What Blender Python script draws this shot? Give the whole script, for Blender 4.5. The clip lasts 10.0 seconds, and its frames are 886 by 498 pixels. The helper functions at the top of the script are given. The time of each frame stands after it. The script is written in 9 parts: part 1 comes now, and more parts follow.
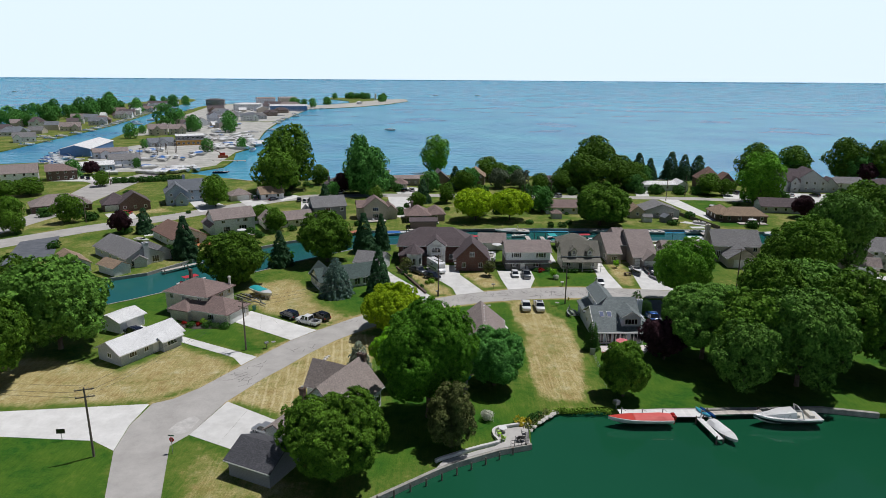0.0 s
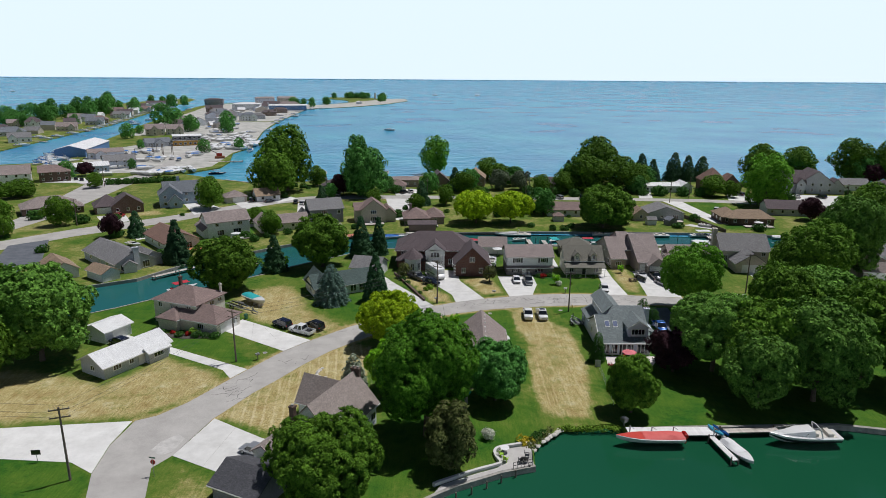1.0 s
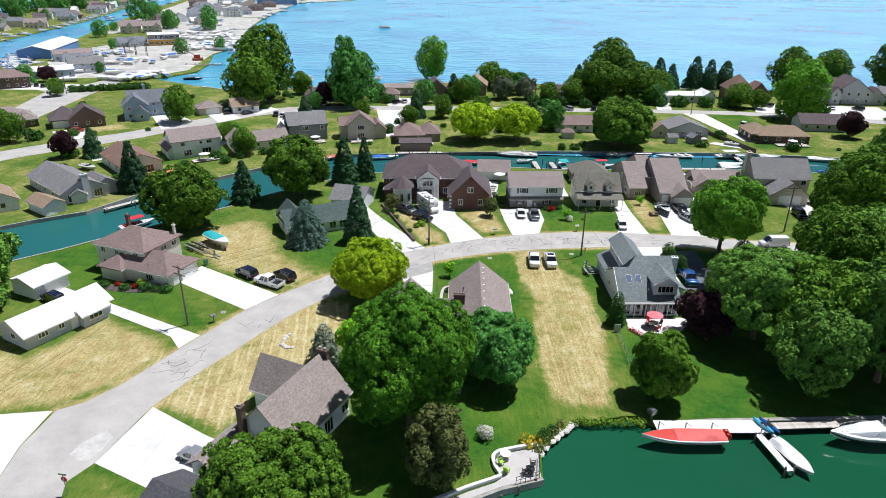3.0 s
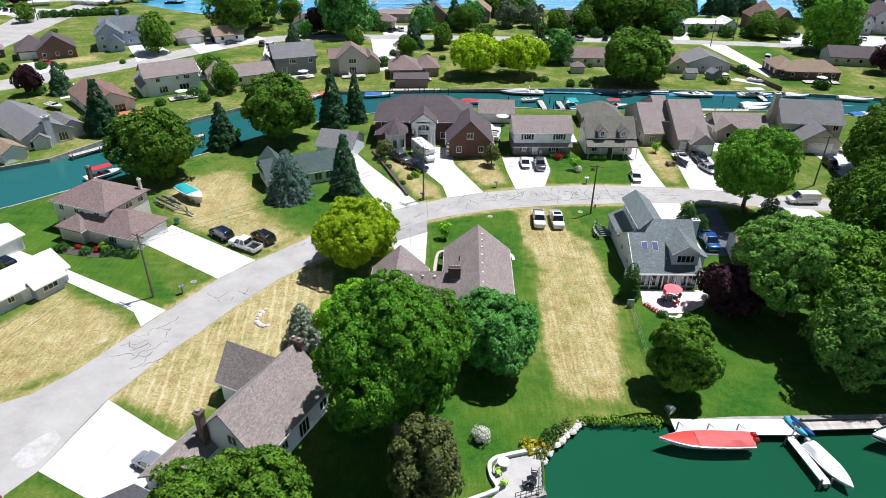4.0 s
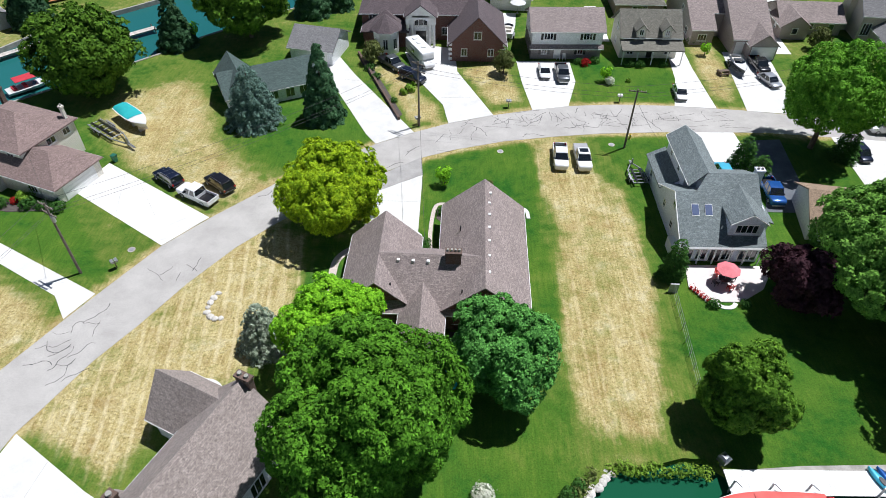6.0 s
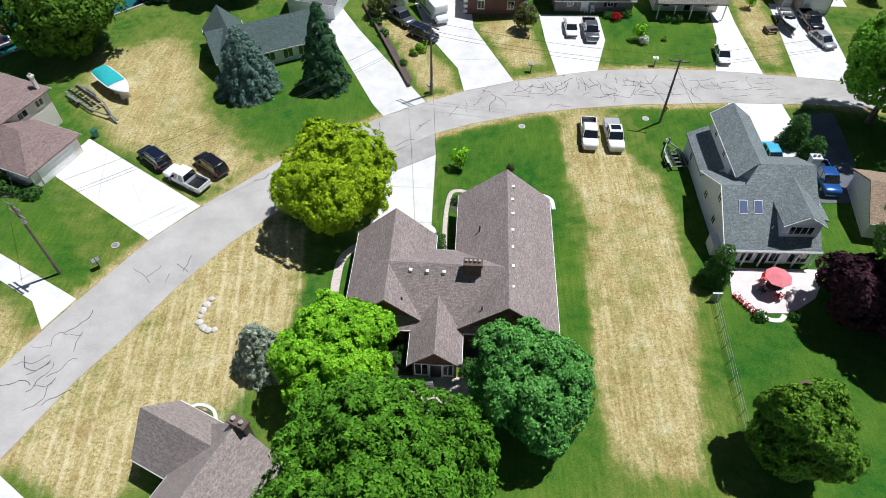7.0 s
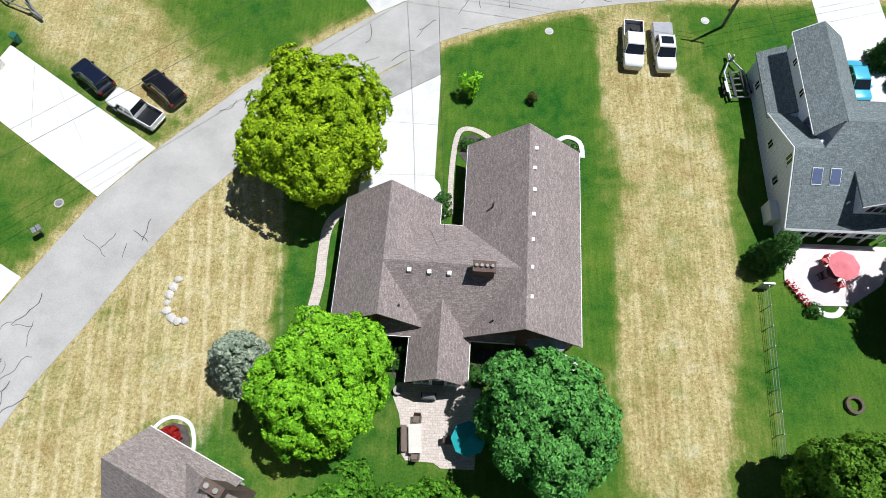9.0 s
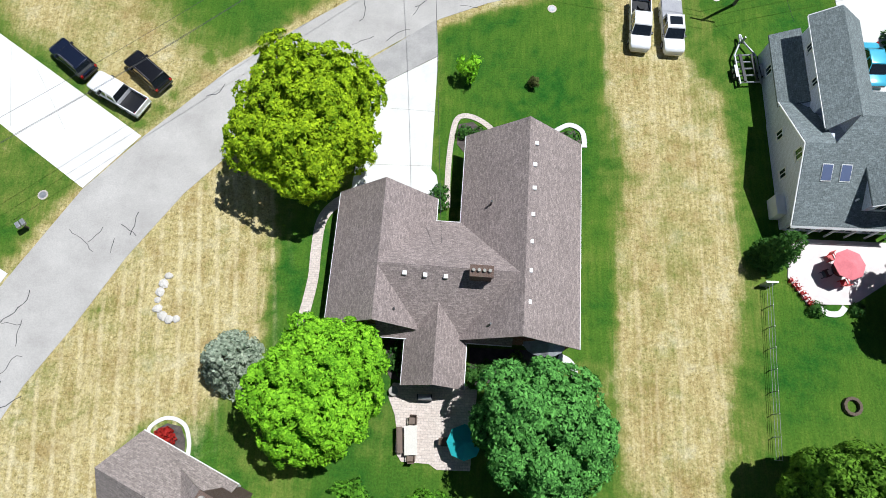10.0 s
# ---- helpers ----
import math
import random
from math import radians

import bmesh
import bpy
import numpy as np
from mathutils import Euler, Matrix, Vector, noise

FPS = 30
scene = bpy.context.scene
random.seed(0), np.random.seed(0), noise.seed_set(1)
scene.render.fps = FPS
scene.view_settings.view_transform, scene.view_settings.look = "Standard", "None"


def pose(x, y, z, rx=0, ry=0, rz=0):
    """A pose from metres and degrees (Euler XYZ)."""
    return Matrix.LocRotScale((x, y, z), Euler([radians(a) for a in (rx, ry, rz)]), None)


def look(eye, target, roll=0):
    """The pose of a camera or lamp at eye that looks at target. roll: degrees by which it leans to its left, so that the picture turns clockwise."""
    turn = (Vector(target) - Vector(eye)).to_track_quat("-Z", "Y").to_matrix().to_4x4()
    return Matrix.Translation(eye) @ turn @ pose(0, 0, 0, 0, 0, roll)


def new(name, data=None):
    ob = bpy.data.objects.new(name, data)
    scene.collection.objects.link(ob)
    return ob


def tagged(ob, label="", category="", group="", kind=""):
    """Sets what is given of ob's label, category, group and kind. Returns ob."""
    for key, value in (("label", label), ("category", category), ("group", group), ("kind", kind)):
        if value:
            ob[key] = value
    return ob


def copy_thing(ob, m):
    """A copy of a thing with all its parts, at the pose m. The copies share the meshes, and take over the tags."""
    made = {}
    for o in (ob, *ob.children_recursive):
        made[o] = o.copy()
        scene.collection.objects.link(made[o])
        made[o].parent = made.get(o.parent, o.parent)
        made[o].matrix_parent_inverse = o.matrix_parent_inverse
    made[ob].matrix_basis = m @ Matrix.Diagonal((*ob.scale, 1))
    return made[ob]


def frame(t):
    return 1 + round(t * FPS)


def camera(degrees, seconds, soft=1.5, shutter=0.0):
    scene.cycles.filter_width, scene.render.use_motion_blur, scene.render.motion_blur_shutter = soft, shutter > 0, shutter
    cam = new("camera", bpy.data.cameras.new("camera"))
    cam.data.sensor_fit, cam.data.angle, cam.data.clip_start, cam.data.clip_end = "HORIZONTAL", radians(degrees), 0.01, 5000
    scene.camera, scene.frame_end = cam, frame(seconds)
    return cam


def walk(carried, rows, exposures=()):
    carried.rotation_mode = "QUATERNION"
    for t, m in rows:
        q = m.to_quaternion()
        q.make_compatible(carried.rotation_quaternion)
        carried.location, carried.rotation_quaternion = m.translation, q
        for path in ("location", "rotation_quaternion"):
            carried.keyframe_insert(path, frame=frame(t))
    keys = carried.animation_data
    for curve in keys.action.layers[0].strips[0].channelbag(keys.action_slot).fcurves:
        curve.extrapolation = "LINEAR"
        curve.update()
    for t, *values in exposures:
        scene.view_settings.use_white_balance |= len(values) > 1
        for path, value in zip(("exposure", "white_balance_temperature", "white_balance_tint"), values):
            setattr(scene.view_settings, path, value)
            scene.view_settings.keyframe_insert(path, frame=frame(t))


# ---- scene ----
cam = camera(69.5, 10.0, soft=0.6)
PATH = [
    (0, (-0.539, -116.883, 51.347), (-0.53, -114.951, 50.828), 0.4),
    (0.5, (-0.429, -114.328, 51.366), (-0.42, -112.396, 50.846), 0.4),
    (1, (-0.3, -111.401, 51.344), (-0.291, -109.47, 50.824), 0.4),
    (1.5, (-0.08, -107.37, 51.377), (-0.071, -105.44, 50.855), 0.4),
    (2, (0.318, -101.658, 51.455), (0.328, -99.75, 50.857), 0.5),
    (2.5, (0.797, -95.334, 51.567), (0.807, -93.462, 50.863), 0.5),
    (4, (2.485, -76.39, 51.784), (2.49, -74.663, 50.774), 0.7),
    (4.5, (3.08, -70.238, 51.832), (3.081, -68.571, 50.728), 0.7),
    (5, (3.611, -64.215, 51.87), (3.608, -62.611, 50.675), 0.7),
    (5.5, (3.686, -58.383, 51.934), (3.682, -56.848, 50.652), 0.8),
    (7, (2.064, -42.117, 52.134), (2.044, -40.816, 50.615), 0.8),
    (7.5, (1.526, -36.388, 52.112), (1.505, -35.2, 50.503), 1.0),
    (8, (1.264, -30.486, 52.076), (1.247, -29.471, 50.352), 1.2),
    (8.5, (1.204, -25.387, 52.009), (1.194, -24.531, 50.202), 1.8),
    (9, (1.24, -22.413, 52.259), (1.233, -21.655, 50.408), 1.9),
    (9.5, (1.221, -20.116, 52.368), (1.22, -19.438, 50.486), 2.4),
    (10, (1.223, -17.934, 52.41), (1.228, -17.333, 50.502), 3.0),
]
walk(cam, [(t, look(eye, target, roll)) for t, eye, target, roll in PATH],
     exposures=[(0, -0.55, 6350, 12), (1.6, -0.5, 6350, 12), (2.5, -0.03, 6250, 12), (4.0, 0.24, 6100, 13), (5.5, 0.2, 6100, 12), (7.5, 0.06, 6100, 11), (10, 0.16, 6050, 9)])

# ---- body ----
from mathutils import geometry

# ---------------------------------------------------------------- world, sun
SUN_AZ, SUN_EL = math.atan2(0.22, 0.36), radians(67.0)   # towards the sun, from +x
sun_dir = Vector((math.cos(SUN_AZ) * math.cos(SUN_EL), math.sin(SUN_AZ) * math.cos(SUN_EL), math.sin(SUN_EL)))
world = bpy.data.worlds.new("sky")
scene.world = world
world.use_nodes = True
wt = world.node_tree
sky = wt.nodes.new("ShaderNodeTexSky")
sky.sky_type = "NISHITA"
sky.sun_disc = False
sky.sun_elevation = SUN_EL
sky.sun_rotation = math.pi / 2 - SUN_AZ
sky.air_density, sky.dust_density, sky.ozone_density = 0.55, 0.2, 2.5
wt.nodes["Background"].inputs["Strength"].default_value = 0.05
# summer haze: the sky pales to near white all round the horizon
height = wt.nodes.new("ShaderNodeSeparateXYZ")
wt.links.new(wt.nodes.new("ShaderNodeTexCoord").outputs["Generated"], height.inputs[0])
band = wt.nodes.new("ShaderNodeMapRange")
band.interpolation_type = "SMOOTHERSTEP"
for slot, v in ((1, 0.1), (2, 0.26), (3, 1.0), (4, 0.0)):
    band.inputs[slot].default_value = v
wt.links.new(height.outputs[2], band.inputs[0])
haze = wt.nodes.new("ShaderNodeMix")
haze.data_type = "RGBA"
haze.inputs[7].default_value = (23.5, 27.6, 31.0, 1)
wt.links.new(band.outputs[0], haze.inputs[0])
wt.links.new(sky.outputs[0], haze.inputs[6])
wt.links.new(haze.outputs[2], wt.nodes["Background"].inputs["Color"])
sun = new("sun", bpy.data.lights.new("sun", "SUN"))
sun.data.energy, sun.data.angle, sun.data.color = 5.0, radians(0.53), (1.0, 0.985, 0.965)
sun.matrix_world = look(sun_dir * 100, (0, 0, 0))


# ---------------------------------------------------------------- materials
def nodes_of(name):
    m = bpy.data.materials.new(name)
    m.use_nodes = True
    return m, m.node_tree, m.node_tree.nodes["Principled BSDF"]


def node(tree, kind, links=None, **values):
    n = tree.nodes.new(kind)
    for key, value in values.items():
        n.inputs[key.replace("_", " ")].default_value = value
    for key, source in (links or {}).items():
        tree.links.new(source, n.inputs[key])
    return n


def mixed(tree, fac, a, b, blend="MIX"):
    n = tree.nodes.new("ShaderNodeMix")
    n.data_type, n.blend_type = "RGBA", blend
    for slot, v in ((0, fac), (6, a), (7, b)):
        if isinstance(v, (tuple, list)):
            n.inputs[slot].default_value = (*v, 1)
        elif isinstance(v, (int, float)):
            n.inputs[slot].default_value = v
        else:
            tree.links.new(v, n.inputs[slot])
    return n.outputs[2]


def mathn(tree, op, a, b=0.0, clamp=False):
    n = tree.nodes.new("ShaderNodeMath")
    n.operation, n.use_clamp = op, clamp
    for slot, v in ((0, a), (1, b)):
        if isinstance(v, (int, float)):
            n.inputs[slot].default_value = v
        else:
            tree.links.new(v, n.inputs[slot])
    return n.outputs[0]


def ramp(tree, fac, lo, hi):
    n = tree.nodes.new("ShaderNodeMapRange")
    n.inputs[1].default_value, n.inputs[2].default_value = lo, hi
    tree.links.new(fac, n.inputs[0])
    return n.outputs[0]


def bumped(tree, bsdf, height, strength, distance):
    b = node(tree, "ShaderNodeBump", {"Height": height}, Strength=strength, Distance=distance)
    tree.links.new(b.outputs[0], bsdf.inputs["Normal"])


def surf(name, base, other, scale=0.6, fine=14.0, rough=0.8, metal=0.0, bump=0.15, vary=0.0, depth=0.02, grain=0.3):
    """A plain surface: two tones in patches, grain over them, fine relief."""
    m, t, b = nodes_of(name)
    co = t.nodes.new("ShaderNodeTexCoord").outputs["Object"]
    big = node(t, "ShaderNodeTexNoise", {"Vector": co}, Scale=scale, Detail=5.0, Roughness=0.65).outputs[0]
    small = node(t, "ShaderNodeTexNoise", {"Vector": co}, Scale=fine, Detail=4.0, Roughness=0.7).outputs[0]
    col = mixed(t, ramp(t, big, 0.35, 0.65), base, other)
    tone = mathn(t, "ADD", mathn(t, "MULTIPLY", small, 2 * grain), 1.0 - grain)
    if vary:
        info = t.nodes.new("ShaderNodeObjectInfo").outputs["Random"]
        tone = mathn(t, "MULTIPLY", tone, mathn(t, "ADD", mathn(t, "MULTIPLY", info, 2 * vary), 1.0 - vary))
    grey = node(t, "ShaderNodeCombineColor", {0: tone, 1: tone, 2: tone}).outputs[0]
    t.links.new(mixed(t, 1.0, col, grey, "MULTIPLY"), b.inputs["Base Color"])
    b.inputs["Roughness"].default_value, b.inputs["Metallic"].default_value = rough, metal
    if bump:
        bumped(t, b, small, bump, depth)
    return m


def courses(name, a, b2, joint, width, height, gap, rough=0.9, relief=0.5, streak=0.25, mottle=0.4):
    """Shingles, bricks or boards in courses, laid along each face."""
    m, t, b = nodes_of(name)
    uv = t.nodes.new("ShaderNodeTexCoord").outputs["UV"]
    co = t.nodes.new("ShaderNodeTexCoord").outputs["Object"]
    br = node(t, "ShaderNodeTexBrick", {"Vector": uv}, Color1=(*a, 1), Color2=(*b2, 1), Mortar=(*joint, 1), Scale=1.0)
    br.inputs["Brick Width"].default_value, br.inputs["Row Height"].default_value = width, height
    br.inputs["Mortar Size"].default_value, br.inputs["Mortar Smooth"].default_value = gap, 0.3
    big = node(t, "ShaderNodeTexNoise", {"Vector": co}, Scale=0.35, Detail=6.0, Roughness=0.7).outputs[0]
    fine = node(t, "ShaderNodeTexNoise", {"Vector": co}, Scale=7.0, Detail=3.0, Roughness=0.8).outputs[0]
    tone = mathn(t, "ADD", mathn(t, "MULTIPLY", big, streak * 2), 1.0 - streak)
    tone = mathn(t, "MULTIPLY", tone, mathn(t, "ADD", mathn(t, "MULTIPLY", ramp(t, fine, 0.3, 0.7), mottle), 1.0 - mottle / 2))
    grey = node(t, "ShaderNodeCombineColor", {0: tone, 1: tone, 2: tone}).outputs[0]
    t.links.new(mixed(t, 1.0, br.outputs[0], grey, "MULTIPLY"), b.inputs["Base Color"])
    b.inputs["Roughness"].default_value = rough
    bumped(t, b, mathn(t, "SUBTRACT", fine, br.outputs["Fac"]), relief, 0.02)
    return m


def shingle(name, c):
    k, mottle = (0.66, 0.8) if c[0] < 0.5 else (0.9, 0.25)
    return courses(name, c, tuple(v * k for v in c), tuple(v * 0.62 for v in c), 0.3, 0.145, 0.012, mottle=mottle)


def siding(name, c):
    return courses(name, c, tuple(v * 0.94 for v in c), tuple(v * 0.6 for v in c), 30.0, 0.2, 0.012, rough=0.6, relief=0.3, streak=0.1)


def paint(name, c, rough=0.3, metal=0.0, coat=0.6):
    m = surf(name, c, tuple(v * 0.92 for v in c), 1.5, 30, rough, metal, 0.0, grain=0.06)
    m.node_tree.nodes["Principled BSDF"].inputs["Coat Weight"].default_value = coat
    m.node_tree.nodes["Principled BSDF"].inputs["Coat Roughness"].default_value = 0.08
    return m


def leaves(name, dark, light, trans=0.06, rough=0.7):
    """Foliage, tone by tone from leaf to leaf and from tree to tree."""
    m, t, b = nodes_of(name)
    rnd = t.nodes.new("ShaderNodeNewGeometry").outputs["Random Per Island"]
    co = t.nodes.new("ShaderNodeTexCoord").outputs["Object"]
    info = t.nodes.new("ShaderNodeObjectInfo").outputs["Random"]
    big = node(t, "ShaderNodeTexNoise", {"Vector": co}, Scale=0.8, Detail=4.0).outputs[0]
    fac = mathn(t, "ADD", mathn(t, "ADD", mathn(t, "MULTIPLY", rnd, 0.62), mathn(t, "MULTIPLY", ramp(t, big, 0.35, 0.65), 0.3)), 0.1)
    col = mixed(t, fac, dark, light)
    tone = mathn(t, "ADD", mathn(t, "MULTIPLY", info, 0.4), 0.8)
    grey = node(t, "ShaderNodeCombineColor", {0: tone, 1: tone, 2: tone}).outputs[0]
    col = mixed(t, 1.0, col, grey, "MULTIPLY")
    t.links.new(col, b.inputs["Base Color"])
    b.inputs["Roughness"].default_value = rough
    b.inputs["Specular IOR Level"].default_value = 0.08
    tr = node(t, "ShaderNodeBsdfTranslucent", {"Color": col})
    mix = t.nodes.new("ShaderNodeMixShader")
    mix.inputs[0].default_value = trans
    t.links.new(b.outputs[0], mix.inputs[1])
    t.links.new(tr.outputs[0], mix.inputs[2])
    t.links.new(mix.outputs[0], t.nodes["Material Output"].inputs[0])
    return m


def water(name, deep, other, scale, strength, rough, depth=0.3):
    m, t, b = nodes_of(name)
    co = t.nodes.new("ShaderNodeTexCoord").outputs["Object"]
    big = node(t, "ShaderNodeTexNoise", {"Vector": co}, Scale=0.012, Detail=4.0).outputs[0]
    t.links.new(mixed(t, ramp(t, big, 0.35, 0.65), deep, other), b.inputs["Base Color"])
    b.inputs["Roughness"].default_value, b.inputs["IOR"].default_value = rough, 1.33
    sq = node(t, "ShaderNodeMapping", {"Vector": co})
    sq.inputs["Scale"].default_value = (0.35, 1.2, 1)
    w1 = node(t, "ShaderNodeTexNoise", {"Vector": sq.outputs[0]}, Scale=scale, Detail=4.0, Roughness=0.6).outputs[0]
    bumped(t, b, w1, strength, depth)
    return m


RINGS = (21.6, 7.2)   # mown in rings round the white stones


def lawn_material():
    """Grass: lush and dry by the lots' own state, mown stripes, tufts and bare patches."""
    m, t, b = nodes_of("grass")
    co = t.nodes.new("ShaderNodeTexCoord").outputs["Object"]

    def attr(n):
        a = t.nodes.new("ShaderNodeAttribute")
        a.attribute_name = n
        return a.outputs["Fac"]

    big = node(t, "ShaderNodeTexNoise", {"Vector": co}, Scale=0.11, Detail=6.0, Roughness=0.65).outputs[0]
    mid = node(t, "ShaderNodeTexNoise", {"Vector": co}, Scale=0.9, Detail=5.0, Roughness=0.7).outputs[0]
    fine = node(t, "ShaderNodeTexNoise", {"Vector": co}, Scale=6.0, Detail=5.0, Roughness=0.8).outputs[0]
    mp = node(t, "ShaderNodeMapping", {"Vector": co})
    mp.inputs["Scale"].default_value = (3.2, 0.3, 1)
    mp.inputs["Rotation"].default_value = (0, 0, radians(2))
    streak = node(t, "ShaderNodeTexNoise", {"Vector": mp.outputs[0]}, Scale=1.0, Detail=4.0, Roughness=0.7).outputs[0]
    speck = node(t, "ShaderNodeTexNoise", {"Vector": co}, Scale=3.4, Detail=3.0, Roughness=0.75).outputs[0]
    lush = mixed(t, ramp(t, big, 0.35, 0.65), mixed(t, ramp(t, mid, 0.3, 0.7), (0.022, 0.09, 0.01), (0.052, 0.135, 0.014)), mixed(t, ramp(t, streak, 0.3, 0.7), (0.05, 0.125, 0.012), (0.11, 0.185, 0.022)))
    worn = mixed(t, ramp(t, streak, 0.3, 0.7), (0.1, 0.17, 0.024), (0.2, 0.2, 0.05))
    straw = mixed(t, ramp(t, streak, 0.3, 0.7), (0.3, 0.235, 0.085), (0.54, 0.455, 0.22))
    straw = mixed(t, ramp(t, speck, 0.52, 0.66), straw, (0.2, 0.165, 0.065))
    straw = mixed(t, mathn(t, "MULTIPLY", ramp(t, speck, 0.45, 0.33), 0.7), straw, (0.61, 0.53, 0.31))
    straw = mixed(t, mathn(t, "MULTIPLY", ramp(t, mid, 0.55, 0.75), 0.55), straw, (0.26, 0.24, 0.08))
    patch = node(t, "ShaderNodeTexNoise", {"Vector": co}, Scale=0.3, Detail=7.0, Roughness=0.72).outputs[0]
    straw = mixed(t, mathn(t, "MULTIPLY", ramp(t, patch, 0.5, 0.66), 0.65), straw, (0.24, 0.155, 0.05))
    straw = mixed(t, mathn(t, "MULTIPLY", ramp(t, patch, 0.46, 0.3), 0.7), straw, (0.58, 0.53, 0.36))
    # mown stripes along a lot's own direction
    def stripes(angle, scale, along):
        mp = node(t, "ShaderNodeMapping", {"Vector": co})
        mp.inputs["Rotation"].default_value = (0, 0, angle)
        mp.inputs["Scale"].default_value = (scale, along, 1)
        n = node(t, "ShaderNodeTexNoise", {"Vector": mp.outputs[0]}, Scale=1.0, Detail=2.0, Roughness=0.5)
        return ramp(t, n.outputs[0], 0.48, 0.68)

    rg = node(t, "ShaderNodeMapping", {"Vector": co})
    rg.inputs["Location"].default_value = (RINGS[0], RINGS[1], 0)
    rw = node(t, "ShaderNodeTexWave", {"Vector": rg.outputs[0]}, Scale=0.33, Distortion=4.0, Detail=3.0)
    rw.wave_type, rw.rings_direction = "RINGS", "Z"
    rows_ring = mathn(t, "MULTIPLY", ramp(t, rw.outputs["Fac"], 0.6, 1.0), mathn(t, "MULTIPLY", attr("rows_diag"), mathn(t, "MULTIPLY", ramp(t, mid, 0.4, 0.7), ramp(t, big, 0.4, 0.6))))
    s1 = mathn(t, "MULTIPLY", stripes(radians(2), 1.5, 0.05), attr("rows_ns"))
    mw = node(t, "ShaderNodeMapping", {"Vector": co})
    mw.inputs["Rotation"].default_value = (0, 0, radians(-8))
    swath = node(t, "ShaderNodeTexWave", {"Vector": mw.outputs[0]}, Scale=0.2, Distortion=1.6, Detail=3.0)   # wheel lines of the mower, a metre and a half apart
    lines = mathn(t, "MULTIPLY", ramp(t, swath.outputs["Fac"], 0.72, 1.0), 0.95)
    s2 = mathn(t, "MULTIPLY", mathn(t, "MAXIMUM", lines, mathn(t, "MULTIPLY", stripes(radians(78), 1.0, 0.06), 0.8)), attr("rows_diag"))
    s = mathn(t, "MULTIPLY", ramp(t, mathn(t, "ADD", s1, s2, True), 0.2, 0.9), ramp(t, mid, 0.35, 0.7))
    jitter = mathn(t, "MULTIPLY", mathn(t, "SUBTRACT", big, 0.5), 1.15)
    jitter = mathn(t, "ADD", jitter, mathn(t, "MULTIPLY", mathn(t, "SUBTRACT", mid, 0.5), 0.75))
    dry = mathn(t, "ADD", attr("dry"), jitter)
    dry = mathn(t, "ADD", dry, mathn(t, "MULTIPLY", s, 0.2))
    deep = mixed(t, ramp(t, mid, 0.3, 0.7), (0.005, 0.072, 0.009), (0.013, 0.115, 0.013))
    lush = mixed(t, ramp(t, dry, -0.45, 0.0), deep, lush)
    col = mixed(t, ramp(t, dry, 0.12, 0.55), lush, worn)
    col = mixed(t, ramp(t, dry, 0.42, 0.85), col, straw)
    col = mixed(t, mathn(t, "MULTIPLY", s, 0.6), col, (0.56, 0.48, 0.28))
    col = mixed(t, mathn(t, "MULTIPLY", rows_ring, 0.4), col, (0.62, 0.55, 0.36))
    col = mixed(t, mathn(t, "MULTIPLY", mathn(t, "MULTIPLY", lines, attr("rows_diag")), mathn(t, "MULTIPLY", mathn(t, "MULTIPLY", ramp(t, mid, 0.32, 0.62), ramp(t, big, 0.35, 0.6)), 0.6)), col, (0.62, 0.54, 0.33))
    tone = mathn(t, "ADD", mathn(t, "MULTIPLY", ramp(t, fine, 0.25, 0.75), 1.0), 0.5)
    grey = node(t, "ShaderNodeCombineColor", {0: tone, 1: tone, 2: tone}).outputs[0]
    t.links.new(mixed(t, 1.0, col, grey, "MULTIPLY"), b.inputs["Base Color"])
    b.inputs["Roughness"].default_value = 0.95
    b.inputs["Specular IOR Level"].default_value = 0.1
    bumped(t, b, fine, 0.6, 0.08)
    return m


GRASS = lawn_material()
ASPHALT = surf("asphalt", (0.36, 0.342, 0.318), (0.46, 0.44, 0.41), 0.22, 9, 0.9, bump=0.2, grain=0.3)
PATCH = surf("worn_concrete", (0.42, 0.405, 0.38), (0.56, 0.54, 0.51), 0.9, 9, 0.9, bump=0.2, grain=0.3)
DRIVE_ASPHALT = surf("drive_asphalt", (0.3, 0.29, 0.275), (0.38, 0.365, 0.345), 0.5, 9, 0.9, bump=0.2, grain=0.3)
DARK_ASPHALT = surf("dark_asphalt", (0.09, 0.1, 0.115), (0.14, 0.15, 0.17), 0.4, 9, 0.85, grain=0.25)
CONCRETE = surf("concrete", (0.58, 0.57, 0.54), (0.7, 0.69, 0.66), 0.35, 8, 0.85, bump=0.1, grain=0.12, vary=0.06)
PAVER = courses("pavers", (0.6, 0.52, 0.46), (0.53, 0.45, 0.39), (0.38, 0.33, 0.29), 0.4, 0.2, 0.012, streak=0.15)
SEAWALL = surf("weathered_concrete", (0.4, 0.38, 0.34), (0.26, 0.25, 0.22), 0.8, 10, 0.9, grain=0.3)
TAR = surf("tar", (0.025, 0.025, 0.027), (0.05, 0.05, 0.05), 2, 20, 0.6, bump=0)
LAKE = water("lake_water", (0.05, 0.26, 0.45), (0.07, 0.37, 0.52), 0.15, 1.0, 0.24, 5.0)
CANAL = water("canal_water", (0.012, 0.1, 0.1), (0.02, 0.13, 0.125), 1.2, 0.06, 0.05, 0.15)
LAGOON = water("lagoon_water", (0.006, 0.062, 0.026), (0.01, 0.085, 0.042), 1.2, 0.05, 0.05, 0.15)
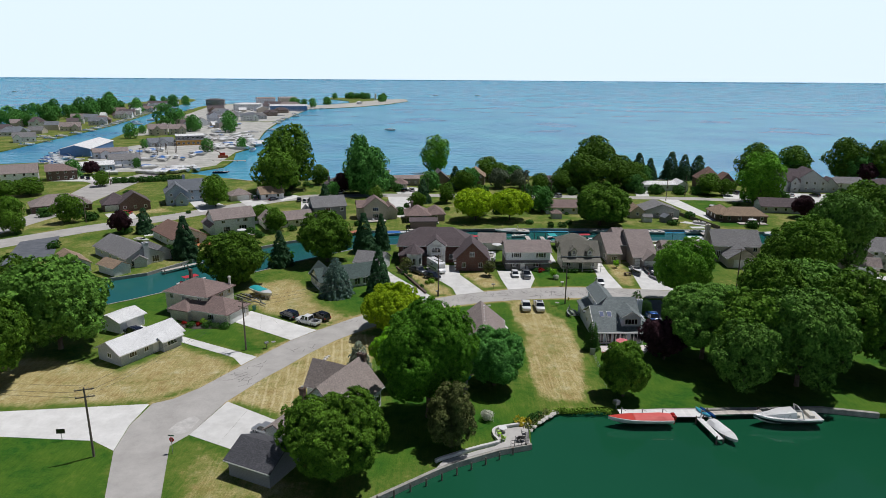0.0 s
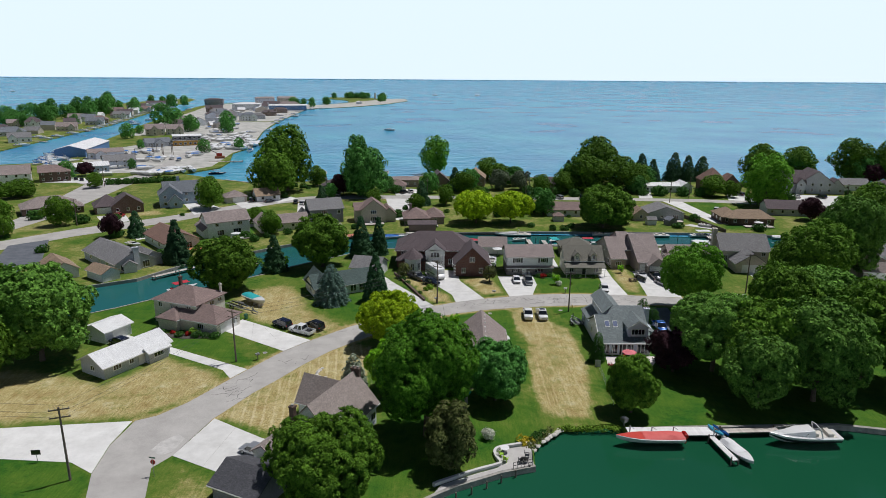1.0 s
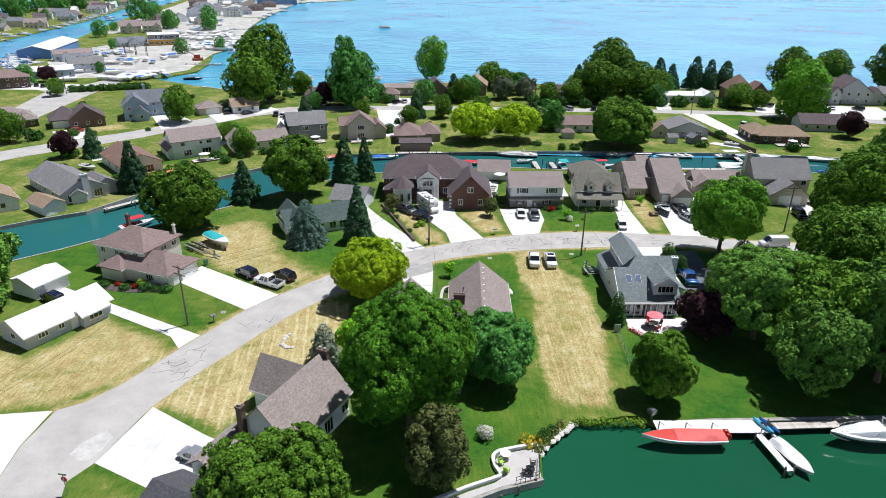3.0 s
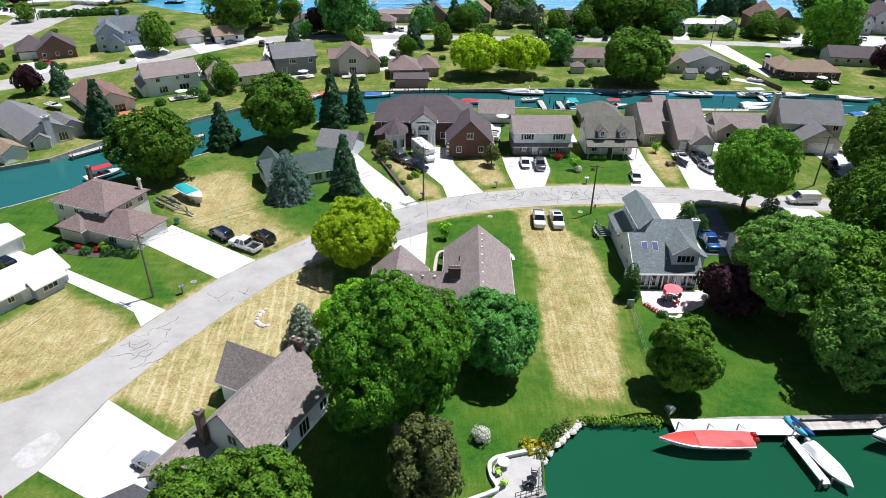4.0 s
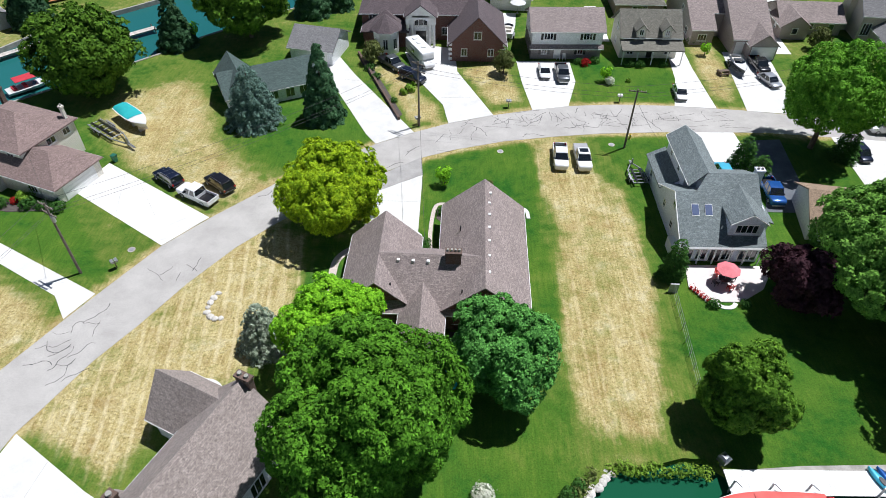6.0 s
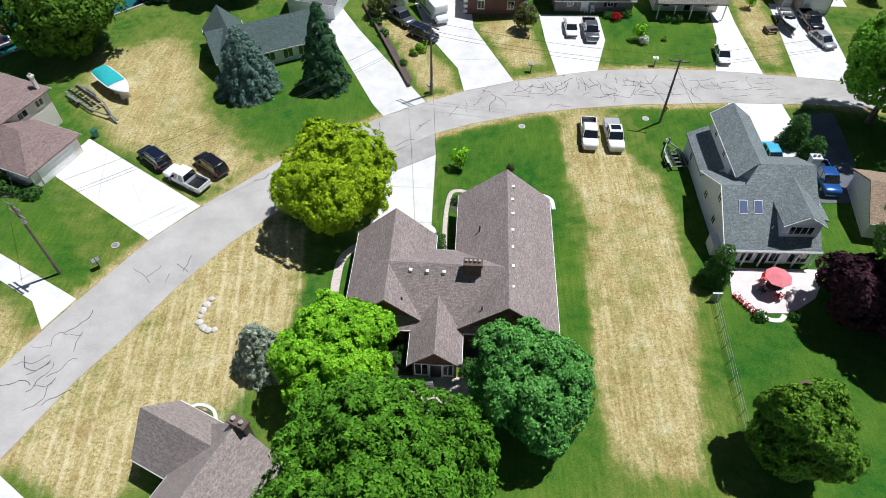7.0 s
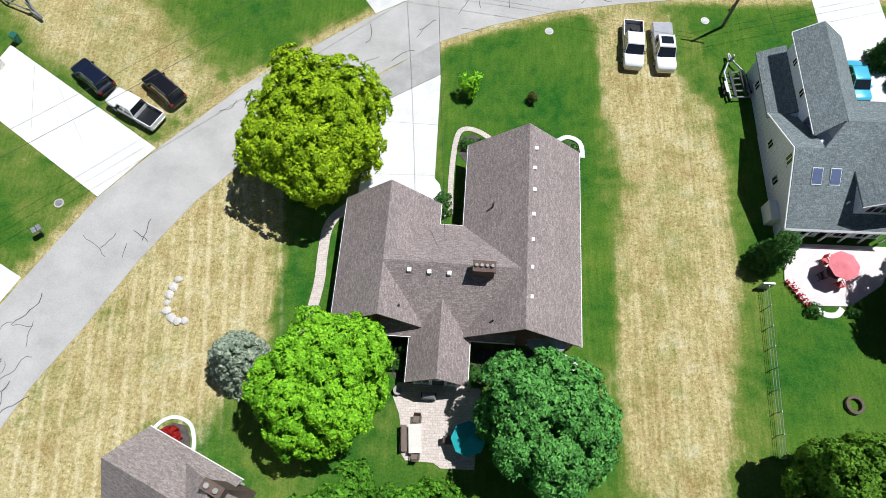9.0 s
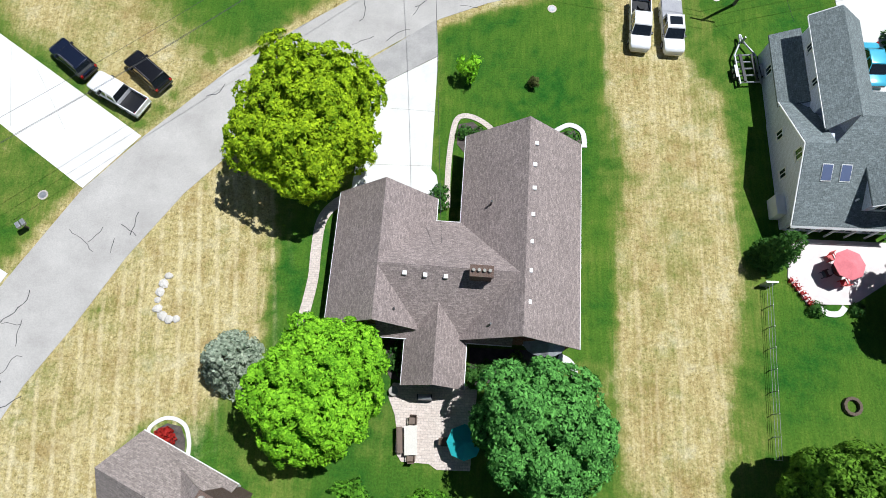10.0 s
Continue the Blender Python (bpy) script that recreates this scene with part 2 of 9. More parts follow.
BARK = surf("bark", (0.09, 0.065, 0.045), (0.14, 0.11, 0.08), 2, 18, 0.95, bump=0.6)
POLE = surf("weathered_pole", (0.12, 0.095, 0.075), (0.18, 0.15, 0.125), 1.0, 12, 0.9, bump=0.3)
PLANK = surf("dock_planks", (0.42, 0.38, 0.33), (0.55, 0.5, 0.45), 1.2, 14, 0.85, bump=0.2, vary=0.15)
WHITE_DOCK = surf("white_decking", (0.78, 0.77, 0.74), (0.7, 0.69, 0.67), 1.0, 12, 0.6, bump=0.05, vary=0.06, grain=0.1)
TRIM = paint("white_trim", (0.8, 0.8, 0.78), 0.45, 0, 0.1)
GLASS = paint("dark_window_glass", (0.018, 0.025, 0.035), 0.06, 0, 1.0)
CARGLASS = paint("car_glass", (0.012, 0.016, 0.02), 0.05, 0, 1.0)
RUBBER = surf("rubber", (0.018, 0.018, 0.018), (0.03, 0.03, 0.03), 3, 30, 0.85)
CHROME = surf("bright_metal", (0.62, 0.62, 0.63), (0.5, 0.5, 0.51), 2, 20, 0.3, 0.9, 0.03)
GREYMETAL = surf("galvanised_metal", (0.42, 0.43, 0.44), (0.3, 0.31, 0.32), 2, 20, 0.5, 0.7, 0.05)
WIRE = surf("cable", (0.03, 0.03, 0.03), (0.05, 0.05, 0.05), 1, 10, 0.7, bump=0)
BLACK = paint("black_paint", (0.012, 0.012, 0.014), 0.35)
LAMP_RED = paint("red_lens", (0.4, 0.015, 0.012), 0.15)
LAMP_CLEAR = paint("clear_lens", (0.7, 0.72, 0.74), 0.1)
BRICK_RED = courses("red_brick", (0.17, 0.06, 0.042), (0.12, 0.045, 0.035), (0.2, 0.16, 0.14), 0.23, 0.077, 0.01)
BRICK_BROWN = courses("brown_brick", (0.13, 0.075, 0.055), (0.1, 0.06, 0.045), (0.17, 0.14, 0.12), 0.23, 0.077, 0.01)
BRICK_GREY = courses("grey_brick", (0.25, 0.23, 0.22), (0.19, 0.175, 0.17), (0.3, 0.28, 0.27), 0.23, 0.077, 0.01)
BRICK_TAN = courses("tan_brick", (0.33, 0.26, 0.2), (0.27, 0.21, 0.17), (0.36, 0.32, 0.28), 0.23, 0.077, 0.01)
ROOF = {k: shingle("shingles_" + k, c) for k, c in {
    "taupe": (0.33, 0.27, 0.25), "brown": (0.28, 0.2, 0.18), "grey": (0.24, 0.235, 0.235), "slate": (0.2, 0.22, 0.245),
    "green": (0.085, 0.125, 0.115), "olive": (0.2, 0.19, 0.155), "plum": (0.13, 0.1, 0.105), "tan": (0.36, 0.26, 0.175),
    "white": (0.78, 0.78, 0.77), "redbrown": (0.25, 0.15, 0.115), "dark": (0.09, 0.09, 0.1), "bluegrey": (0.205, 0.24, 0.24), "ash": (0.37, 0.31, 0.28)}.items()}
SIDING = {k: siding("siding_" + k, c) for k, c in {
    "white": (0.82, 0.83, 0.85), "grey": (0.5, 0.52, 0.56), "blue": (0.36, 0.45, 0.56), "tan": (0.58, 0.51, 0.44),
    "taupe": (0.37, 0.32, 0.3), "cream": (0.74, 0.7, 0.62), "palegrey": (0.66, 0.69, 0.78), "darkgrey": (0.2, 0.21, 0.23),
    "brightblue": (0.1, 0.22, 0.45), "orange": (0.5, 0.28, 0.06), "brown": (0.26, 0.19, 0.15)}.items()}
TALL_MAPLE = leaves("tall_maple_leaves", (0.011, 0.05, 0.004), (0.145, 0.37, 0.026))
WOOD_MAPLE = leaves("shade_leaves", (0.016, 0.058, 0.008), (0.18, 0.37, 0.055))
STREET_MAPLE = leaves("street_maple_leaves", (0.04, 0.14, 0.01), (0.22, 0.5, 0.04))
# bluer than the window glass: a reflection of the sky painted into the base colour
SKY_TINT_GLASS = paint("skylight_sky_tint_glass", (0.12, 0.15, 0.25), 0.05, 0, 1.0)
MAPLE = leaves("maple_leaves", (0.014, 0.052, 0.005), (0.15, 0.3, 0.026))
LIGHT_MAPLE = leaves("light_maple_leaves", (0.04, 0.2, 0.008), (0.44, 0.9, 0.04), 0.1)
DEEP_MAPLE = leaves("deep_green_leaves", (0.008, 0.055, 0.01), (0.16, 0.43, 0.085))
LOCUST = leaves("yellow_green_leaves", (0.035, 0.15, 0.005), (0.56, 0.75, 0.02), 0.1)
PURPLE = leaves("purple_leaves", (0.022, 0.01, 0.015), (0.07, 0.028, 0.036))
OLIVE = leaves("olive_leaves", (0.07, 0.1, 0.025), (0.18, 0.2, 0.065))
SPRUCE = leaves("spruce_needles", (0.014, 0.055, 0.022), (0.075, 0.16, 0.07), 0.1)
BLUE_SPRUCE = leaves("blue_spruce_needles", (0.035, 0.085, 0.065), (0.2, 0.31, 0.25), 0.1)
FROST = leaves("frosted_needles", (0.06, 0.11, 0.06), (0.5, 0.56, 0.42), 0.1)
SILVER = leaves("silver_leaves", (0.08, 0.11, 0.06), (0.2, 0.25, 0.15), 0.2)
HEDGE = leaves("hedge_leaves", (0.02, 0.075, 0.014), (0.07, 0.17, 0.03))
FLOWER_RED = leaves("red_flowers", (0.3, 0.01, 0.012), (0.5, 0.04, 0.03), 0.2)
FLOWER_WHITE = leaves("white_blossom", (0.5, 0.52, 0.4), (0.75, 0.75, 0.65), 0.2)
FLOWER_YELLOW = leaves("yellow_flowers", (0.45, 0.36, 0.03), (0.6, 0.5, 0.05), 0.2)
LIME = leaves("lime_shrub_leaves", (0.12, 0.25, 0.02), (0.25, 0.4, 0.05))


# ---------------------------------------------------------------- mesh tools
class Shape:
    """Corners and faces gathered piece by piece."""

    def __init__(self):
        self.v, self.f = [], []

    def add(self, verts, faces):
        n = len(self.v)
        self.v += [tuple(p) for p in verts]
        self.f += [tuple(i + n for i in f) for f in faces]
        return self

    def box(self, x0, x1, y0, y1, z0, z1):
        return self.add([(x, y, z) for z in (z0, z1) for x, y in ((x0, y0), (x1, y0), (x1, y1), (x0, y1))],
                        [(3, 2, 1, 0), (4, 5, 6, 7), (0, 1, 5, 4), (1, 2, 6, 5), (2, 3, 7, 6), (3, 0, 4, 7)])

    def slab(self, ring, z0, z1):
        n = len(ring)
        area = sum(ring[i][0] * ring[(i + 1) % n][1] - ring[(i + 1) % n][0] * ring[i][1] for i in range(n))
        if area < 0:
            ring = ring[::-1]
        return self.add([(x, y, z0) for x, y in ring] + [(x, y, z1) for x, y in ring],
                        [tuple(range(n))[::-1], tuple(range(n, 2 * n))] + [(i, (i + 1) % n, n + (i + 1) % n, n + i) for i in range(n)])

    def tube(self, a, b, ra, rb=None, n=8):
        a, b = Vector(a), Vector(b)
        rb = ra if rb is None else rb
        w = (b - a).normalized()
        u = w.orthogonal().normalized()
        s = w.cross(u)
        ring = [u * math.cos(k * math.tau / n) + s * math.sin(k * math.tau / n) for k in range(n)]
        return self.add([a + d * ra for d in ring] + [b + d * rb for d in ring],
                        [(k, (k + 1) % n, n + (k + 1) % n, n + k) for k in range(n)] + [tuple(range(n))[::-1], tuple(range(n, 2 * n))])

    def pipe(self, pts, r, n=5):
        """A bent tube through points, in one piece."""
        p = [Vector(q) for q in pts]
        rings = []
        for k in range(len(p)):
            w = (p[min(k + 1, len(p) - 1)] - p[max(k - 1, 0)]).normalized()
            u = (w.cross(Vector((0, 0, 1))) if abs(w.z) < 0.9 else w.cross(Vector((1, 0, 0)))).normalized()
            q = w.cross(u)
            rings.append([p[k] + (u * math.cos(j * math.tau / n) + q * math.sin(j * math.tau / n)) * r for j in range(n)])
        return self.loft(rings)

    def loft(self, rings, caps=True):
        n = len(rings[0])
        self_n = len(self.v)
        faces = []
        for j in range(len(rings) - 1):
            faces += [(j * n + k, j * n + (k + 1) % n, (j + 1) * n + (k + 1) % n, (j + 1) * n + k) for k in range(n)]
        if caps:
            m = (len(rings) - 1) * n
            faces += [tuple(range(n))[::-1], tuple(range(m, m + n))]
        return self.add([p for r in rings for p in r], faces)


def add_uv(mesh):
    """Metres along and up each face."""
    uv = mesh.uv_layers.new(name="along").data
    for p in mesh.polygons:
        n = p.normal
        t = Vector((1, 0, 0)) if abs(n.z) > 0.97 else Vector((0, 0, 1)).cross(n).normalized()
        s = n.cross(t)
        for li in p.loop_indices:
            co = mesh.vertices[mesh.loops[li].vertex_index].co
            uv[li].uv = (co.dot(t), co.dot(s))


def mesh_of(name, shape, material, bevel=0.0, smooth=False):
    me = bpy.data.meshes.new(name)
    me.from_pydata(shape.v, [], shape.f)
    if bevel or smooth:
        bm = bmesh.new()
        bm.from_mesh(me)
        if smooth:
            bmesh.ops.remove_doubles(bm, verts=bm.verts, dist=0.0005)
        bmesh.ops.recalc_face_normals(bm, faces=bm.faces)
        if bevel:
            edges = [e for e in bm.edges if len(e.link_faces) == 2 and e.calc_face_angle(0) > 0.5]
            bmesh.ops.bevel(bm, geom=edges, offset=bevel, segments=2, profile=0.6, affect="EDGES", clamp_overlap=True)
        bm.to_mesh(me)
        bm.free()
    me.materials.append(material)
    me.update()
    add_uv(me)
    if smooth:
        me.polygons.foreach_set("use_smooth", [True] * len(me.polygons))
        me.set_sharp_from_angle(angle=radians(38))
    return me


def part(name, shape, material, parent, label="", bevel=0.0, smooth=False):
    """One mesh under a thing or under a part."""
    ob = new(name, mesh_of(name, shape, material, bevel, smooth))
    ob.parent = parent
    return tagged(ob, label)


def share(name, mesh, parent, m=None, label=""):
    ob = new(name, mesh)
    ob.parent = parent
    if m is not None:
        ob.matrix_local = m
    return tagged(ob, label)


def thing(name, label, category, x=0.0, y=0.0, z=0.0, rz=0.0, group="", kind=""):
    ob = new(name)
    ob.empty_display_size = 0.2
    ob.matrix_world = pose(x, y, z, 0, 0, rz)
    return tagged(ob, label, category, group, kind)


def solo(name, shape, material, label, category, m=None, group="", kind="", bevel=0.0, smooth=False):
    """A thing that is one mesh."""
    ob = new(name, mesh_of(name, shape, material, bevel, smooth))
    if m is not None:
        ob.matrix_world = m
    return tagged(ob, label, category, group, kind)


# ---------------------------------------------------------------- land and water
def inside(px, py, ring):
    r = np.array(ring)
    c = np.zeros(len(px), bool)
    for (x0, y0), (x1, y1) in zip(r, np.roll(r, -1, 0)):
        if y0 != y1:
            c ^= ((y0 > py) != (y1 > py)) & (px < (x1 - x0) * (py - y0) / (y1 - y0) + x0)
    return c


def edge_distance(px, py, ring):
    d = np.full(len(px), 1e9)
    r = np.array(ring, float)
    for a, b in zip(r, np.roll(r, -1, 0)):
        w = b - a
        s = np.clip(((px - a[0]) * w[0] + (py - a[1]) * w[1]) / max(w @ w, 1e-9), 0, 1)
        d = np.minimum(d, np.hypot(px - a[0] - s * w[0], py - a[1] - s * w[1]))
    return d


def soft_zone(px, py, ring, soft):
    d = edge_distance(px, py, ring) * np.where(inside(px, py, ring), 1, -1)
    return np.clip(d / (2 * soft) + 0.5, 0, 1)


# lots whose grass has dried out: outline, dryness, softness of the edge, rows north to south, diagonal rows
DRY_LOTS = [
    ([(16.4, 27), (15.4, 21), (17.0, 6.8), (15.4, -8.6), (16, -21), (23.5, -22), (25.4, -12.7), (27.0, -3.2), (27.6, 8), (27.0, 15), (24, 19), (23.6, 27)], 0.8, 0.8, 1, 0),
    ([(-34.5, -22), (-31.5, -14.9), (-28.4, -9.9), (-25.1, -3.3), (-21, 2.7), (-17, 7), (-13.6, 4), (-12.4, -3), (-12.8, -12), (-16, -15), (-17, -20), (-22, -18), (-25, -27)], 0.88, 1.2, 0, 1),
    ([(-95, -26), (-70, -25), (-47, -22.6), (-41.4, -17.6), (-37.5, -9.6), (-41, -5.9), (-52, 0.5), (-58, -11), (-67, -7), (-75, -6), (-95, -8)], 0.85, 2.0, 0, 0.25),
    ([(-27, 9), (-20.5, 14.8), (-24, 19), (-30, 27), (-34, 38), (-40, 44), (-50, 38), (-50, 29), (-43, 20)], 0.8, 2.5, 0, 0.15),
    ([(-12, 52), (-9, 47), (-2, 30.5), (2.5, 31.5), (2, 36), (-2, 42), (-5, 47)], 0.8, 0.8, 0, 0),
    ([(5, 48.5), (10.3, 36), (15.4, 38), (14.5, 46), (12.6, 51)], 0.85, 1.2, 0, 0),
    ([(46, 52), (45.4, 39.5), (49.7, 38), (51.5, 50), (52, 58), (46.5, 62)], 0.75, 1.5, 0, 0),
    ([(-37, -34), (-27, -39), (-18, -43), (-12, -49), (-34, -50)], 0.6, 3.0, 0, 0),
    ([(-8, -48), (2, -40), (8, -34), (2, -31), (-6, -38)], 0.45, 3.0, 0, 0),
    ([(-120, 62), (-98, 84), (-82, 96), (-84, 80), (-100, 66)], 0.25, 3.0, 0, 0),
    ([(-121, 117), (-104, 128), (-112, 137), (-128, 124)], 0.7, 2.0, 0, 0.3),
    ([(-150, 85), (-128, 108), (-134, 124), (-160, 105)], 0.6, 3.0, 0, 0),
    ([(15, -12), (14.5, -25), (22, -23.6), (17, -14)], 0.35, 2.5, 0, 0),
    ([(68, 34), (90, 36), (92, 48), (70, 48)], 0.4, 3.0, 0, 0),
    ([(-420, 190), (-140, 235), (-130, 300), (-170, 520), (-210, 840), (-220, 1020), (-60, 1340), (-300, 1500), (-430, 1100), (-280, 430)], 0.4, 10.0, 0, 0),
    ([(-170, 150), (-140, 190), (-150, 215), (-185, 190)], 0.5, 5.0, 0, 0),
    ([(90, 106), (100, 110), (106, 160), (92, 158)], 0.3, 4.0, 0, 0),
    ([(72, 27), (90, 27), (88, 20), (74, 22)], 0.75, 2.0, 0, 0),
]


# lots that are watered and stay deep green
WATERED = [
    ([(29.2, -24), (29.0, 14), (27.9, 20), (26, 27.5), (38, 29), (38.6, 16), (45, -6), (62, -22)], -1.2, 0.6),
    ([(45, -24), (45, 24), (110, 24), (110, -24)], -0.9, 3.0),
    ([(0.6, 22), (0.6, 5), (8, 4), (14, 2), (15.4, 18), (14, 26)], -0.8, 0.5),
    ([(11.5, -10), (15.2, -10), (15.6, 4), (11.5, 4)], -0.6, 0.6),
    ([(25.5, 37), (38.6, 37.6), (41, 50), (41, 58), (25.5, 54)], -1.2, 0.5),
    ([(-60, 20), (-46, 11), (-35.4, -3.2), (-52, 5), (-66, 12)], -0.7, 0.7),
    ([(-80, 25), (-62, 12), (-50, 24), (-60, 38)], -0.4, 1.5),
    ([(-12, -16), (-11.5, 4), (-9, 4), (-6, -9), (-8, -20)], -0.9, 0.6),
    ([(-31, 47), (-29, 32), (-21, 20), (-8, 27), (-15, 40), (-17, 46), (-24, 51)], -0.25, 2.0),
    ([(-23.4, -20.6), (-20.5, -16.6), (-16.5, -17.4), (-15.5, -20), (-19, -24)], -0.1, 1.0),
    ([(-84, 90), (-72, 102), (-60, 112), (-66, 96), (-76, 86)], -0.2, 1.5),
    ([(-92, 131), (-74, 141), (-66, 134), (-82, 124)], -0.2, 1.5),
    ([(-110, -36), (-64, -34), (-52, -34.6), (-47.4, -37.8), (-43.5, -48), (-36, -75), (-110, -75)], -0.5, 1.0),
    ([(-8, -20), (14, -18), (14.8, -27), (8, -34), (-2, -39), (-10, -42)], 0.02, 2.0),
    ([(104, 108), (120, 108), (120, 156), (98, 158)], 0.05, 2.0),
]


UPPER = [(-47, -23.4), (-44.3, -21.8), (-41.2, -17.7), (-36.8, -9.0), (-34.9, -5.4), (-30.5, 2.6), (-26, 8.1), (-19.3, 15.4), (-13, 20.6), (-7.0, 25.0), (-1.4, 28.4), (3.5, 30.9), (10.5, 33.5), (16.6, 35.2),
         (22.2, 36.6), (30, 37.3), (39, 37.2), (51.3, 36.0), (60, 34.4), (68, 33.0), (85, 30.5), (120, 27), (200, 18)]
LOWER = [(-35.3, -22.6), (-34.2, -20.3), (-31.6, -14.4), (-28.8, -9.7), (-25.5, -3.4), (-21.6, 2.6), (-17.6, 7.2), (-12, 12.6), (-6, 17.6), (0.05, 21.9), (4.7, 24.0), (11.7, 26.3), (18.8, 27.7), (26.1, 28.8), (39, 29.7),
         (51.2, 29.8), (65, 28.4), (80, 26), (118, 22.5), (200, 13)]
VERGES = [UPPER + LOWER[::-1]]


def land(name, ring, step, label, patches=(), base=0.29):
    """A sheet of land with its bank down into the water. patches: (x0, x1, y0, y1, step) of finer corners."""
    xs, ys = [p[0] for p in ring], [p[1] for p in ring]
    pts = []
    areas = [(min(xs), max(xs), min(ys), max(ys), step)] + list(patches)
    for k, (x0, x1, y0, y1, s) in enumerate(areas):
        gx, gy = np.meshgrid(np.arange(x0 + s / 2, x1, s), np.arange(y0 + s / 2, y1, s))
        gx, gy = gx.ravel(), gy.ravel()
        gx = gx + np.random.uniform(-0.2, 0.2, len(gx)) * s
        gy = gy + np.random.uniform(-0.2, 0.2, len(gy)) * s
        keep = inside(gx, gy, ring) & (edge_distance(gx, gy, ring) > s * 0.35)
        for fx0, fx1, fy0, fy1, _ in areas[k + 1:]:
            keep &= ~((gx > fx0) & (gx < fx1) & (gy > fy0) & (gy < fy1))
        pts.append(np.stack([gx[keep], gy[keep]], 1))
    grid = np.concatenate(pts)
    verts = [Vector(p) for p in ring] + [Vector(p) for p in grid]
    n = len(ring)
    vs, _, fs, *_ = geometry.delaunay_2d_cdt(verts, [(i, (i + 1) % n) for i in range(n)], [], 1, 1e-4)
    sh = Shape()
    sh.add([(p.x, p.y, 0.0) for p in vs], [tuple(f) for f in fs])
    m = len(sh.v)
    sh.v += [(x, y, 0.0) for x, y in ring] + [(x, y, -2.2) for x, y in ring]
    sh.f += [(m + i, m + n + i, m + n + (i + 1) % n, m + (i + 1) % n) for i in range(n)]
    ob = tagged(new(name, mesh_of(name, sh, GRASS)), label, "ground", kind="structure")
    co = np.array(sh.v)
    for key, col in (("dry", 1), ("rows_ns", 3), ("rows_diag", 4)):
        val = np.full(len(co), base if key == "dry" else 0.0)
        for lot in DRY_LOTS:
            z = soft_zone(co[:, 0], co[:, 1], lot[0], lot[2]) * (lot[1] if key == "dry" else lot[col])
            val = np.maximum(val, z)
        if key == "dry":
            for ring, v, soft in WATERED:
                z = soft_zone(co[:, 0], co[:, 1], ring, soft)
                val = val * (1 - z) + v * z
        if key == "dry":   # bare straw verge along the streets
            near = np.full(len(co), 1e9)
            for line in VERGES:
                near = np.minimum(near, edge_distance(co[:, 0], co[:, 1], line))
            val = np.maximum(val, np.clip(1.5 - near, 0, 1) * 0.85)
        ob.data.attributes.new(key, "FLOAT", "POINT").data.foreach_set("value", val.astype(np.float32))
    return ob


NEAR_BANK = [(-110, -2), (-84, 17), (-73.5, 26.3), (-69.2, 30.8), (-58, 41.5), (-47.3, 52.2), (-42, 59), (-34, 67), (-25, 75), (-19.4, 78.1), (-14.1, 79.5), (0, 82.5), (11.8, 84.1),
             (23.1, 85.0), (37.0, 83.0), (52, 84), (67.5, 84.0), (87.7, 84.6), (102.3, 83.0), (130, 77), (170, 62), (260, 30)]
LAGOON_SHORE = [(69.7, -25.4), (61.3, -23.6), (46.3, -24.2), (35.2, -24.6), (28.4, -25.2), (26.7, -23.8), (24.8, -23.7), (21.5, -24.6), (18.3, -24.9), (16.0, -27.0),
                (14.4, -29.0), (13.3, -30.2), (12.9, -34.7), (8.2, -36.2), (2, -39.2), (-1.0, -41.2), (-8.8, -47.2), (-20, -56), (-30, -75)]
FAR_BANK = [(-125, 14), (-100, 32), (-88, 42), (-79.4, 47.5), (-72.1, 60.7), (-60.2, 71.6), (-50.1, 81.8), (-38, 91), (-26.3, 97.6), (-17.3, 98.0), (5.0, 100.8),
            (35.7, 103.0), (66.0, 102.6), (96.4, 101.9), (119.8, 98.0), (150, 90), (190, 78), (280, 45)]
SHORE = [(400, 150), (300, 190), (227, 208), (199.8, 214), (152, 214), (104, 217), (67, 226), (20, 227), (-10, 229), (-27, 219), (-61.7, 212), (-75, 205), (-95, 204), (-110, 212)]
MARINA = [(-140.6, 233), (-128, 258), (-131, 285), (-143, 330), (-141, 368), (-152, 420), (-171, 513), (-190, 650), (-207, 837), (-217, 961), (-183, 988), (-143, 1055),
          (-102, 1174), (-73, 1334), (-88, 1480), (-129, 1440), (-170, 1510), (-258, 1542), (-285, 1590), (-268, 1440), (-205, 1330), (-188, 1230), (-205, 1155), (-235, 1093), (-282, 1174), (-360, 1220), (-423, 1105), (-412, 990),
          (-365, 780), (-321, 592), (-277, 428), (-250, 330), (-228, 279), (-262, 262), (-330, 240), (-420, 200)]

near_ring = NEAR_BANK + [(260, -10), (140, -20), (90, -27)] + LAGOON_SHORE + [(-30, -230), (-320, -230), (-320, -120), (-160, -40)]
land("ground", near_ring, 9.0, "mown lawns, lush green and sun-dried straw patches", [(-82, 82, -50, 64, 1.1)])
far_ring = FAR_BANK + SHORE + MARINA + [(-420, -60), (-200, -40)]
land("ground_lakeside", far_ring, 14.0, "green and dry lawns between the canal and the lake", [(-160, 200, 60, 200, 2.5)], 0.42)
LEFT_STRIP = [(-700, 60), (-420, 250), (-305, 328), (-322, 424.5), (-348, 573), (-400, 770), (-457, 983), (-492, 1147), (-540, 1330), (-576, 1400), (-600, 1217), (-580, 965), (-500, 740),
              (-464, 624), (-440, 540), (-470, 480), (-620, 420), (-1100, 380), (-1100, 60)]
land("ground_point", LEFT_STRIP, 40.0, "grassy spit of land with houses along a channel", (), 0.45)
sheet = Shape()
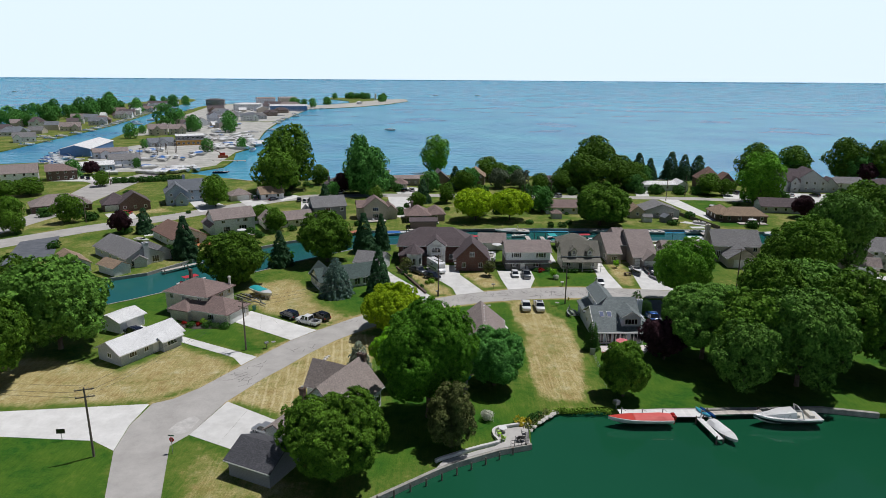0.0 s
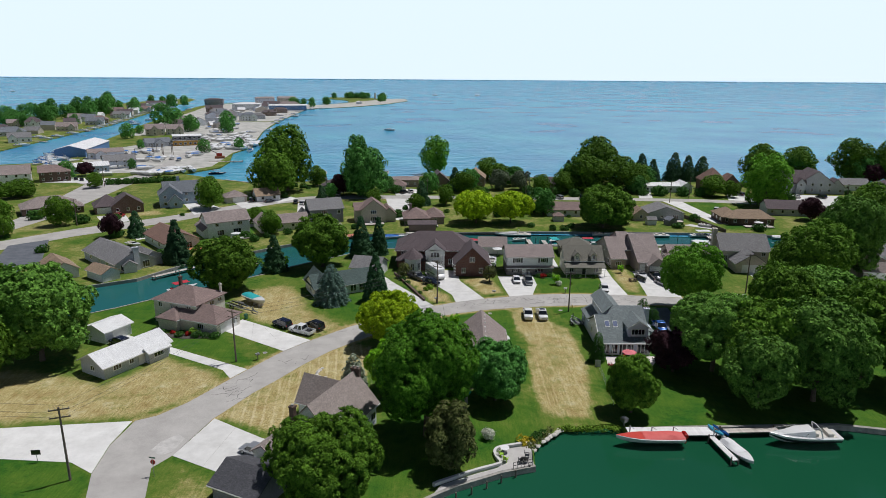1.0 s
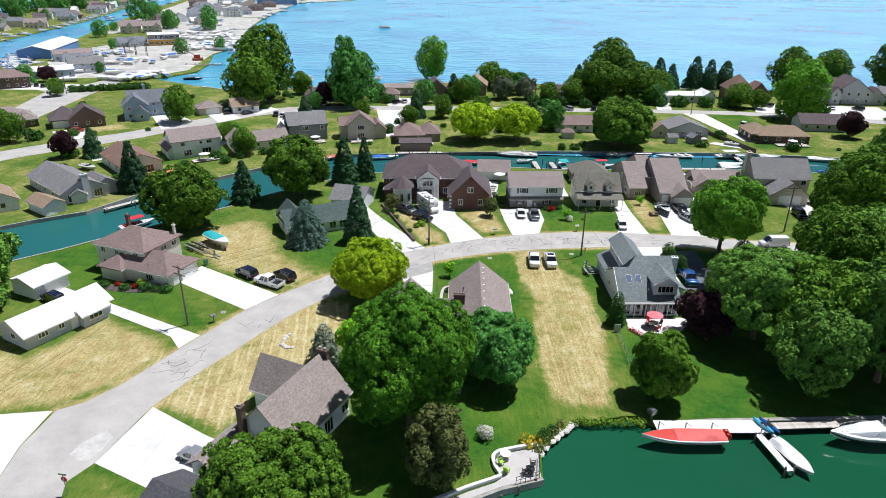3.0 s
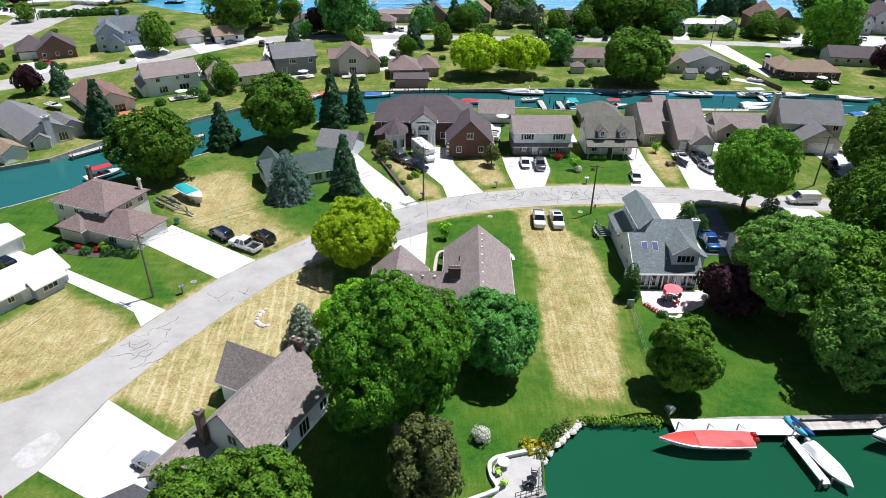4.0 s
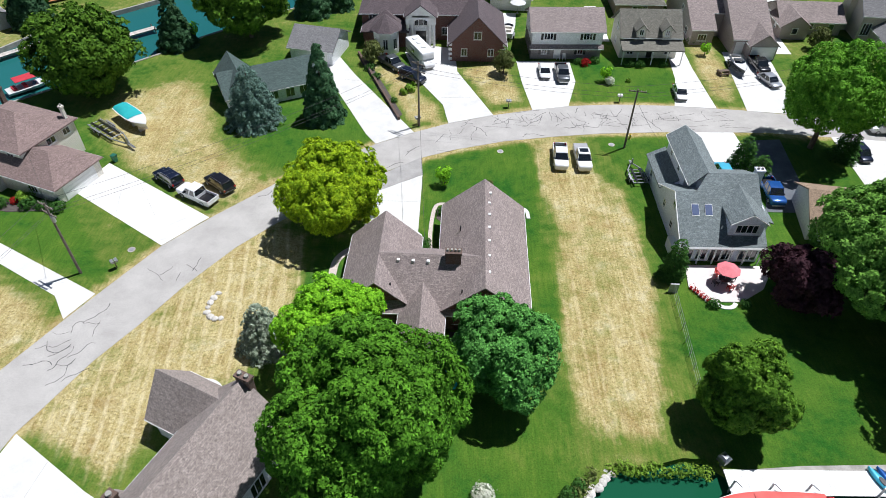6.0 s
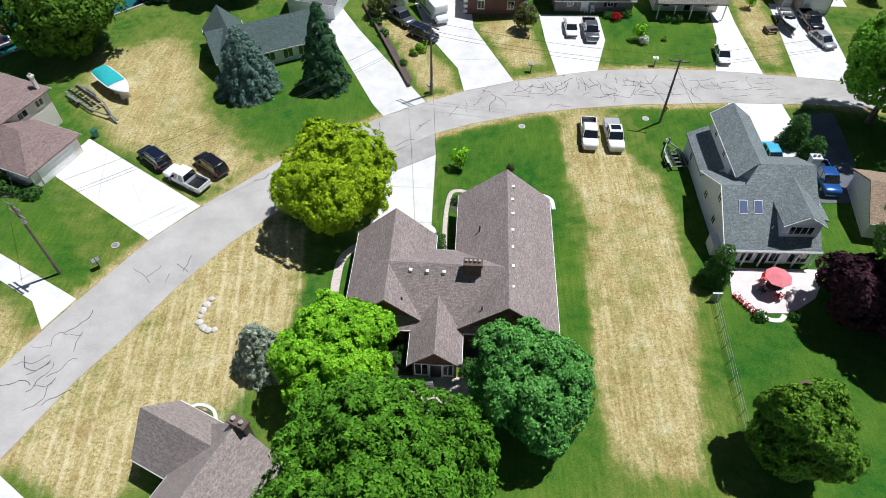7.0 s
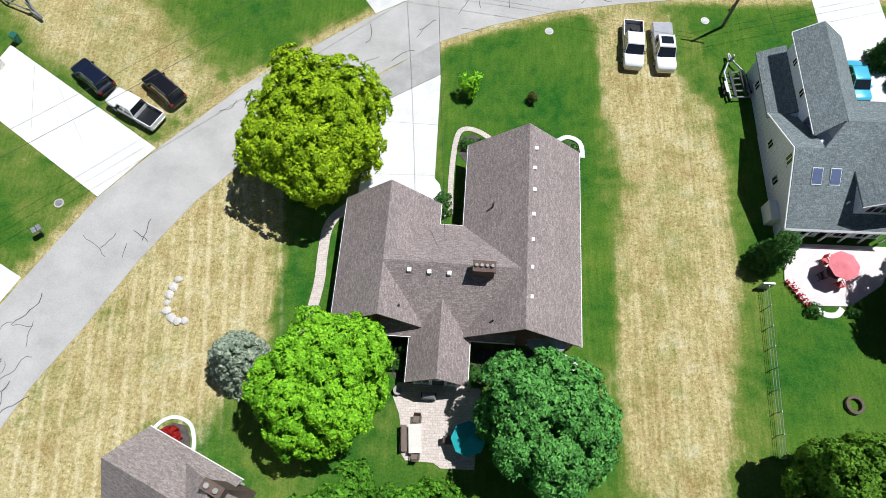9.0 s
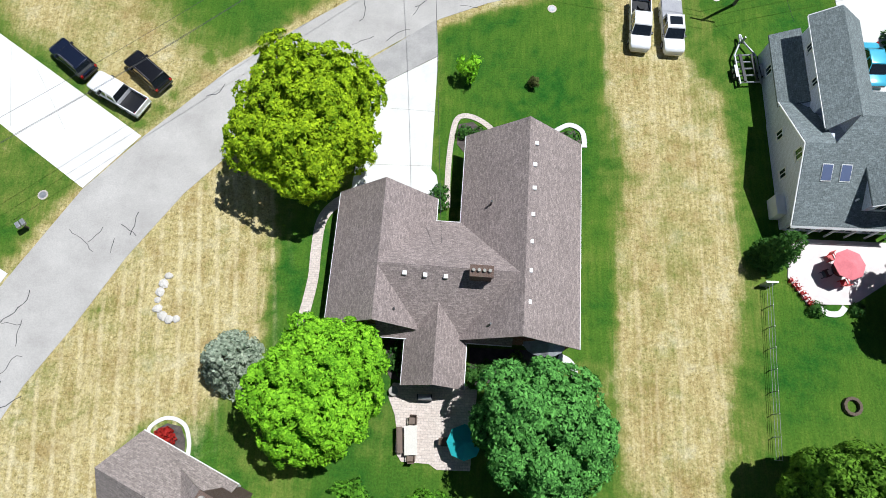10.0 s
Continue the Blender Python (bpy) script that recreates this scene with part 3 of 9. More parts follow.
rows = [100, 400, 900, 1600, 2000, 2400, 2800, 3200, 3600, 4000, 4350, 4600, 4850]
cols = [-4700 + 235 * k for k in range(41)]
for yy in rows:   # the far reach swells up to the level of the true horizon
    for xx in cols:
        sheet.v.append((xx, yy, -0.75 + 31.0 * (max(0.0, min(math.hypot(xx, yy + 100), 4950) - 2400) / 2450) ** 2))
m = len(cols)
sheet.f = [(r * m + k, r * m + k + 1, r * m + m + k + 1, r * m + m + k) for r in range(len(rows) - 1) for k in range(m - 1)]
tagged(new("water", mesh_of("water", sheet, LAKE, smooth=True)), "pale blue lake water, lightly rippled", "water", kind="structure")
tagged(new("water_canal", mesh_of("water_canal", Shape().slab([(-700, -210), (-250, -100), (-40, 20), (300, 0), (4700, -400), (4700, 99.9), (60, 99.9), (-5, 104), (-30, 110), (-4700, 120), (-4700, -210)], -0.9, -0.75), CANAL)),
       "teal canal water between seawalls", "water", kind="structure")
tagged(new("water_lagoon", mesh_of("water_lagoon", Shape().slab([(-60, -4000), (4700, -4000), (4700, -401), (320, -21), (-60, -21)], -0.9, -0.76), LAGOON)),
       "dark green still lagoon water", "water", kind="structure")
# ground behind and beside the view
tagged(new("ground_behind", mesh_of("ground_behind", Shape().slab([(-4700, -4000), (-61, -4000), (-61, -228), (-320, -119), (-701, 50), (-4700, 50)], -1.5, -0.02), GRASS)), "open green land", "ground", kind="structure")

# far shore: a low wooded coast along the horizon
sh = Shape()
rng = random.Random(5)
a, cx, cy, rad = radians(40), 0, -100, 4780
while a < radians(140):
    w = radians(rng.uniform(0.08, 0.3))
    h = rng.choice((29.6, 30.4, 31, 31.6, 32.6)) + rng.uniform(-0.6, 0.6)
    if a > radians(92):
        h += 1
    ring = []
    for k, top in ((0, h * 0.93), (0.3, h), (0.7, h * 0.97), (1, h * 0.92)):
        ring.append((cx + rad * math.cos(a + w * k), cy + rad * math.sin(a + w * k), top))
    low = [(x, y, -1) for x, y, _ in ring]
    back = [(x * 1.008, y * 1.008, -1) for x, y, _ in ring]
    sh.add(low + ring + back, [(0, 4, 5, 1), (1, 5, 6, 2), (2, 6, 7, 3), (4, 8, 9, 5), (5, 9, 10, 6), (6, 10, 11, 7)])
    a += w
# pale blue instead of green: the distance haze is painted into the woods' colour
HAZE_WOODS = surf("haze_painted_woods", (0.42, 0.54, 0.64), (0.48, 0.6, 0.68), 0.01, 0.05, 1.0, bump=0)
tagged(new("backdrop", mesh_of("backdrop", sh, HAZE_WOODS)), "low wooded coast across the lake, haze painted into its colour", "coast", kind="structure")


# ---------------------------------------------------------------- roads and drives
road = Shape()
road.slab([(-42.5, -47.4), (-46.5, -37.1), (-47.5, -30)] + UPPER + LOWER[::-1] + [(-37.5, -32.6), (-39.2, -35.6), (-35.5, -47.3), (-31, -62), (-26, -90), (-33, -90), (-38.5, -62)], -0.1, 0.03)
tagged(new("road", mesh_of("road", road, ASPHALT)), "worn pale grey asphalt street with tar-sealed cracks", "road", kind="structure")
FAR_UP = [(-190, 40), (-160, 65), (-141.9, 83), (-125.8, 103), (-104, 123), (-84, 147), (-73, 158), (-58, 167), (-40, 170.5), (0, 171), (80, 168.5), (116, 166), (150, 158), (180, 147), (240, 120), (330, 80)]
FAR_LOW = [(-184, 33), (-153, 57), (-135, 72.5), (-120.4, 92.5), (-98, 114), (-79, 137), (-68, 150), (-55, 158), (-38, 162), (0, 163.5), (80, 161.5), (116, 159), (148, 151), (177, 140), (236, 113), (325, 74)]
tagged(new("road_far", mesh_of("road_far", Shape().slab(FAR_UP + FAR_LOW[::-1], -0.1, 0.03), ASPHALT)), "pale grey asphalt street along the lakeside houses", "road", kind="structure")
for nm, ring, mt, lb in [
    ("driveway", [(-70, -26.2), (-47.4, -23.5), (-47.6, -30), (-46.6, -36.9), (-50.7, -34.4), (-64.8, -33.4), (-110, -31), (-110, -25.5)], CONCRETE, "bright concrete side street"),
    ("driveway", [(-45.6, 12.9), (-43.3, 19.2), (-26.3, 8.0), (-30.5, 2.7)], CONCRETE, "wide bright concrete driveway"),
    ("driveway", [(-66, 11.2), (-54.0, 4.9), (-35.1, -5.3), (-37.0, -9.0), (-39.4, -5.7), (-52.9, 1.9), (-66, 7.6)], CONCRETE, "narrow bright concrete driveway beside a lawn"),
    ("driveway", [(-24, 51.5), (-16.5, 53.5), (-12.5, 46), (-1.6, 28.3), (-7.0, 25.1), (-8.6, 27.5), (-14.6, 40.2)], CONCRETE, "long bright concrete driveway to a garage"),
    ("driveway", [(-4.5, 54.5), (-1.8, 44.5), (2.6, 36.3), (3.5, 30.95), (10.4, 33.5), (4.9, 47.3), (4.3, 56), (0, 57)], CONCRETE, "broad bright concrete driveway in front of a brick house"),
    ("driveway", [(15.2, 51.5), (24.5, 51.6), (24.6, 44.5), (22.4, 36.6), (16.6, 35.2), (15.6, 44)], CONCRETE, "bright concrete parking drive"),
    ("driveway", [(43.6, 66), (46.2, 66), (45.5, 50), (45.8, 36.6), (39.3, 37.15), (41.6, 46)], CONCRETE, "bright concrete driveway"),
    ("driveway", [(52.6, 56.5), (60.5, 56), (58.5, 35.0), (50.4, 36.1)], CONCRETE, "bright concrete driveway with a boat on it"),
    ("driveway", [(0.1, 17.7), (0.0, 6.0), (0.5, 5.4), (1.2, 2.0), (-3.4, 2.0), (-7.0, 3.2), (-6.6, 8.5), (-5.5, 14.1)], CONCRETE, "bright concrete driveway curving to a garage"),
    ("driveway", [(0.1, 17.75), (-5.5, 14.15), (-7.4, 16.2), (-0.2, 21.9)], DRIVE_ASPHALT, "worn grey asphalt apron between street and drive"),
    ("driveway", [(-41.1, -31.3), (-40.6, -29.2), (-38.9, -27.1), (-37.5, -28.3), (-37.9, -31.8), (-39.3, -32.6)], PATCH, "pale concrete patch at the mouth of a drive"),
    ("driveway", [(-35.1, -22.6), (-26.6, -27.9), (-22.5, -30.0), (-26.5, -38.2), (-37.5, -32.7)], CONCRETE, "broad bright concrete driveway"),
    ("driveway", [(39.0, 29.6), (46.2, 29.7), (46.6, 22.5), (46, 17.5), (40.5, 13.5), (39.5, 18)], CONCRETE, "bright concrete driveway beside a grey house"),
    ("driveway", [(47.0, 27.5), (52.5, 28), (51.5, 18), (49, 11), (44.4, 11), (46.8, 17)], DARK_ASPHALT, "dark asphalt driveway"),
    ("driveway", [(60.5, 29.0), (70, 27.7), (72, 19), (60, 17)], CONCRETE, "bright concrete driveway with a parked car"),
    ("driveway", [(84, 58), (91, 57), (89, 31), (83, 31)], CONCRETE, "bright concrete driveway"),
    ("driveway", [(-86.5, 151.5), (-80, 156), (-72, 146), (-78, 138)], CONCRETE, "bright concrete driveway to a lakeside garage"),
    ("driveway", [(-106, 148), (-100, 154), (-88, 140), (-94, 127)], CONCRETE, "bright concrete driveway to a lakeside house"),
    ("driveway", [(-129, 123), (-121, 128), (-113, 116), (-119, 109)], CONCRETE, "bright concrete driveway to a brick house"),
    ("driveway", [(-105, 100), (-99, 105), (-92, 93), (-98, 88)], CONCRETE, "bright concrete driveway with a parked car"),
    ("driveway", [(-78, 124), (-70, 132), (-62, 112), (-69, 106)], CONCRETE, "bright concrete driveway to a canal house"),
    ("driveway", [(-60, 152), (-50, 158), (-44, 122), (-53, 118)], CONCRETE, "bright concrete driveway to a canal house"),
    ("driveway", [(-74, 160), (-66, 166), (-62, 162), (-68, 152)], CONCRETE, "bright concrete driveway to a lakeside garage"),
    ("driveway", [(-24, 163), (-14, 163), (-10, 120), (-18, 120)], CONCRETE, "bright concrete driveway to a canal house"),
    ("driveway", [(-20, 171), (-8, 171), (-12, 188), (-24, 188)], CONCRETE, "bright concrete driveway to a lakeside house"),
    ("driveway", [(88, 168), (94, 168), (98, 184), (92, 184)], CONCRETE, "bright concrete driveway to a lakeside house"),
    ("driveway", [(96, 161), (104, 160), (106, 115), (101, 118)], CONCRETE, "bright concrete driveway to a brick house"),
    ("driveway", [(126, 164), (138, 161), (142, 180), (132, 180)], CONCRETE, "bright concrete driveway to a lakeside house"),
    ("driveway", [(152, 157), (175, 149), (182, 176), (160, 179)], CONCRETE, "broad bright concrete driveway to a large house"),
    ("driveway", [(-122, 52), (-112, 60), (-126, 88), (-134, 80)], DARK_ASPHALT, "worn grey asphalt driveway"),
    ("driveway", [(110, 50), (122, 48), (116, 27), (106, 28)], CONCRETE, "bright concrete driveway to a grey house"),
]:
    z1 = 0.045
    tagged(new(nm, mesh_of(nm, Shape().slab(ring, -0.1, z1), mt)), lb, "driveway", kind="structure")


# ---------------------------------------------------------------- houses
def roof_shape(x0, x1, y0, y1, eave, ridge, axis, hips, over, thick=0.18):
    """A pitched roof with thickness over a wall rectangle. hips: (low end hipped, high end hipped)."""
    if axis == "x":
        s = roof_shape(y0, y1, x0, x1, eave, ridge, "y", hips, over, thick)
        s.v = [(y, x, z) for x, y, z in s.v]
        s.f = [f[::-1] for f in s.f]
        return s
    mid, half = (x0 + x1) / 2, (x1 - x0) / 2
    slope = (ridge - eave) / half
    a0, a1, b0, b1, z = x0 - over, x1 + over, y0 - over, y1 + over, eave - over * slope
    r0 = b0 + (half + over if hips[0] else 0)
    r1 = b1 - (half + over if hips[1] else 0)
    if r1 < r0:
        r0 = r1 = (r0 + r1) / 2
    top = [(a0, b0, z), (mid, r0, ridge), (a1, b0, z), (a1, b1, z), (mid, r1, ridge), (a0, b1, z)]
    top = [(x, y, h + thick * 0.5) for x, y, h in top]
    low = [(x, y, h - thick) for x, y, h in top]
    faces = [(0, 1, 4, 5), (2, 3, 4, 1)]
    rim = [0]
    if hips[0]:
        faces.append((0, 2, 1))
    else:
        rim.append(1)
    rim += [2, 3]
    if hips[1]:
        faces.append((3, 5, 4))
    else:
        rim.append(4)
    rim.append(5)
    faces = [f[::-1] for f in faces]
    every = [f for f in faces] + [tuple(i + 6 for i in f[::-1]) for f in faces]
    every += [(rim[k], rim[(k + 1) % len(rim)], rim[(k + 1) % len(rim)] + 6, rim[k] + 6) for k in range(len(rim))]
    s = Shape()
    s.add(top + low, every)
    return s


def wall_shape(x0, x1, y0, y1, eave, ridge, axis, hips, z0=0.0):
    if axis == "x":
        s = wall_shape(y0, y1, x0, x1, eave, ridge, "y", hips, z0)
        s.v = [(y, x, z) for x, y, z in s.v]
        s.f = [f[::-1] for f in s.f]
        return s
    s = Shape()
    s.box(x0, x1, y0, y1, z0, eave)
    mid = (x0 + x1) / 2
    for yy, hip, sign in ((y0, hips[0], 1), (y1, hips[1], -1)):
        if not hip:
            s.add([(x0, yy, eave), (x1, yy, eave), (mid, yy, ridge - 0.12), (x0, yy + sign * 0.25, eave), (x1, yy + sign * 0.25, eave), (mid, yy + sign * 0.25, ridge - 0.12)],
                  [(0, 1, 2), (5, 4, 3), (0, 3, 4, 1), (1, 4, 5, 2), (2, 5, 3, 0)] if sign > 0 else [(2, 1, 0), (3, 4, 5), (1, 4, 3, 0), (2, 5, 4, 1), (0, 3, 5, 2)])
    return s


def face_pose(body, side, u, z):
    """The pose of something on a wall: local x along the wall, local -y outwards."""
    x0, x1, y0, y1 = body[:4]
    return {"S": pose(u, y0, z), "N": pose(u, y1, z, 0, 0, 180), "E": pose(x1, u, z, 0, 0, 90), "W": pose(x0, u, z, 0, 0, -90)}[side]


WINDOW_MESHES = {}


def window_on(parent, m, w, h, frame_mat=None, bars=1, shutters=None, detail=True):
    frame_mat = frame_mat or TRIM
    key = (round(w, 2), round(h, 2), frame_mat.name, bars, shutters.name if shutters else "")
    if key not in WINDOW_MESHES:
        b = 0.1
        fr = Shape()
        rings = []
        for bx, yy in ((0, 0.05), (0, -0.07), (b, -0.07), (b, 0.05)):
            rings.append([(-w / 2 + bx, yy, bx), (w / 2 - bx, yy, bx), (w / 2 - bx, yy, h - bx), (-w / 2 + bx, yy, h - bx)])
        fr.loft(rings + [rings[0]], False)
        pn = Shape().box(-w / 2 + b, w / 2 - b, -0.035, 0.03, b, h - b)
        st = Shape()
        if shutters:
            st.box(-0.2, 0.2, -0.06, 0.02, 0, h)
        bar = Shape().box(-0.035, 0.035, -0.055, -0.03, b, h - b)
        sill = Shape().box(-w / 2 - 0.06, w / 2 + 0.06, -0.12, 0.05, -0.07, 0)
        WINDOW_MESHES[key] = (mesh_of("window", fr, frame_mat), mesh_of("pane", pn, GLASS), mesh_of("shutters", st, shutters) if shutters else None, mesh_of("mullion", bar, frame_mat), mesh_of("sill", sill, frame_mat))
    f, p, s, br, sl = WINDOW_MESHES[key]
    ob = share("window", f, parent, m)
    share("pane", p, ob, None, "dark reflecting glass")
    for k in range(bars if detail else 0):
        share("mullion", br, ob, pose(-w / 2 + w * (k + 1) / (bars + 1), 0, 0))
    if detail:
        share("sill", sl, ob)
    if s:
        for side in (-1, 1):
            share("shutter", s, ob, pose(side * (w / 2 + 0.28), 0, 0), "dark painted shutter")
    return ob


def door_on(parent, m, w, h, mat, label="", garage=False):
    t = 0.12 if garage else 0.1
    rim = [(-w / 2 - t, 0), (-w / 2, 0), (-w / 2, h), (w / 2, h), (w / 2, 0), (w / 2 + t, 0), (w / 2 + t, h + t), (-w / 2 - t, h + t)]
    fr = Shape().slab(rim, -0.05, 0.1)
    fr.v = [(x, -z, y) for x, y, z in fr.v]
    fr.f = [f[::-1] for f in fr.f]
    ob = part("garage_door" if garage else "door", fr, TRIM, parent, label)
    ob.matrix_local = m
    n = 4 if garage else 1
    for k in range(n):
        part("panel", Shape().box(-w / 2, w / 2, -0.05, 0.05, h * k / n + 0.012, h * (k + 1) / n - 0.012), mat, ob)
    return ob


def chimney_on(parent, x, y, z0, z1, w=0.9, d=0.7, mat=None, pots=2):
    c = Shape().box(x - w / 2, x + w / 2, y - d / 2, y + d / 2, z0, z1 - 0.25)
    c.box(x - w / 2 - 0.08, x + w / 2 + 0.08, y - d / 2 - 0.08, y + d / 2 + 0.08, z1 - 0.25, z1)
    ch = part("chimney", c, mat or BRICK_RED, parent)
    for k in range(pots):
        px = x - w / 2 + w * (k + 0.5) / pots
        part("flue", Shape().tube((px, y, z1), (px, y, z1 + 0.25), min(w / pots, d) * 0.32), SEAWALL, ch, "grey clay flue")


def house(label, x, y, rz, bodies, wall, roof, over=0.45, category="house", auto="", skip=(), windows=(), doors=(), garages=(), chimneys=(), shutters=None, door_mat=None, win=(1.1, 1.25), name="house", vents=0):
    """bodies: (x0, x1, y0, y1, eave, ridge, axis, (hip, hip)[, z0[, wall]]). windows: (body, side, u, z, w, h)."""
    h = thing(name, label, category, x, y, 0, rz)
    for k, b in enumerate(bodies):
        z0 = b[8] if len(b) > 8 else -0.05
        wm = b[9] if len(b) > 9 and b[9] else wall
        x0, x1, y0, y1, eave, ridge, axis, hips = b[:8]
        if not (len(b) > 10 and b[10] == "open"):
            part("wall", wall_shape(x0, x1, y0, y1, eave, ridge, axis, hips, z0), wm, h)
        ov = over if eave > 2.2 else 0.25
        r = part("roof", roof_shape(x0, x1, y0, y1, eave, ridge, axis, hips, ov), roof, h)
        # gutters and rake boards
        if eave - z0 > 2 and category != "building" and y < 80:
            sl = (ridge - eave) / ((x1 - x0) / 2 if axis == "y" else (y1 - y0) / 2)
            gz = eave - ov * sl
            if axis == "y":
                runs = [(x0 - ov - 0.06, x0 - ov, y0 - ov, y1 + ov), (x1 + ov, x1 + ov + 0.06, y0 - ov, y1 + ov)]
            else:
                runs = [(x0 - ov, x1 + ov, y0 - ov - 0.06, y0 - ov), (x0 - ov, x1 + ov, y1 + ov, y1 + ov + 0.06)]
            for g0, g1, g2, g3 in runs:
                part("gutter", Shape().box(g0, g1, g2, g3, gz - 0.12, gz + 0.04), TRIM, r, "white gutter")
        if auto and k not in skip:
            for side in auto:
                lo, hi = (x0, x1) if side in "SN" else (y0, y1)
                n = max(1, int((hi - lo) / 3.3))
                for storey in range(max(1, int(round((eave - z0) / 2.7)))):
                    for i in range(n):
                        u = lo + (hi - lo) * (i + 0.5) / n
                        window_on(h, face_pose(b, side, u, max(z0, 0) + 0.95 + 2.7 * storey), win[0], win[1], shutters=shutters, detail=False)
    for bi, side, u, z, w, hh in windows:
        window_on(h, face_pose(bodies[bi], side, u, z), w, hh, bars=1 if w < 1.6 else 2, shutters=shutters)
    for bi, side, u, w, hh in doors:
        door_on(h, face_pose(bodies[bi], side, u, 0.1), w, hh, door_mat or BLACK, "panelled front door")
    for bi, side, u, w in garages:
        door_on(h, face_pose(bodies[bi], side, u, 0.05), w, 2.2, TRIM, "white panelled garage door", True)
    for c in chimneys:
        chimney_on(h, *c)
    return h


GG, HH, GH, HG = (False, False), (True, True), (False, True), (True, False)
# the ranch house in the middle
mid = house("brick ranch house with a sprawling taupe shingle roof", 0, 0, -1.7, [
    (3.15, 12.2, -9.2, 7.7, 3.0, 6.75, "y", GG),
    (-7.0, 0.25, -8.7, 1.7, 3.0, 6.35, "y", GG),
    (-2.95, 6.9, -9.3, -0.3, 3.0, 6.45, "x", GG),
    (-0.6, 3.35, -12.9, -7.5, 2.9, 4.7, "y", GG)],
    BRICK_RED, ROOF["taupe"], windows=[(0, "S", 9.8, 0.6, 2.6, 1.7), (0, "S", 5.2, 0.9, 1.6, 1.2), (1, "S", -4.4, 0.9, 1.8, 1.2), (0, "N", 6, 0.9, 1.5, 1.3), (0, "N", 9.6, 0.9, 1.5, 1.3),
    (0, "W", 3.5, 0.8, 1.4, 1.4), (1, "W", -1.2, 0.9, 1.4, 1.2), (1, "W", -5.2, 0.9, 1.4, 1.2), (0, "E", -4, 0.9, 1.4, 1.2), (0, "E", 2, 0.9, 1.4, 1.2), (3, "S", 0.2, 0.4, 1.3, 1.9), (3, "S", 2.6, 0.4, 1.0, 1.9)],
    doors=[(3, "S", 1.5, 1.0, 2.1)], garages=[(1, "N", -3.3, 4.9)])
chimney_on(mid, 4.4, -5.2, 5.0, 7.5, 1.6, 0.75, BRICK_BROWN, 4)
for vx, vy, vz in [(8.3, 6.0, 6.3), (8.2, 4.1, 6.35), (8.2, 2.1, 6.35), (8.15, -0.1, 6.35), (8.1, -2.3, 6.35), (8.1, -4.6, 6.35), (8.1, -7.0, 6.35), (-1.3, -5.4, 6.05), (0.25, -5.45, 6.05), (1.8, -5.45, 6.05)]:
    part("roof_vent", Shape().box(vx - 0.16, vx + 0.16, vy - 0.16, vy + 0.16, vz - 0.2, vz + 0.2), TRIM, mid, "white square roof vent", bevel=0.03)
for vx, vy, vz in [(5.0, 1.2, 4.9), (5.4, -8.6, 4.9), (-1.9, -8.0, 4.9)]:
    part("vent_pipe", Shape().tube((vx, vy, vz - 0.4), (vx, vy, vz + 0.45), 0.09), BLACK, mid, "black vent pipe")
awn = Shape()
for k in range(9):
    a0, a1 = math.pi * k / 9, math.pi * (k + 1) / 9
    awn.add([(9.9 + 1.5 * math.cos(a0) * 0.4, -9.2, 3.0), (9.9 + 1.5 * math.cos(a1) * 0.4, -9.2, 3.0), (9.9 + 1.7 * math.cos(a1), -9.3 - 1.1 * math.sin(a1), 2.55), (9.9 + 1.7 * math.cos(a0), -9.3 - 1.1 * math.sin(a0), 2.55)], [(0, 1, 2, 3), (3, 2, 1, 0)])
part("bay_roof", awn, GREYMETAL, mid, "ribbed grey metal bay roof")

# grey gabled house with dormers
def planes(polys, thick=0.16):
    """Roof planes, each a plate with thickness: corners anticlockwise from above."""
    sh = Shape()
    for ring in polys:
        n = len(ring)
        sh.add([*ring, *[(x, y, z - thick) for x, y, z in ring]],
               [tuple(range(n)), tuple(range(n, 2 * n))[::-1]] + [(k, n + k, n + (k + 1) % n, (k + 1) % n) for k in range(n)])
    return sh


def upright(ring, x0, x1):
    """A wall across x from x0 to x1 with the outline ring of (y, z)."""
    n = len(ring)
    return Shape().add([(x0, y, z) for y, z in ring] + [(x1, y, z) for y, z in ring],
                       [tuple(range(n))[::-1], tuple(range(n, 2 * n))] + [(k, (k + 1) % n, n + (k + 1) % n, n + k) for k in range(n)])


gray = house("pale grey two-storey house with slate shingle roof and dormers", 0, 0, 0, [], SIDING["palegrey"], ROOF["bluegrey"])
GW = SIDING["palegrey"]
part("wall", upright([(1.7, -0.05), (12.0, -0.05), (12.0, 3.3), (7.0, 6.02), (1.7, 2.85)], 30.7, 34.35), GW, gray)
part("wall", upright([(1.7, -0.05), (12.1, -0.05), (12.1, 5.5), (9.0, 7.2), (1.7, 2.85)], 34.35, 39.9), GW, gray)
part("wall", wall_shape(32.7, 36.5, 11.0, 19.0, 5.7, 7.3, "y", GG), GW, gray, "upper wing wall")
part("wall", Shape().add([(30.75, 11.9, -0.05), (32.8, 11.9, -0.05), (32.8, 19.4, -0.05), (30.75, 19.4, -0.05), (30.75, 11.9, 2.65), (32.8, 11.9, 3.75), (32.8, 19.4, 3.75), (30.75, 19.4, 2.65)],
     [(3, 2, 1, 0), (4, 5, 6, 7), (0, 1, 5, 4), (1, 2, 6, 5), (2, 3, 7, 6), (3, 0, 4, 7)]), GW, gray)
part("wall", wall_shape(39.8, 42.0, 5.6, 12.0, 2.9, 3.4, "x", GG), GW, gray)
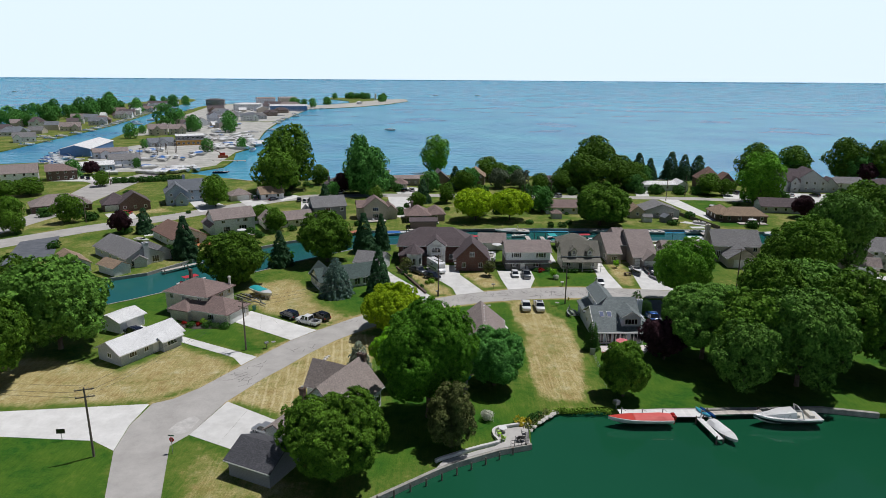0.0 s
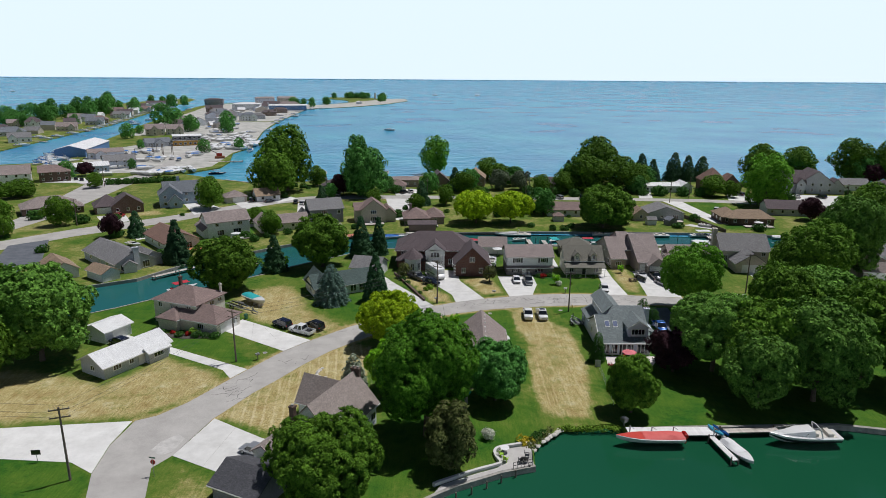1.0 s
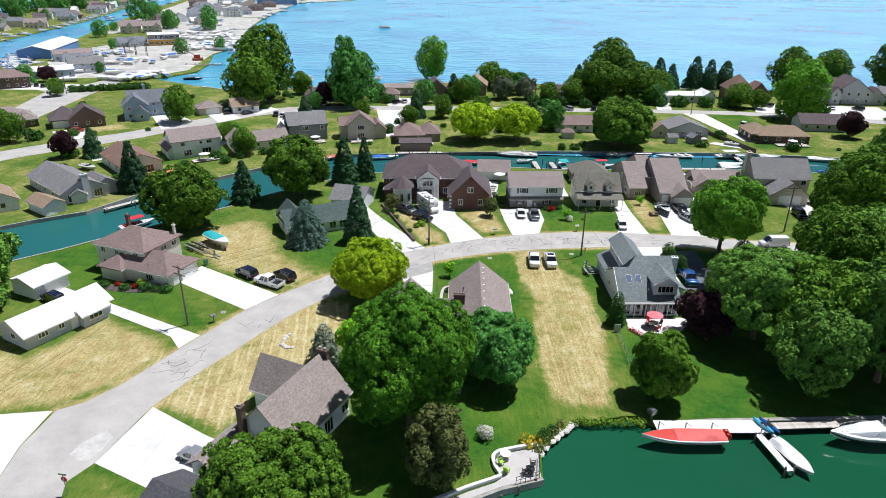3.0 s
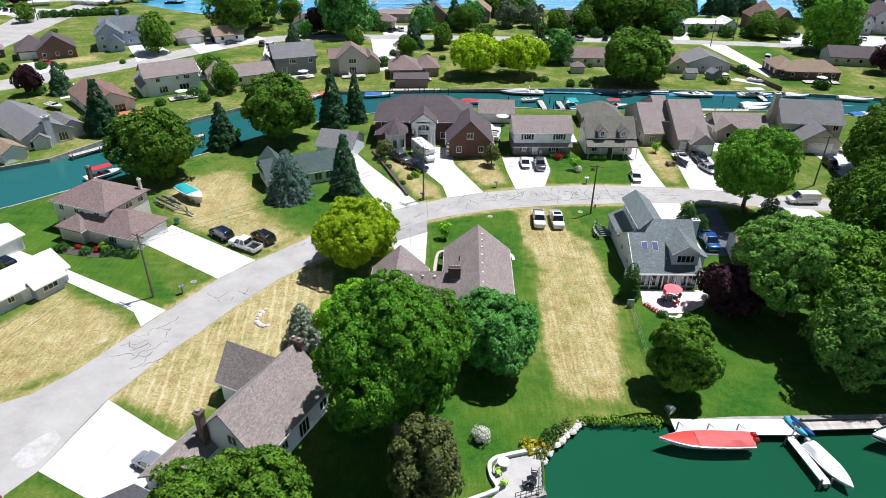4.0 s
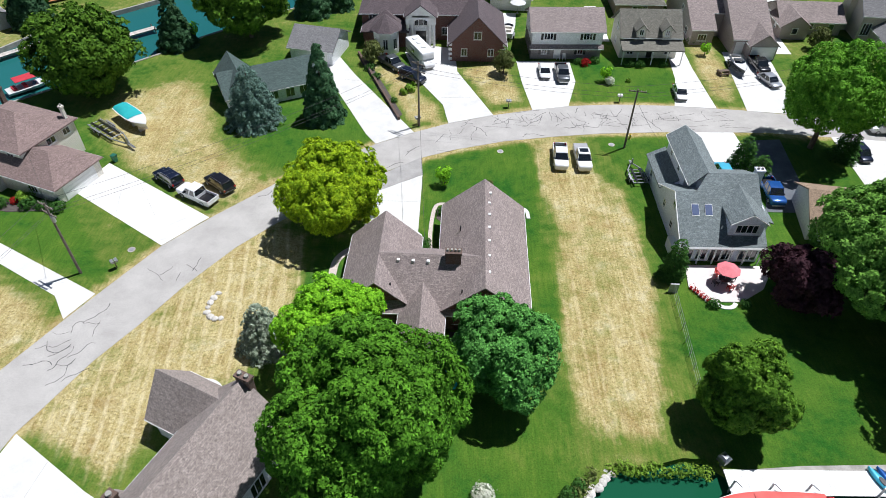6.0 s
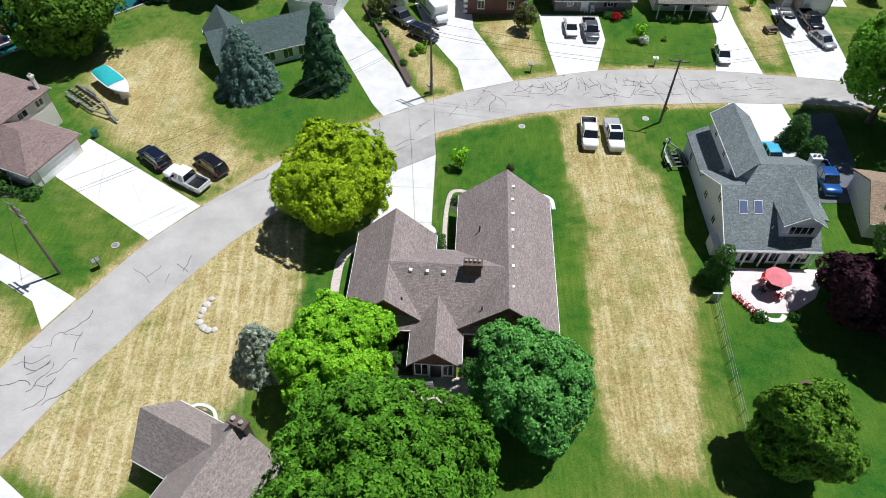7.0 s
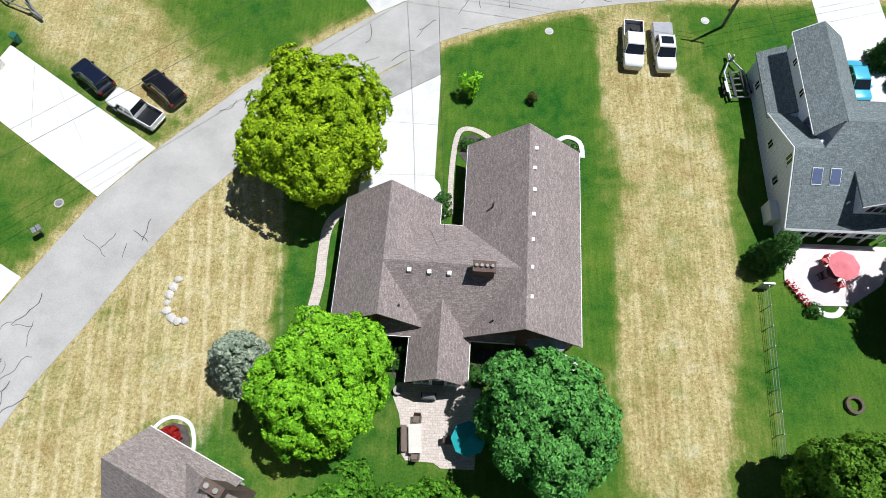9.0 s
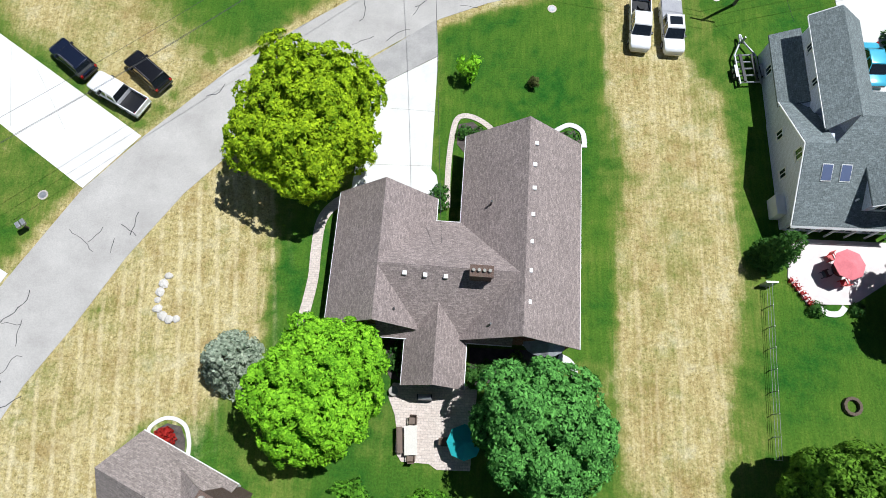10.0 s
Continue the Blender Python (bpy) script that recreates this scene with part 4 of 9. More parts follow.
part("wall", wall_shape(35.8, 39.6, 2.4, 7.2, 5.5, 6.6, "y", GG, 3.0), GW, gray, "dormer wall")
part("roof", planes([
    [(30.3, 1.15, 2.75), (40.2, 1.15, 2.75), (40.2, 9.0, 7.46), (34.3, 9.0, 7.46), (32.7, 7.0, 6.26), (30.3, 7.0, 6.26)],
    [(30.3, 7.0, 6.26), (32.9, 7.0, 6.26), (32.9, 12.4, 3.32), (30.3, 12.4, 3.32)],
    [(34.3, 9.0, 7.46), (40.2, 9.0, 7.46), (40.2, 12.5, 5.52), (34.3, 12.5, 5.52)]]), ROOF["bluegrey"], gray)
part("roof", planes([
    [(32.3, 8.4, 5.95), (34.4, 9.1, 7.5), (34.4, 19.5, 7.5), (32.3, 19.5, 5.95)],
    [(34.4, 8.9, 7.5), (36.95, 8.9, 5.62), (36.95, 19.5, 5.62), (34.4, 19.5, 7.5)]]), ROOF["bluegrey"], gray, "upper wing roof")
part("roof", planes([[(30.45, 12.3, 2.72), (32.75, 12.3, 3.95), (32.75, 19.75, 3.95), (30.45, 19.75, 2.72)]]), ROOF["bluegrey"], gray, "low lean-to roof")
part("roof", planes([[(39.9, 5.2, 3.9), (42.3, 5.2, 3.0), (42.3, 12.3, 3.0), (39.9, 12.3, 3.9)]]), ROOF["bluegrey"], gray, "low side roof")
part("roof", roof_shape(35.8, 39.6, 2.4, 7.7, 5.5, 6.78, "y", GG, 0.3, 0.16), ROOF["bluegrey"], gray, "dormer roof")
for nm, sh, lb in (("fascia", [(30.22, 0.98, 2.58), (40.28, 0.98, 2.58), (40.28, 1.12, 2.76), (30.22, 1.12, 2.76)], "white eaves board"),):
    part(nm, planes([sh], 0.12), TRIM, gray, lb)
for ends in (((30.24, 1.1, 2.62), (30.24, 7.0, 6.15)), ((30.24, 7.0, 6.15), (30.24, 12.45, 3.2)), ((32.28, 8.6, 5.85), (32.28, 19.5, 5.85)), ((32.3, 19.56, 5.85), (34.4, 19.56, 7.42)), ((34.4, 19.56, 7.42), (36.95, 19.56, 5.55)), ((35.5, 2.06, 5.28), (37.7, 2.06, 6.7)), ((37.7, 2.06, 6.7), (39.9, 2.06, 5.28))):
    part("rake_board", Shape().tube(*ends, 0.07, 0.07, 4), TRIM, gray, "white rake board")
for side, x, u, z, w, h in (("W", 30.7, 9.9, 1.5, 0.9, 1.1), ("W", 30.7, 6.3, 1.2, 0.9, 1.1), ("W", 30.7, 6.9, 3.9, 1.0, 1.2), ("W", 32.7, 17.0, 4.4, 0.8, 1.1), ("W", 32.7, 13.6, 4.4, 0.8, 1.1), ("W", 30.75, 16.8, 1.0, 0.9, 1.1)):
    window_on(gray, pose(x, u, z, 0, 0, -90), w, h)
window_on(gray, pose(37.7, 2.4, 3.85), 2.6, 1.25, bars=3)
for u, w in ((31.6, 1.3), (33.2, 1.3), (36.2, 1.3), (38.6, 2.2)):
    window_on(gray, pose(u, 1.7, 0.3), w, 2.0, bars=1 if w < 2 else 2)
window_on(gray, pose(39.9, 4.4, 0.9, 0, 0, 90), 1.0, 1.2)
window_on(gray, pose(34.6, 19.0, 3.3, 0, 0, 180), 1.2, 1.3)
door_on(gray, pose(34.8, 1.7, 0.1), 1.2, 2.1, BLACK, "panelled glass door")
for k in range(6):
    px = 31.0 + k * 1.78
    part("porch_post", Shape().box(px - 0.07, px + 0.07, 1.18, 1.32, 0, 2.6), TRIM, gray, "white square post")
for sx in (32.35, 33.9):
    zs = lambda yy: 2.75 + 0.6 * (yy - 1.15)
    part("skylight", planes([[(sx - 0.44, 4.34, zs(4.3) + 0.1), (sx + 0.44, 4.34, zs(4.3) + 0.1), (sx + 0.44, 5.56, zs(5.6) + 0.1), (sx - 0.44, 5.56, zs(5.6) + 0.1)]], 0.14), TRIM, gray, "pale skylight frame")
    part("skylight_sky_tint_glass", planes([[(sx - 0.4, 4.4, zs(4.4) + 0.13), (sx + 0.4, 4.4, zs(4.4) + 0.13), (sx + 0.4, 5.5, zs(5.5) + 0.13), (sx - 0.4, 5.5, zs(5.5) + 0.13)]], 0.1), SKY_TINT_GLASS, gray, "skylight glass, sky reflection painted as blue-grey")
part("side_cabinet", Shape().box(29.9, 30.68, 2.6, 4.4, 0, 1.5), TRIM, gray, "white cabinet against the wall", bevel=0.03)
part("vent_pipe", Shape().tube((35.2, 3.1, 3.5), (35.2, 3.1, 4.3), 0.08), TRIM, gray, "white vent pipe")
chimney_on(gray, 42.4, 12.6, 0, 5.6, 1.0, 0.8, SIDING["palegrey"], 2)

# brick house with a long shingle roof, turned along the street
corner = house("white and brick house with a steep taupe shingle roof", -15.75, -26.4, -25, [
    (-3.7, 4.1, -6.3, 5.0, 3.7, 7.8, "y", GG),
    (-7.4, 0.0, 1.0, 5.8, 3.4, 6.6, "x", GG),
    (-5.0, -1.6, -12.0, -5.6, 2.7, 3.8, "y", GG)],
    SIDING["white"], ROOF["ash"], windows=[(0, "E", -3, 1.0, 1.6, 1.3), (0, "E", 0.5, 0.3, 1.8, 2.1), (0, "E", 4, 1.0, 1.4, 1.3), (1, "W", 4.7, 0.9, 1.4, 1.2), (0, "S", 1, 3.8, 1.2, 1.3)],
    chimneys=[(-2.3, -6.7, 0, 7.2, 0.7, 0.7, BRICK_BROWN, 1), (0.4, 5.4, 0, 8.3, 1.4, 0.6, BRICK_BROWN, 2)])
# garage of the same lot
house("dark grey shingled garage beside a concrete drive", -24.0, -41.0, -25, [(-3.4, 3.4, -3.2, 3.2, 2.6, 4.2, "x", GG)], SIDING["darkgrey"], ROOF["dark"], category="garage", name="garage", windows=[(0, "W", 0, 1, 1.2, 1)])
# white ranch
house("long white single-storey house with a white roof", -57.9, -2.2, 60.5, [(-6.9, 6.5, -3.2, 3.4, 2.5, 4.2, "x", GG), (1.2, 5.2, -4.4, -3.0, 2.45, 2.9, "x", GG)], SIDING["grey"], ROOF["white"], over=0.5,
      windows=[(0, "S", -4.4, 1.0, 1.6, 1.1), (0, "S", -1.6, 1.0, 1.0, 1.0), (0, "W", 0, 1.0, 1.2, 1.0), (1, "S", 3.2, 0.9, 2.2, 1.1)], doors=[(0, "S", 0.4, 0.95, 2.05)], door_mat=TRIM)
house("small white garage with a grey door", -67.5, 9.5, -25, [(-3, 3, -3, 3, 2.6, 3.6, "y", GG)], SIDING["white"], ROOF["white"], category="garage", name="garage", garages=[(0, "E", 0, 2.6)])
# two-storey hip-roofed house with a garage wing
house("tan two-storey house with brown hip roofs and garage", -52.6, 18.6, -21, [
    (-8.4, 3.0, -3.6, 5.2, 5.2, 7.4, "x", HH),
    (-3.0, 9.6, -5.6, 1.7, 2.8, 4.9, "x", HH),
    (-4.6, 0.2, -6.6, -2.0, 2.7, 4.1, "y", HG)],
    SIDING["cream"], ROOF["brown"], windows=[(0, "S", -6.6, 3.5, 1.1, 1.1), (0, "S", -3.4, 3.5, 1.0, 1.0), (0, "S", 1.0, 3.7, 1.2, 0.9), (0, "E", 1.0, 3.6, 1.5, 1.0), (0, "W", 0, 3.5, 1.2, 1.1), (0, "S", -6.4, 0.9, 1.5, 1.2), (1, "S", 5.5, 0.9, 1.6, 1.2), (0, "E", 3.6, 3.6, 1.2, 1.0)],
    garages=[(1, "E", -2.0, 5.0)], chimneys=[(-8.2, 4.4, 0, 7.8, 0.6, 0.6, BRICK_BROWN, 1), (2.6, 4.6, 4, 7.3, 0.4, 0.4, SIDING["cream"], 1)])
# green-roofed low house and garage
house("low white house with a dark green shingle roof", -24.9, 39.6, 27, [(-7.6, 7.6, -3.6, 3.9, 2.6, 4.9, "x", GG), (-7.4, -2.6, -2.2, 5.6, 2.7, 5.3, "y", GG)], SIDING["white"], ROOF["green"],
      windows=[(0, "S", -0.6, 0.7, 1.5, 1.5), (0, "S", 2.0, 0.5, 1.5, 1.8), (0, "S", 4.2, 0.5, 1.5, 1.8), (0, "S", 6.3, 0.5, 1.5, 1.8), (0, "W", 0, 0.8, 1.2, 1.3), (1, "S", -5.0, 0.8, 1.4, 1.2)])
house("white garage with a grey shingle roof", -19.4, 53.0, -13, [(-3.8, 3.8, -3.6, 4.4, 2.8, 4.9, "x", GG)], SIDING["white"], ROOF["grey"], category="garage", name="garage", garages=[(0, "S", 0.4, 4.9)])
# brick mansion
mans = house("large dark red brick house with plum roofs, white portico", 0, 0, 0, [
    (-12.4, 9.0, 59.5, 71.5, 5.2, 9.0, "x", HH),
    (3.6, 12.9, 51.2, 64.5, 3.4, 8.0, "y", (False, True)),
    (-4.2, 0.8, 57.8, 62, 5.6, 7.6, "y", GG, -0.05, SIDING["white"]),
    (-11.8, -4.2, 56.4, 62, 3.2, 5.6, "y", HH)],
    BRICK_RED, ROOF["plum"], over=0.5,
    windows=[(1, "S", 6.0, 1.0, 1.1, 1.4), (1, "S", 10.6, 1.0, 1.1, 1.4), (1, "S", 8.25, 4.0, 1.4, 1.4), (0, "S", -10.5, 3.4, 1.3, 1.3), (2, "S", -1.7, 3.4, 2.4, 1.5), (0, "S", 2.6, 1, 1.2, 1.5)], doors=[(2, "S", -1.7, 1.8, 2.4)])
octo = [(-7.7 + 2.3 * math.cos(math.tau * (k + 0.5) / 8), 55.0 + 2.3 * math.sin(math.tau * (k + 0.5) / 8)) for k in range(8)]
part("wall", Shape().slab(octo, -0.05, 4.4), TRIM, mans, "white turret bay")
octo2 = [(-7.7 + 3.0 * math.cos(math.tau * (k + 0.5) / 8), 55.0 + 3.0 * math.sin(math.tau * (k + 0.5) / 8)) for k in range(8)]
part("roof", Shape().add([(x, y, 4.3) for x, y in octo2] + [(-7.7, 55.0, 6.7)], [(k, (k + 1) % 8, 8) for k in range(8)] + [tuple(range(8))[::-1]]), ROOF["plum"], mans)
for dx in (-1.6, 0, 1.6):
    window_on(mans, pose(-7.7 + dx, 52.9 + abs(dx) * 0.33, 1.0, 0, 0, dx * 28), 0.9, 2.0)
for px in (-4.0, -3.2, -0.1, 0.7):
    part("column", Shape().tube((px, 56.4, 0), (px, 56.4, 5.3), 0.24, 0.2, 12), TRIM, mans, "white round column")
arch = Shape()
for k in range(12):
    a0, a1 = math.pi * k / 12, math.pi * (k + 1) / 12
    q = [(-1.65 + 1.5 * math.cos(t), 4.3 + 0.95 * math.sin(t)) for t in (a0, a1)]
    arch.add([(q[0][0], 56.1, q[0][1]), (q[1][0], 56.1, q[1][1]), (q[1][0], 56.1, 5.9), (q[0][0], 56.1, 5.9), (q[0][0], 56.7, q[0][1]), (q[1][0], 56.7, q[1][1]), (q[1][0], 56.7, 5.9), (q[0][0], 56.7, 5.9)],
             [(0, 1, 2, 3), (7, 6, 5, 4), (0, 4, 5, 1), (3, 2, 6, 7)])
arch.add([(-4.3, 56.1, 5.6), (1.0, 56.1, 5.6), (-1.65, 56.1, 7.6), (-4.3, 56.7, 5.6), (1.0, 56.7, 5.6), (-1.65, 56.7, 7.6)], [(0, 1, 2), (5, 4, 3), (0, 3, 4, 1), (1, 4, 5, 2), (2, 5, 3, 0)])
arch.box(-4.3, -3.15, 56.1, 56.7, 4.3, 5.62).box(-0.15, 1.0, 56.1, 56.7, 4.3, 5.62)
part("portico", arch, TRIM, mans, "white arched portico gable")
part("roof", roof_shape(-4.3, 1.0, 56.2, 60, 5.75, 7.75, "y", GG, 0.25), ROOF["plum"], mans)
for cx2 in (3.6, 12.9):
    for k in range(4):
        part("quoin", Shape().box(cx2 - 0.3, cx2 + 0.3, 51.12, 51.5, 0.3 + k * 0.85, 0.75 + k * 0.85), TRIM, mans, "white corner stones")
# row along the canal
house("small white garage by the canal", 15.6, 76.8, -3, [(-4.0, 4.0, -3.4, 3.6, 2.6, 4.6, "x", GG)], SIDING["white"], ROOF["taupe"], category="garage", name="garage", garages=[(0, "S", 0, 4)])
duplex = house("white over grey brick two-storey house with shutters", 23.6, 57.0, 1.5, [(-6.0, 6.2, -4.2, 4.4, 5.2, 7.4, "x", GG), (-5.9, 6.1, -4.35, -4.15, 2.5, 2.6, "x", GG, -0.05, BRICK_GREY, "open")], SIDING["white"], ROOF["taupe"],
      windows=[(0, "S", -3.2, 3.5, 1.6, 1.3), (0, "S", 3.6, 3.5, 1.6, 1.3), (0, "S", 2.6, 0.9, 1.0, 1.3), (0, "S", -3.7, 0.9, 1.0, 1.3), (0, "W", 0, 3.5, 1, 1.2)], doors=[(0, "S", -1.4, 1.0, 2.1)], shutters=BLACK, door_mat=TRIM)
part("brick_storey", Shape().box(-6.015, 6.215, -4.215, 4.0, -0.05, 2.5), BRICK_GREY, duplex, "grey-brown brick ground storey")
cape = house("white cape house with olive roof, dormers and a porch", 38.6, 56.6, 0.5, [(-5.2, 4.8, -3.0, 4.6, 4.2, 7.2, "x", GG),
    (-2.9, -1.5, -3.4, 0, 5.6, 6.3, "y", GG, 3.6), (1.6, 3.0, -3.4, 0, 5.6, 6.3, "y", GG, 3.6)], SIDING["cream"], ROOF["olive"],
      windows=[(1, "S", -2.2, 4.3, 0.8, 1.1), (2, "S", 2.3, 4.3, 0.8, 1.1), (0, "S", -3.4, 0.7, 1.2, 1.5), (0, "S", 3.2, 0.7, 1.2, 1.5), (0, "W", 1, 0.9, 1.1, 1.3), (0, "W", 1, 3.6, 1.1, 1.3)], doors=[(0, "S", 0, 1.0, 2.1)])
part("porch_roof", Shape().add([(-5.6, -5.9, 2.75), (5.2, -5.9, 2.75), (5.2, -2.9, 3.6), (-5.6, -2.9, 3.6), (-5.6, -5.9, 2.55), (5.2, -5.9, 2.55), (5.2, -2.9, 3.4), (-5.6, -2.9, 3.4)],
     [(0, 1, 2, 3), (7, 6, 5, 4), (0, 4, 5, 1), (1, 5, 6, 2), (2, 6, 7, 3), (3, 7, 4, 0)]), ROOF["olive"], cape)
for k in range(5):
    part("porch_post", Shape().box(-5.3 + k * 2.55, -5.15 + k * 2.55, -5.7, -5.55, 0, 2.6), TRIM, cape, "white post")
house("tan boathouse with an olive roof beside the canal", 40.6, 75.5, 0, [(-4.6, 4.6, -4, 4, 2.7, 5.0, "x", HH)], SIDING["brown"], ROOF["olive"], category="boathouse", name="boathouse", windows=[(0, "S", 0, 0.6, 3.0, 1.4)])
house("taupe two-storey house with twin long sloping roofs and garage", 0, 0, 0, [(53.8, 60.4, 55.6, 77.0, 3.0, 8.4, "x", GG), (47.4, 51.4, 59.2, 77.0, 3.0, 7.0, "x", GG), (51.2, 53.9, 63.0, 77.5, 4.6, 8.0, "x", GG), (56.2, 60.9, 53.6, 60.0, 2.7, 4.6, "y", GG)],
      SIDING["taupe"], ROOF["taupe"], over=0.3, windows=[(1, "S", 49.4, 0.8, 1.6, 1.3), (1, "W", 62.5, 0.8, 1.4, 1.3), (1, "W", 67.0, 3.4, 1.0, 1.0)], garages=[(3, "S", 58.5, 4.0), (0, "S", 55.0, 1.2)])
house("low taupe house with a grey roof by the canal", 71.0, 68.0, -2, [(-5.4, 6.0, -3.6, 4.4, 2.7, 4.7, "x", GG), (-6.0, -1.0, -6.0, 0, 2.7, 4.4, "y", GG)], SIDING["taupe"], ROOF["taupe"], auto="SW")
house("tall tan house with a grey barn roof and a lower garage", 85.2, 64.0, -6, [(-6.0, 7.0, -2.4, 7.5, 5.0, 8.6, "x", GG), (-3.6, 4.6, -8.6, -2.0, 2.8, 5.6, "y", GG)], SIDING["tan"], ROOF["grey"], windows=[(0, "S", -4.8, 1.0, 1.6, 2.4), (0, "S", 5.6, 3.2, 1.2, 1.3)],
      garages=[(1, "S", 0.5, 4.9)], chimneys=[(-6.6, 3.0, 0, 9.8, 1.1, 1.6, SIDING["tan"], 1)])
house("tan two-storey house with an arched window", 114.5, 57.5, -12, [(-5, 5, -5, 5, 5.0, 7.6, "y", GG), (-1, 6, -8, -4, 2.8, 4.6, "x", GG)], SIDING["tan"], ROOF["taupe"], windows=[(0, "S", -2.5, 3.3, 1.6, 1.6)], garages=[(1, "S", 2.5, 4.6)])
house("white two-storey house with grey shingle roof", 127.5, 60.5, -12, [(-6, 6, -5, 5, 5.0, 7.8, "x", GG), (-2, 5, -8, -4, 4.8, 7.0, "y", GG)], SIDING["white"], ROOF["grey"], auto="SW")
house("tan-roofed garage beside a dark drive", 52.5, 9.0, -10, [(-4.5, 4.5, -4, 4, 2.7, 4.7, "x", GG)], SIDING["cream"], ROOF["tan"], category="garage", name="garage", auto="S")

# far bank of the canal
house("grey house with a broad grey roof and stone chimney", -91.3, 62.6, -41.5, [(-10.8, 10.8, -5.0, 5.0, 2.8, 5.4, "x", GG), (2.0, 10.0, 3.0, 8.0, 2.7, 4.2, "x", GG)], SIDING["grey"], ROOF["grey"], windows=[(0, "S", -6, 0.9, 1.4, 1.2), (0, "S", 0, 0.9, 1.4, 1.2), (0, "S", 5, 0.9, 1.4, 1.2), (0, "E", -2.6, 0.3, 2.6, 1.9), (0, "E", 3.0, 0.3, 2.0, 1.9)], chimneys=[(10.9, 0.4, 0, 6.4, 1.1, 1.5, SIDING["grey"], 1)])
house("small white shed with a tan roof by the canal", -88.2, 48.2, -35, [(-3.8, 3.8, -2.3, 2.3, 2.4, 3.6, "x", GG)], SIDING["white"], ROOF["tan"], category="shed", name="shed")
house("small grey boathouse on the canal edge", -84.2, 54.4, 30, [(-1.6, 1.6, -1.8, 1.8, 2.2, 3.3, "y", GG)], SIDING["palegrey"], ROOF["grey"], category="shed", name="shed")
house("low house with a tan shingle roof", -101.4, 51.2, -47, [(-6, 6, -3.2, 3.2, 2.6, 4.6, "x", GG)], SIDING["white"], ROOF["tan"], auto="SE")
house("low brown-roofed house with an orange deck", -84.6, 83.4, -48, [(-9.0, 9.0, -5.2, 5.2, 2.8, 5.4, "x", GG)], SIDING["white"], ROOF["redbrown"], windows=[(0, "E", 1.5, 0.2, 2.6, 2.0), (0, "S", 4, 0.9, 1.6, 1.2), (0, "S", -2, 0.9, 1.4, 1.2), (0, "E", -3, 0.9, 1.0, 1.0)])
house("white two-storey house with a taupe roof", -72.0, 97.6, 33, [(-7.0, 6.6, -4.0, 5.0, 5.2, 7.8, "x", GG), (-8.2, -1.0, -3.2, 7.6, 2.8, 5.4, "y", GG)], SIDING["white"], ROOF["taupe"], windows=[(0, "S", -4, 3.6, 1.2, 1.1), (0, "S", 1, 3.6, 0.8, 1.0), (0, "S", 3.4, 3.6, 1.6, 1.1), (0, "S", -3, 0.6, 2.2, 1.8), (0, "S", 2.4, 0.6, 2.6, 1.8), (0, "E", 0, 3.5, 1, 1.2)])
house("long low cream house with taupe roof", -55.4, 106.0, 28, [(-6.6, 8.6, -3.4, 4.8, 2.7, 4.9, "x", GG), (-8.4, -2.4, -4.6, 6.6, 2.7, 5.0, "y", GG)], SIDING["cream"], ROOF["taupe"], auto="S")
house("dark grey two-storey house with white windows", -42.6, 118.0, 22, [(-6.2, 5.8, -4.4, 5.6, 5.4, 8.4, "x", GG), (-9.4, -5.6, -3, 4, 2.8, 5.0, "y", GG)], SIDING["darkgrey"], ROOF["grey"], windows=[(0, "S", -1, 3.4, 2.0, 1.4), (0, "S", 4.2, 3.4, 1.2, 1.3), (0, "S", -3.5, 0.6, 1.6, 1.9)])
house("tan two-storey house with a hipped brown roof", -24.6, 119.4, 12, [(-5.0, 3.6, -4.6, 6.0, 5.2, 8.6, "y", GH), (2.6, 7.4, -3.4, 5.0, 3.2, 5.4, "y", GG), (-7.2, -4.0, -2, 5, 4.6, 6.6, "x", GG)], SIDING["tan"], ROOF["brown"], windows=[(0, "S", -0.8, 3.4, 2.2, 1.4), (0, "S", -0.8, 0.5, 2.2, 1.9), (0, "W", 2, 3.4, 1.2, 1.2)])
house("low brick house with brown hip roofs", -6.4, 116.5, 6, [(-7.2, 1.8, -5.0, 6.0, 2.8, 5.4, "y", HH), (1.0, 7.2, -3.0, 6.4, 2.8, 5.0, "y", HH)], BRICK_TAN, ROOF["brown"], auto="S", chimneys=[(-4.6, 2, 3, 6.6, 0.9, 0.9, BRICK_TAN, 1)])
house("open boathouse with a flat dark roof over the canal", -6.6, 104.6, 3, [(-4.6, 4.6, -2.6, 3.4, 2.6, 3.2, "x", GG)], SIDING["brown"], ROOF["plum"], category="boathouse", name="boathouse")
house("low grey house with brown roof", 47.4, 132.0, -1, [(-6.4, 6.4, -3.6, 5.0, 2.7, 4.9, "x", GG)], SIDING["palegrey"], ROOF["brown"], auto="S")
house("little grey garden shed", 43.6, 121.0, 0, [(-1.9, 1.9, -1.7, 1.7, 2.1, 3.2, "x", HH)], SIDING["grey"], ROOF["brown"], category="shed", name="shed")
house("low tan house with a tan roof", 74.8, 124.5, 0, [(-2.8, 2.4, -3, 6, 2.6, 4.6, "y", GG)], SIDING["tan"], ROOF["tan"], auto="S")
house("grey cottage with a shallow grey roof and deck", 84.0, 126.0, -1, [(-6.8, 6.8, -4.0, 6.5, 2.8, 5.2, "y", GG)], SIDING["grey"], ROOF["grey"], windows=[(0, "S", -1.5, 1.0, 1.0, 1.0), (0, "S", 3.6, 0.2, 2.2, 2.0)])
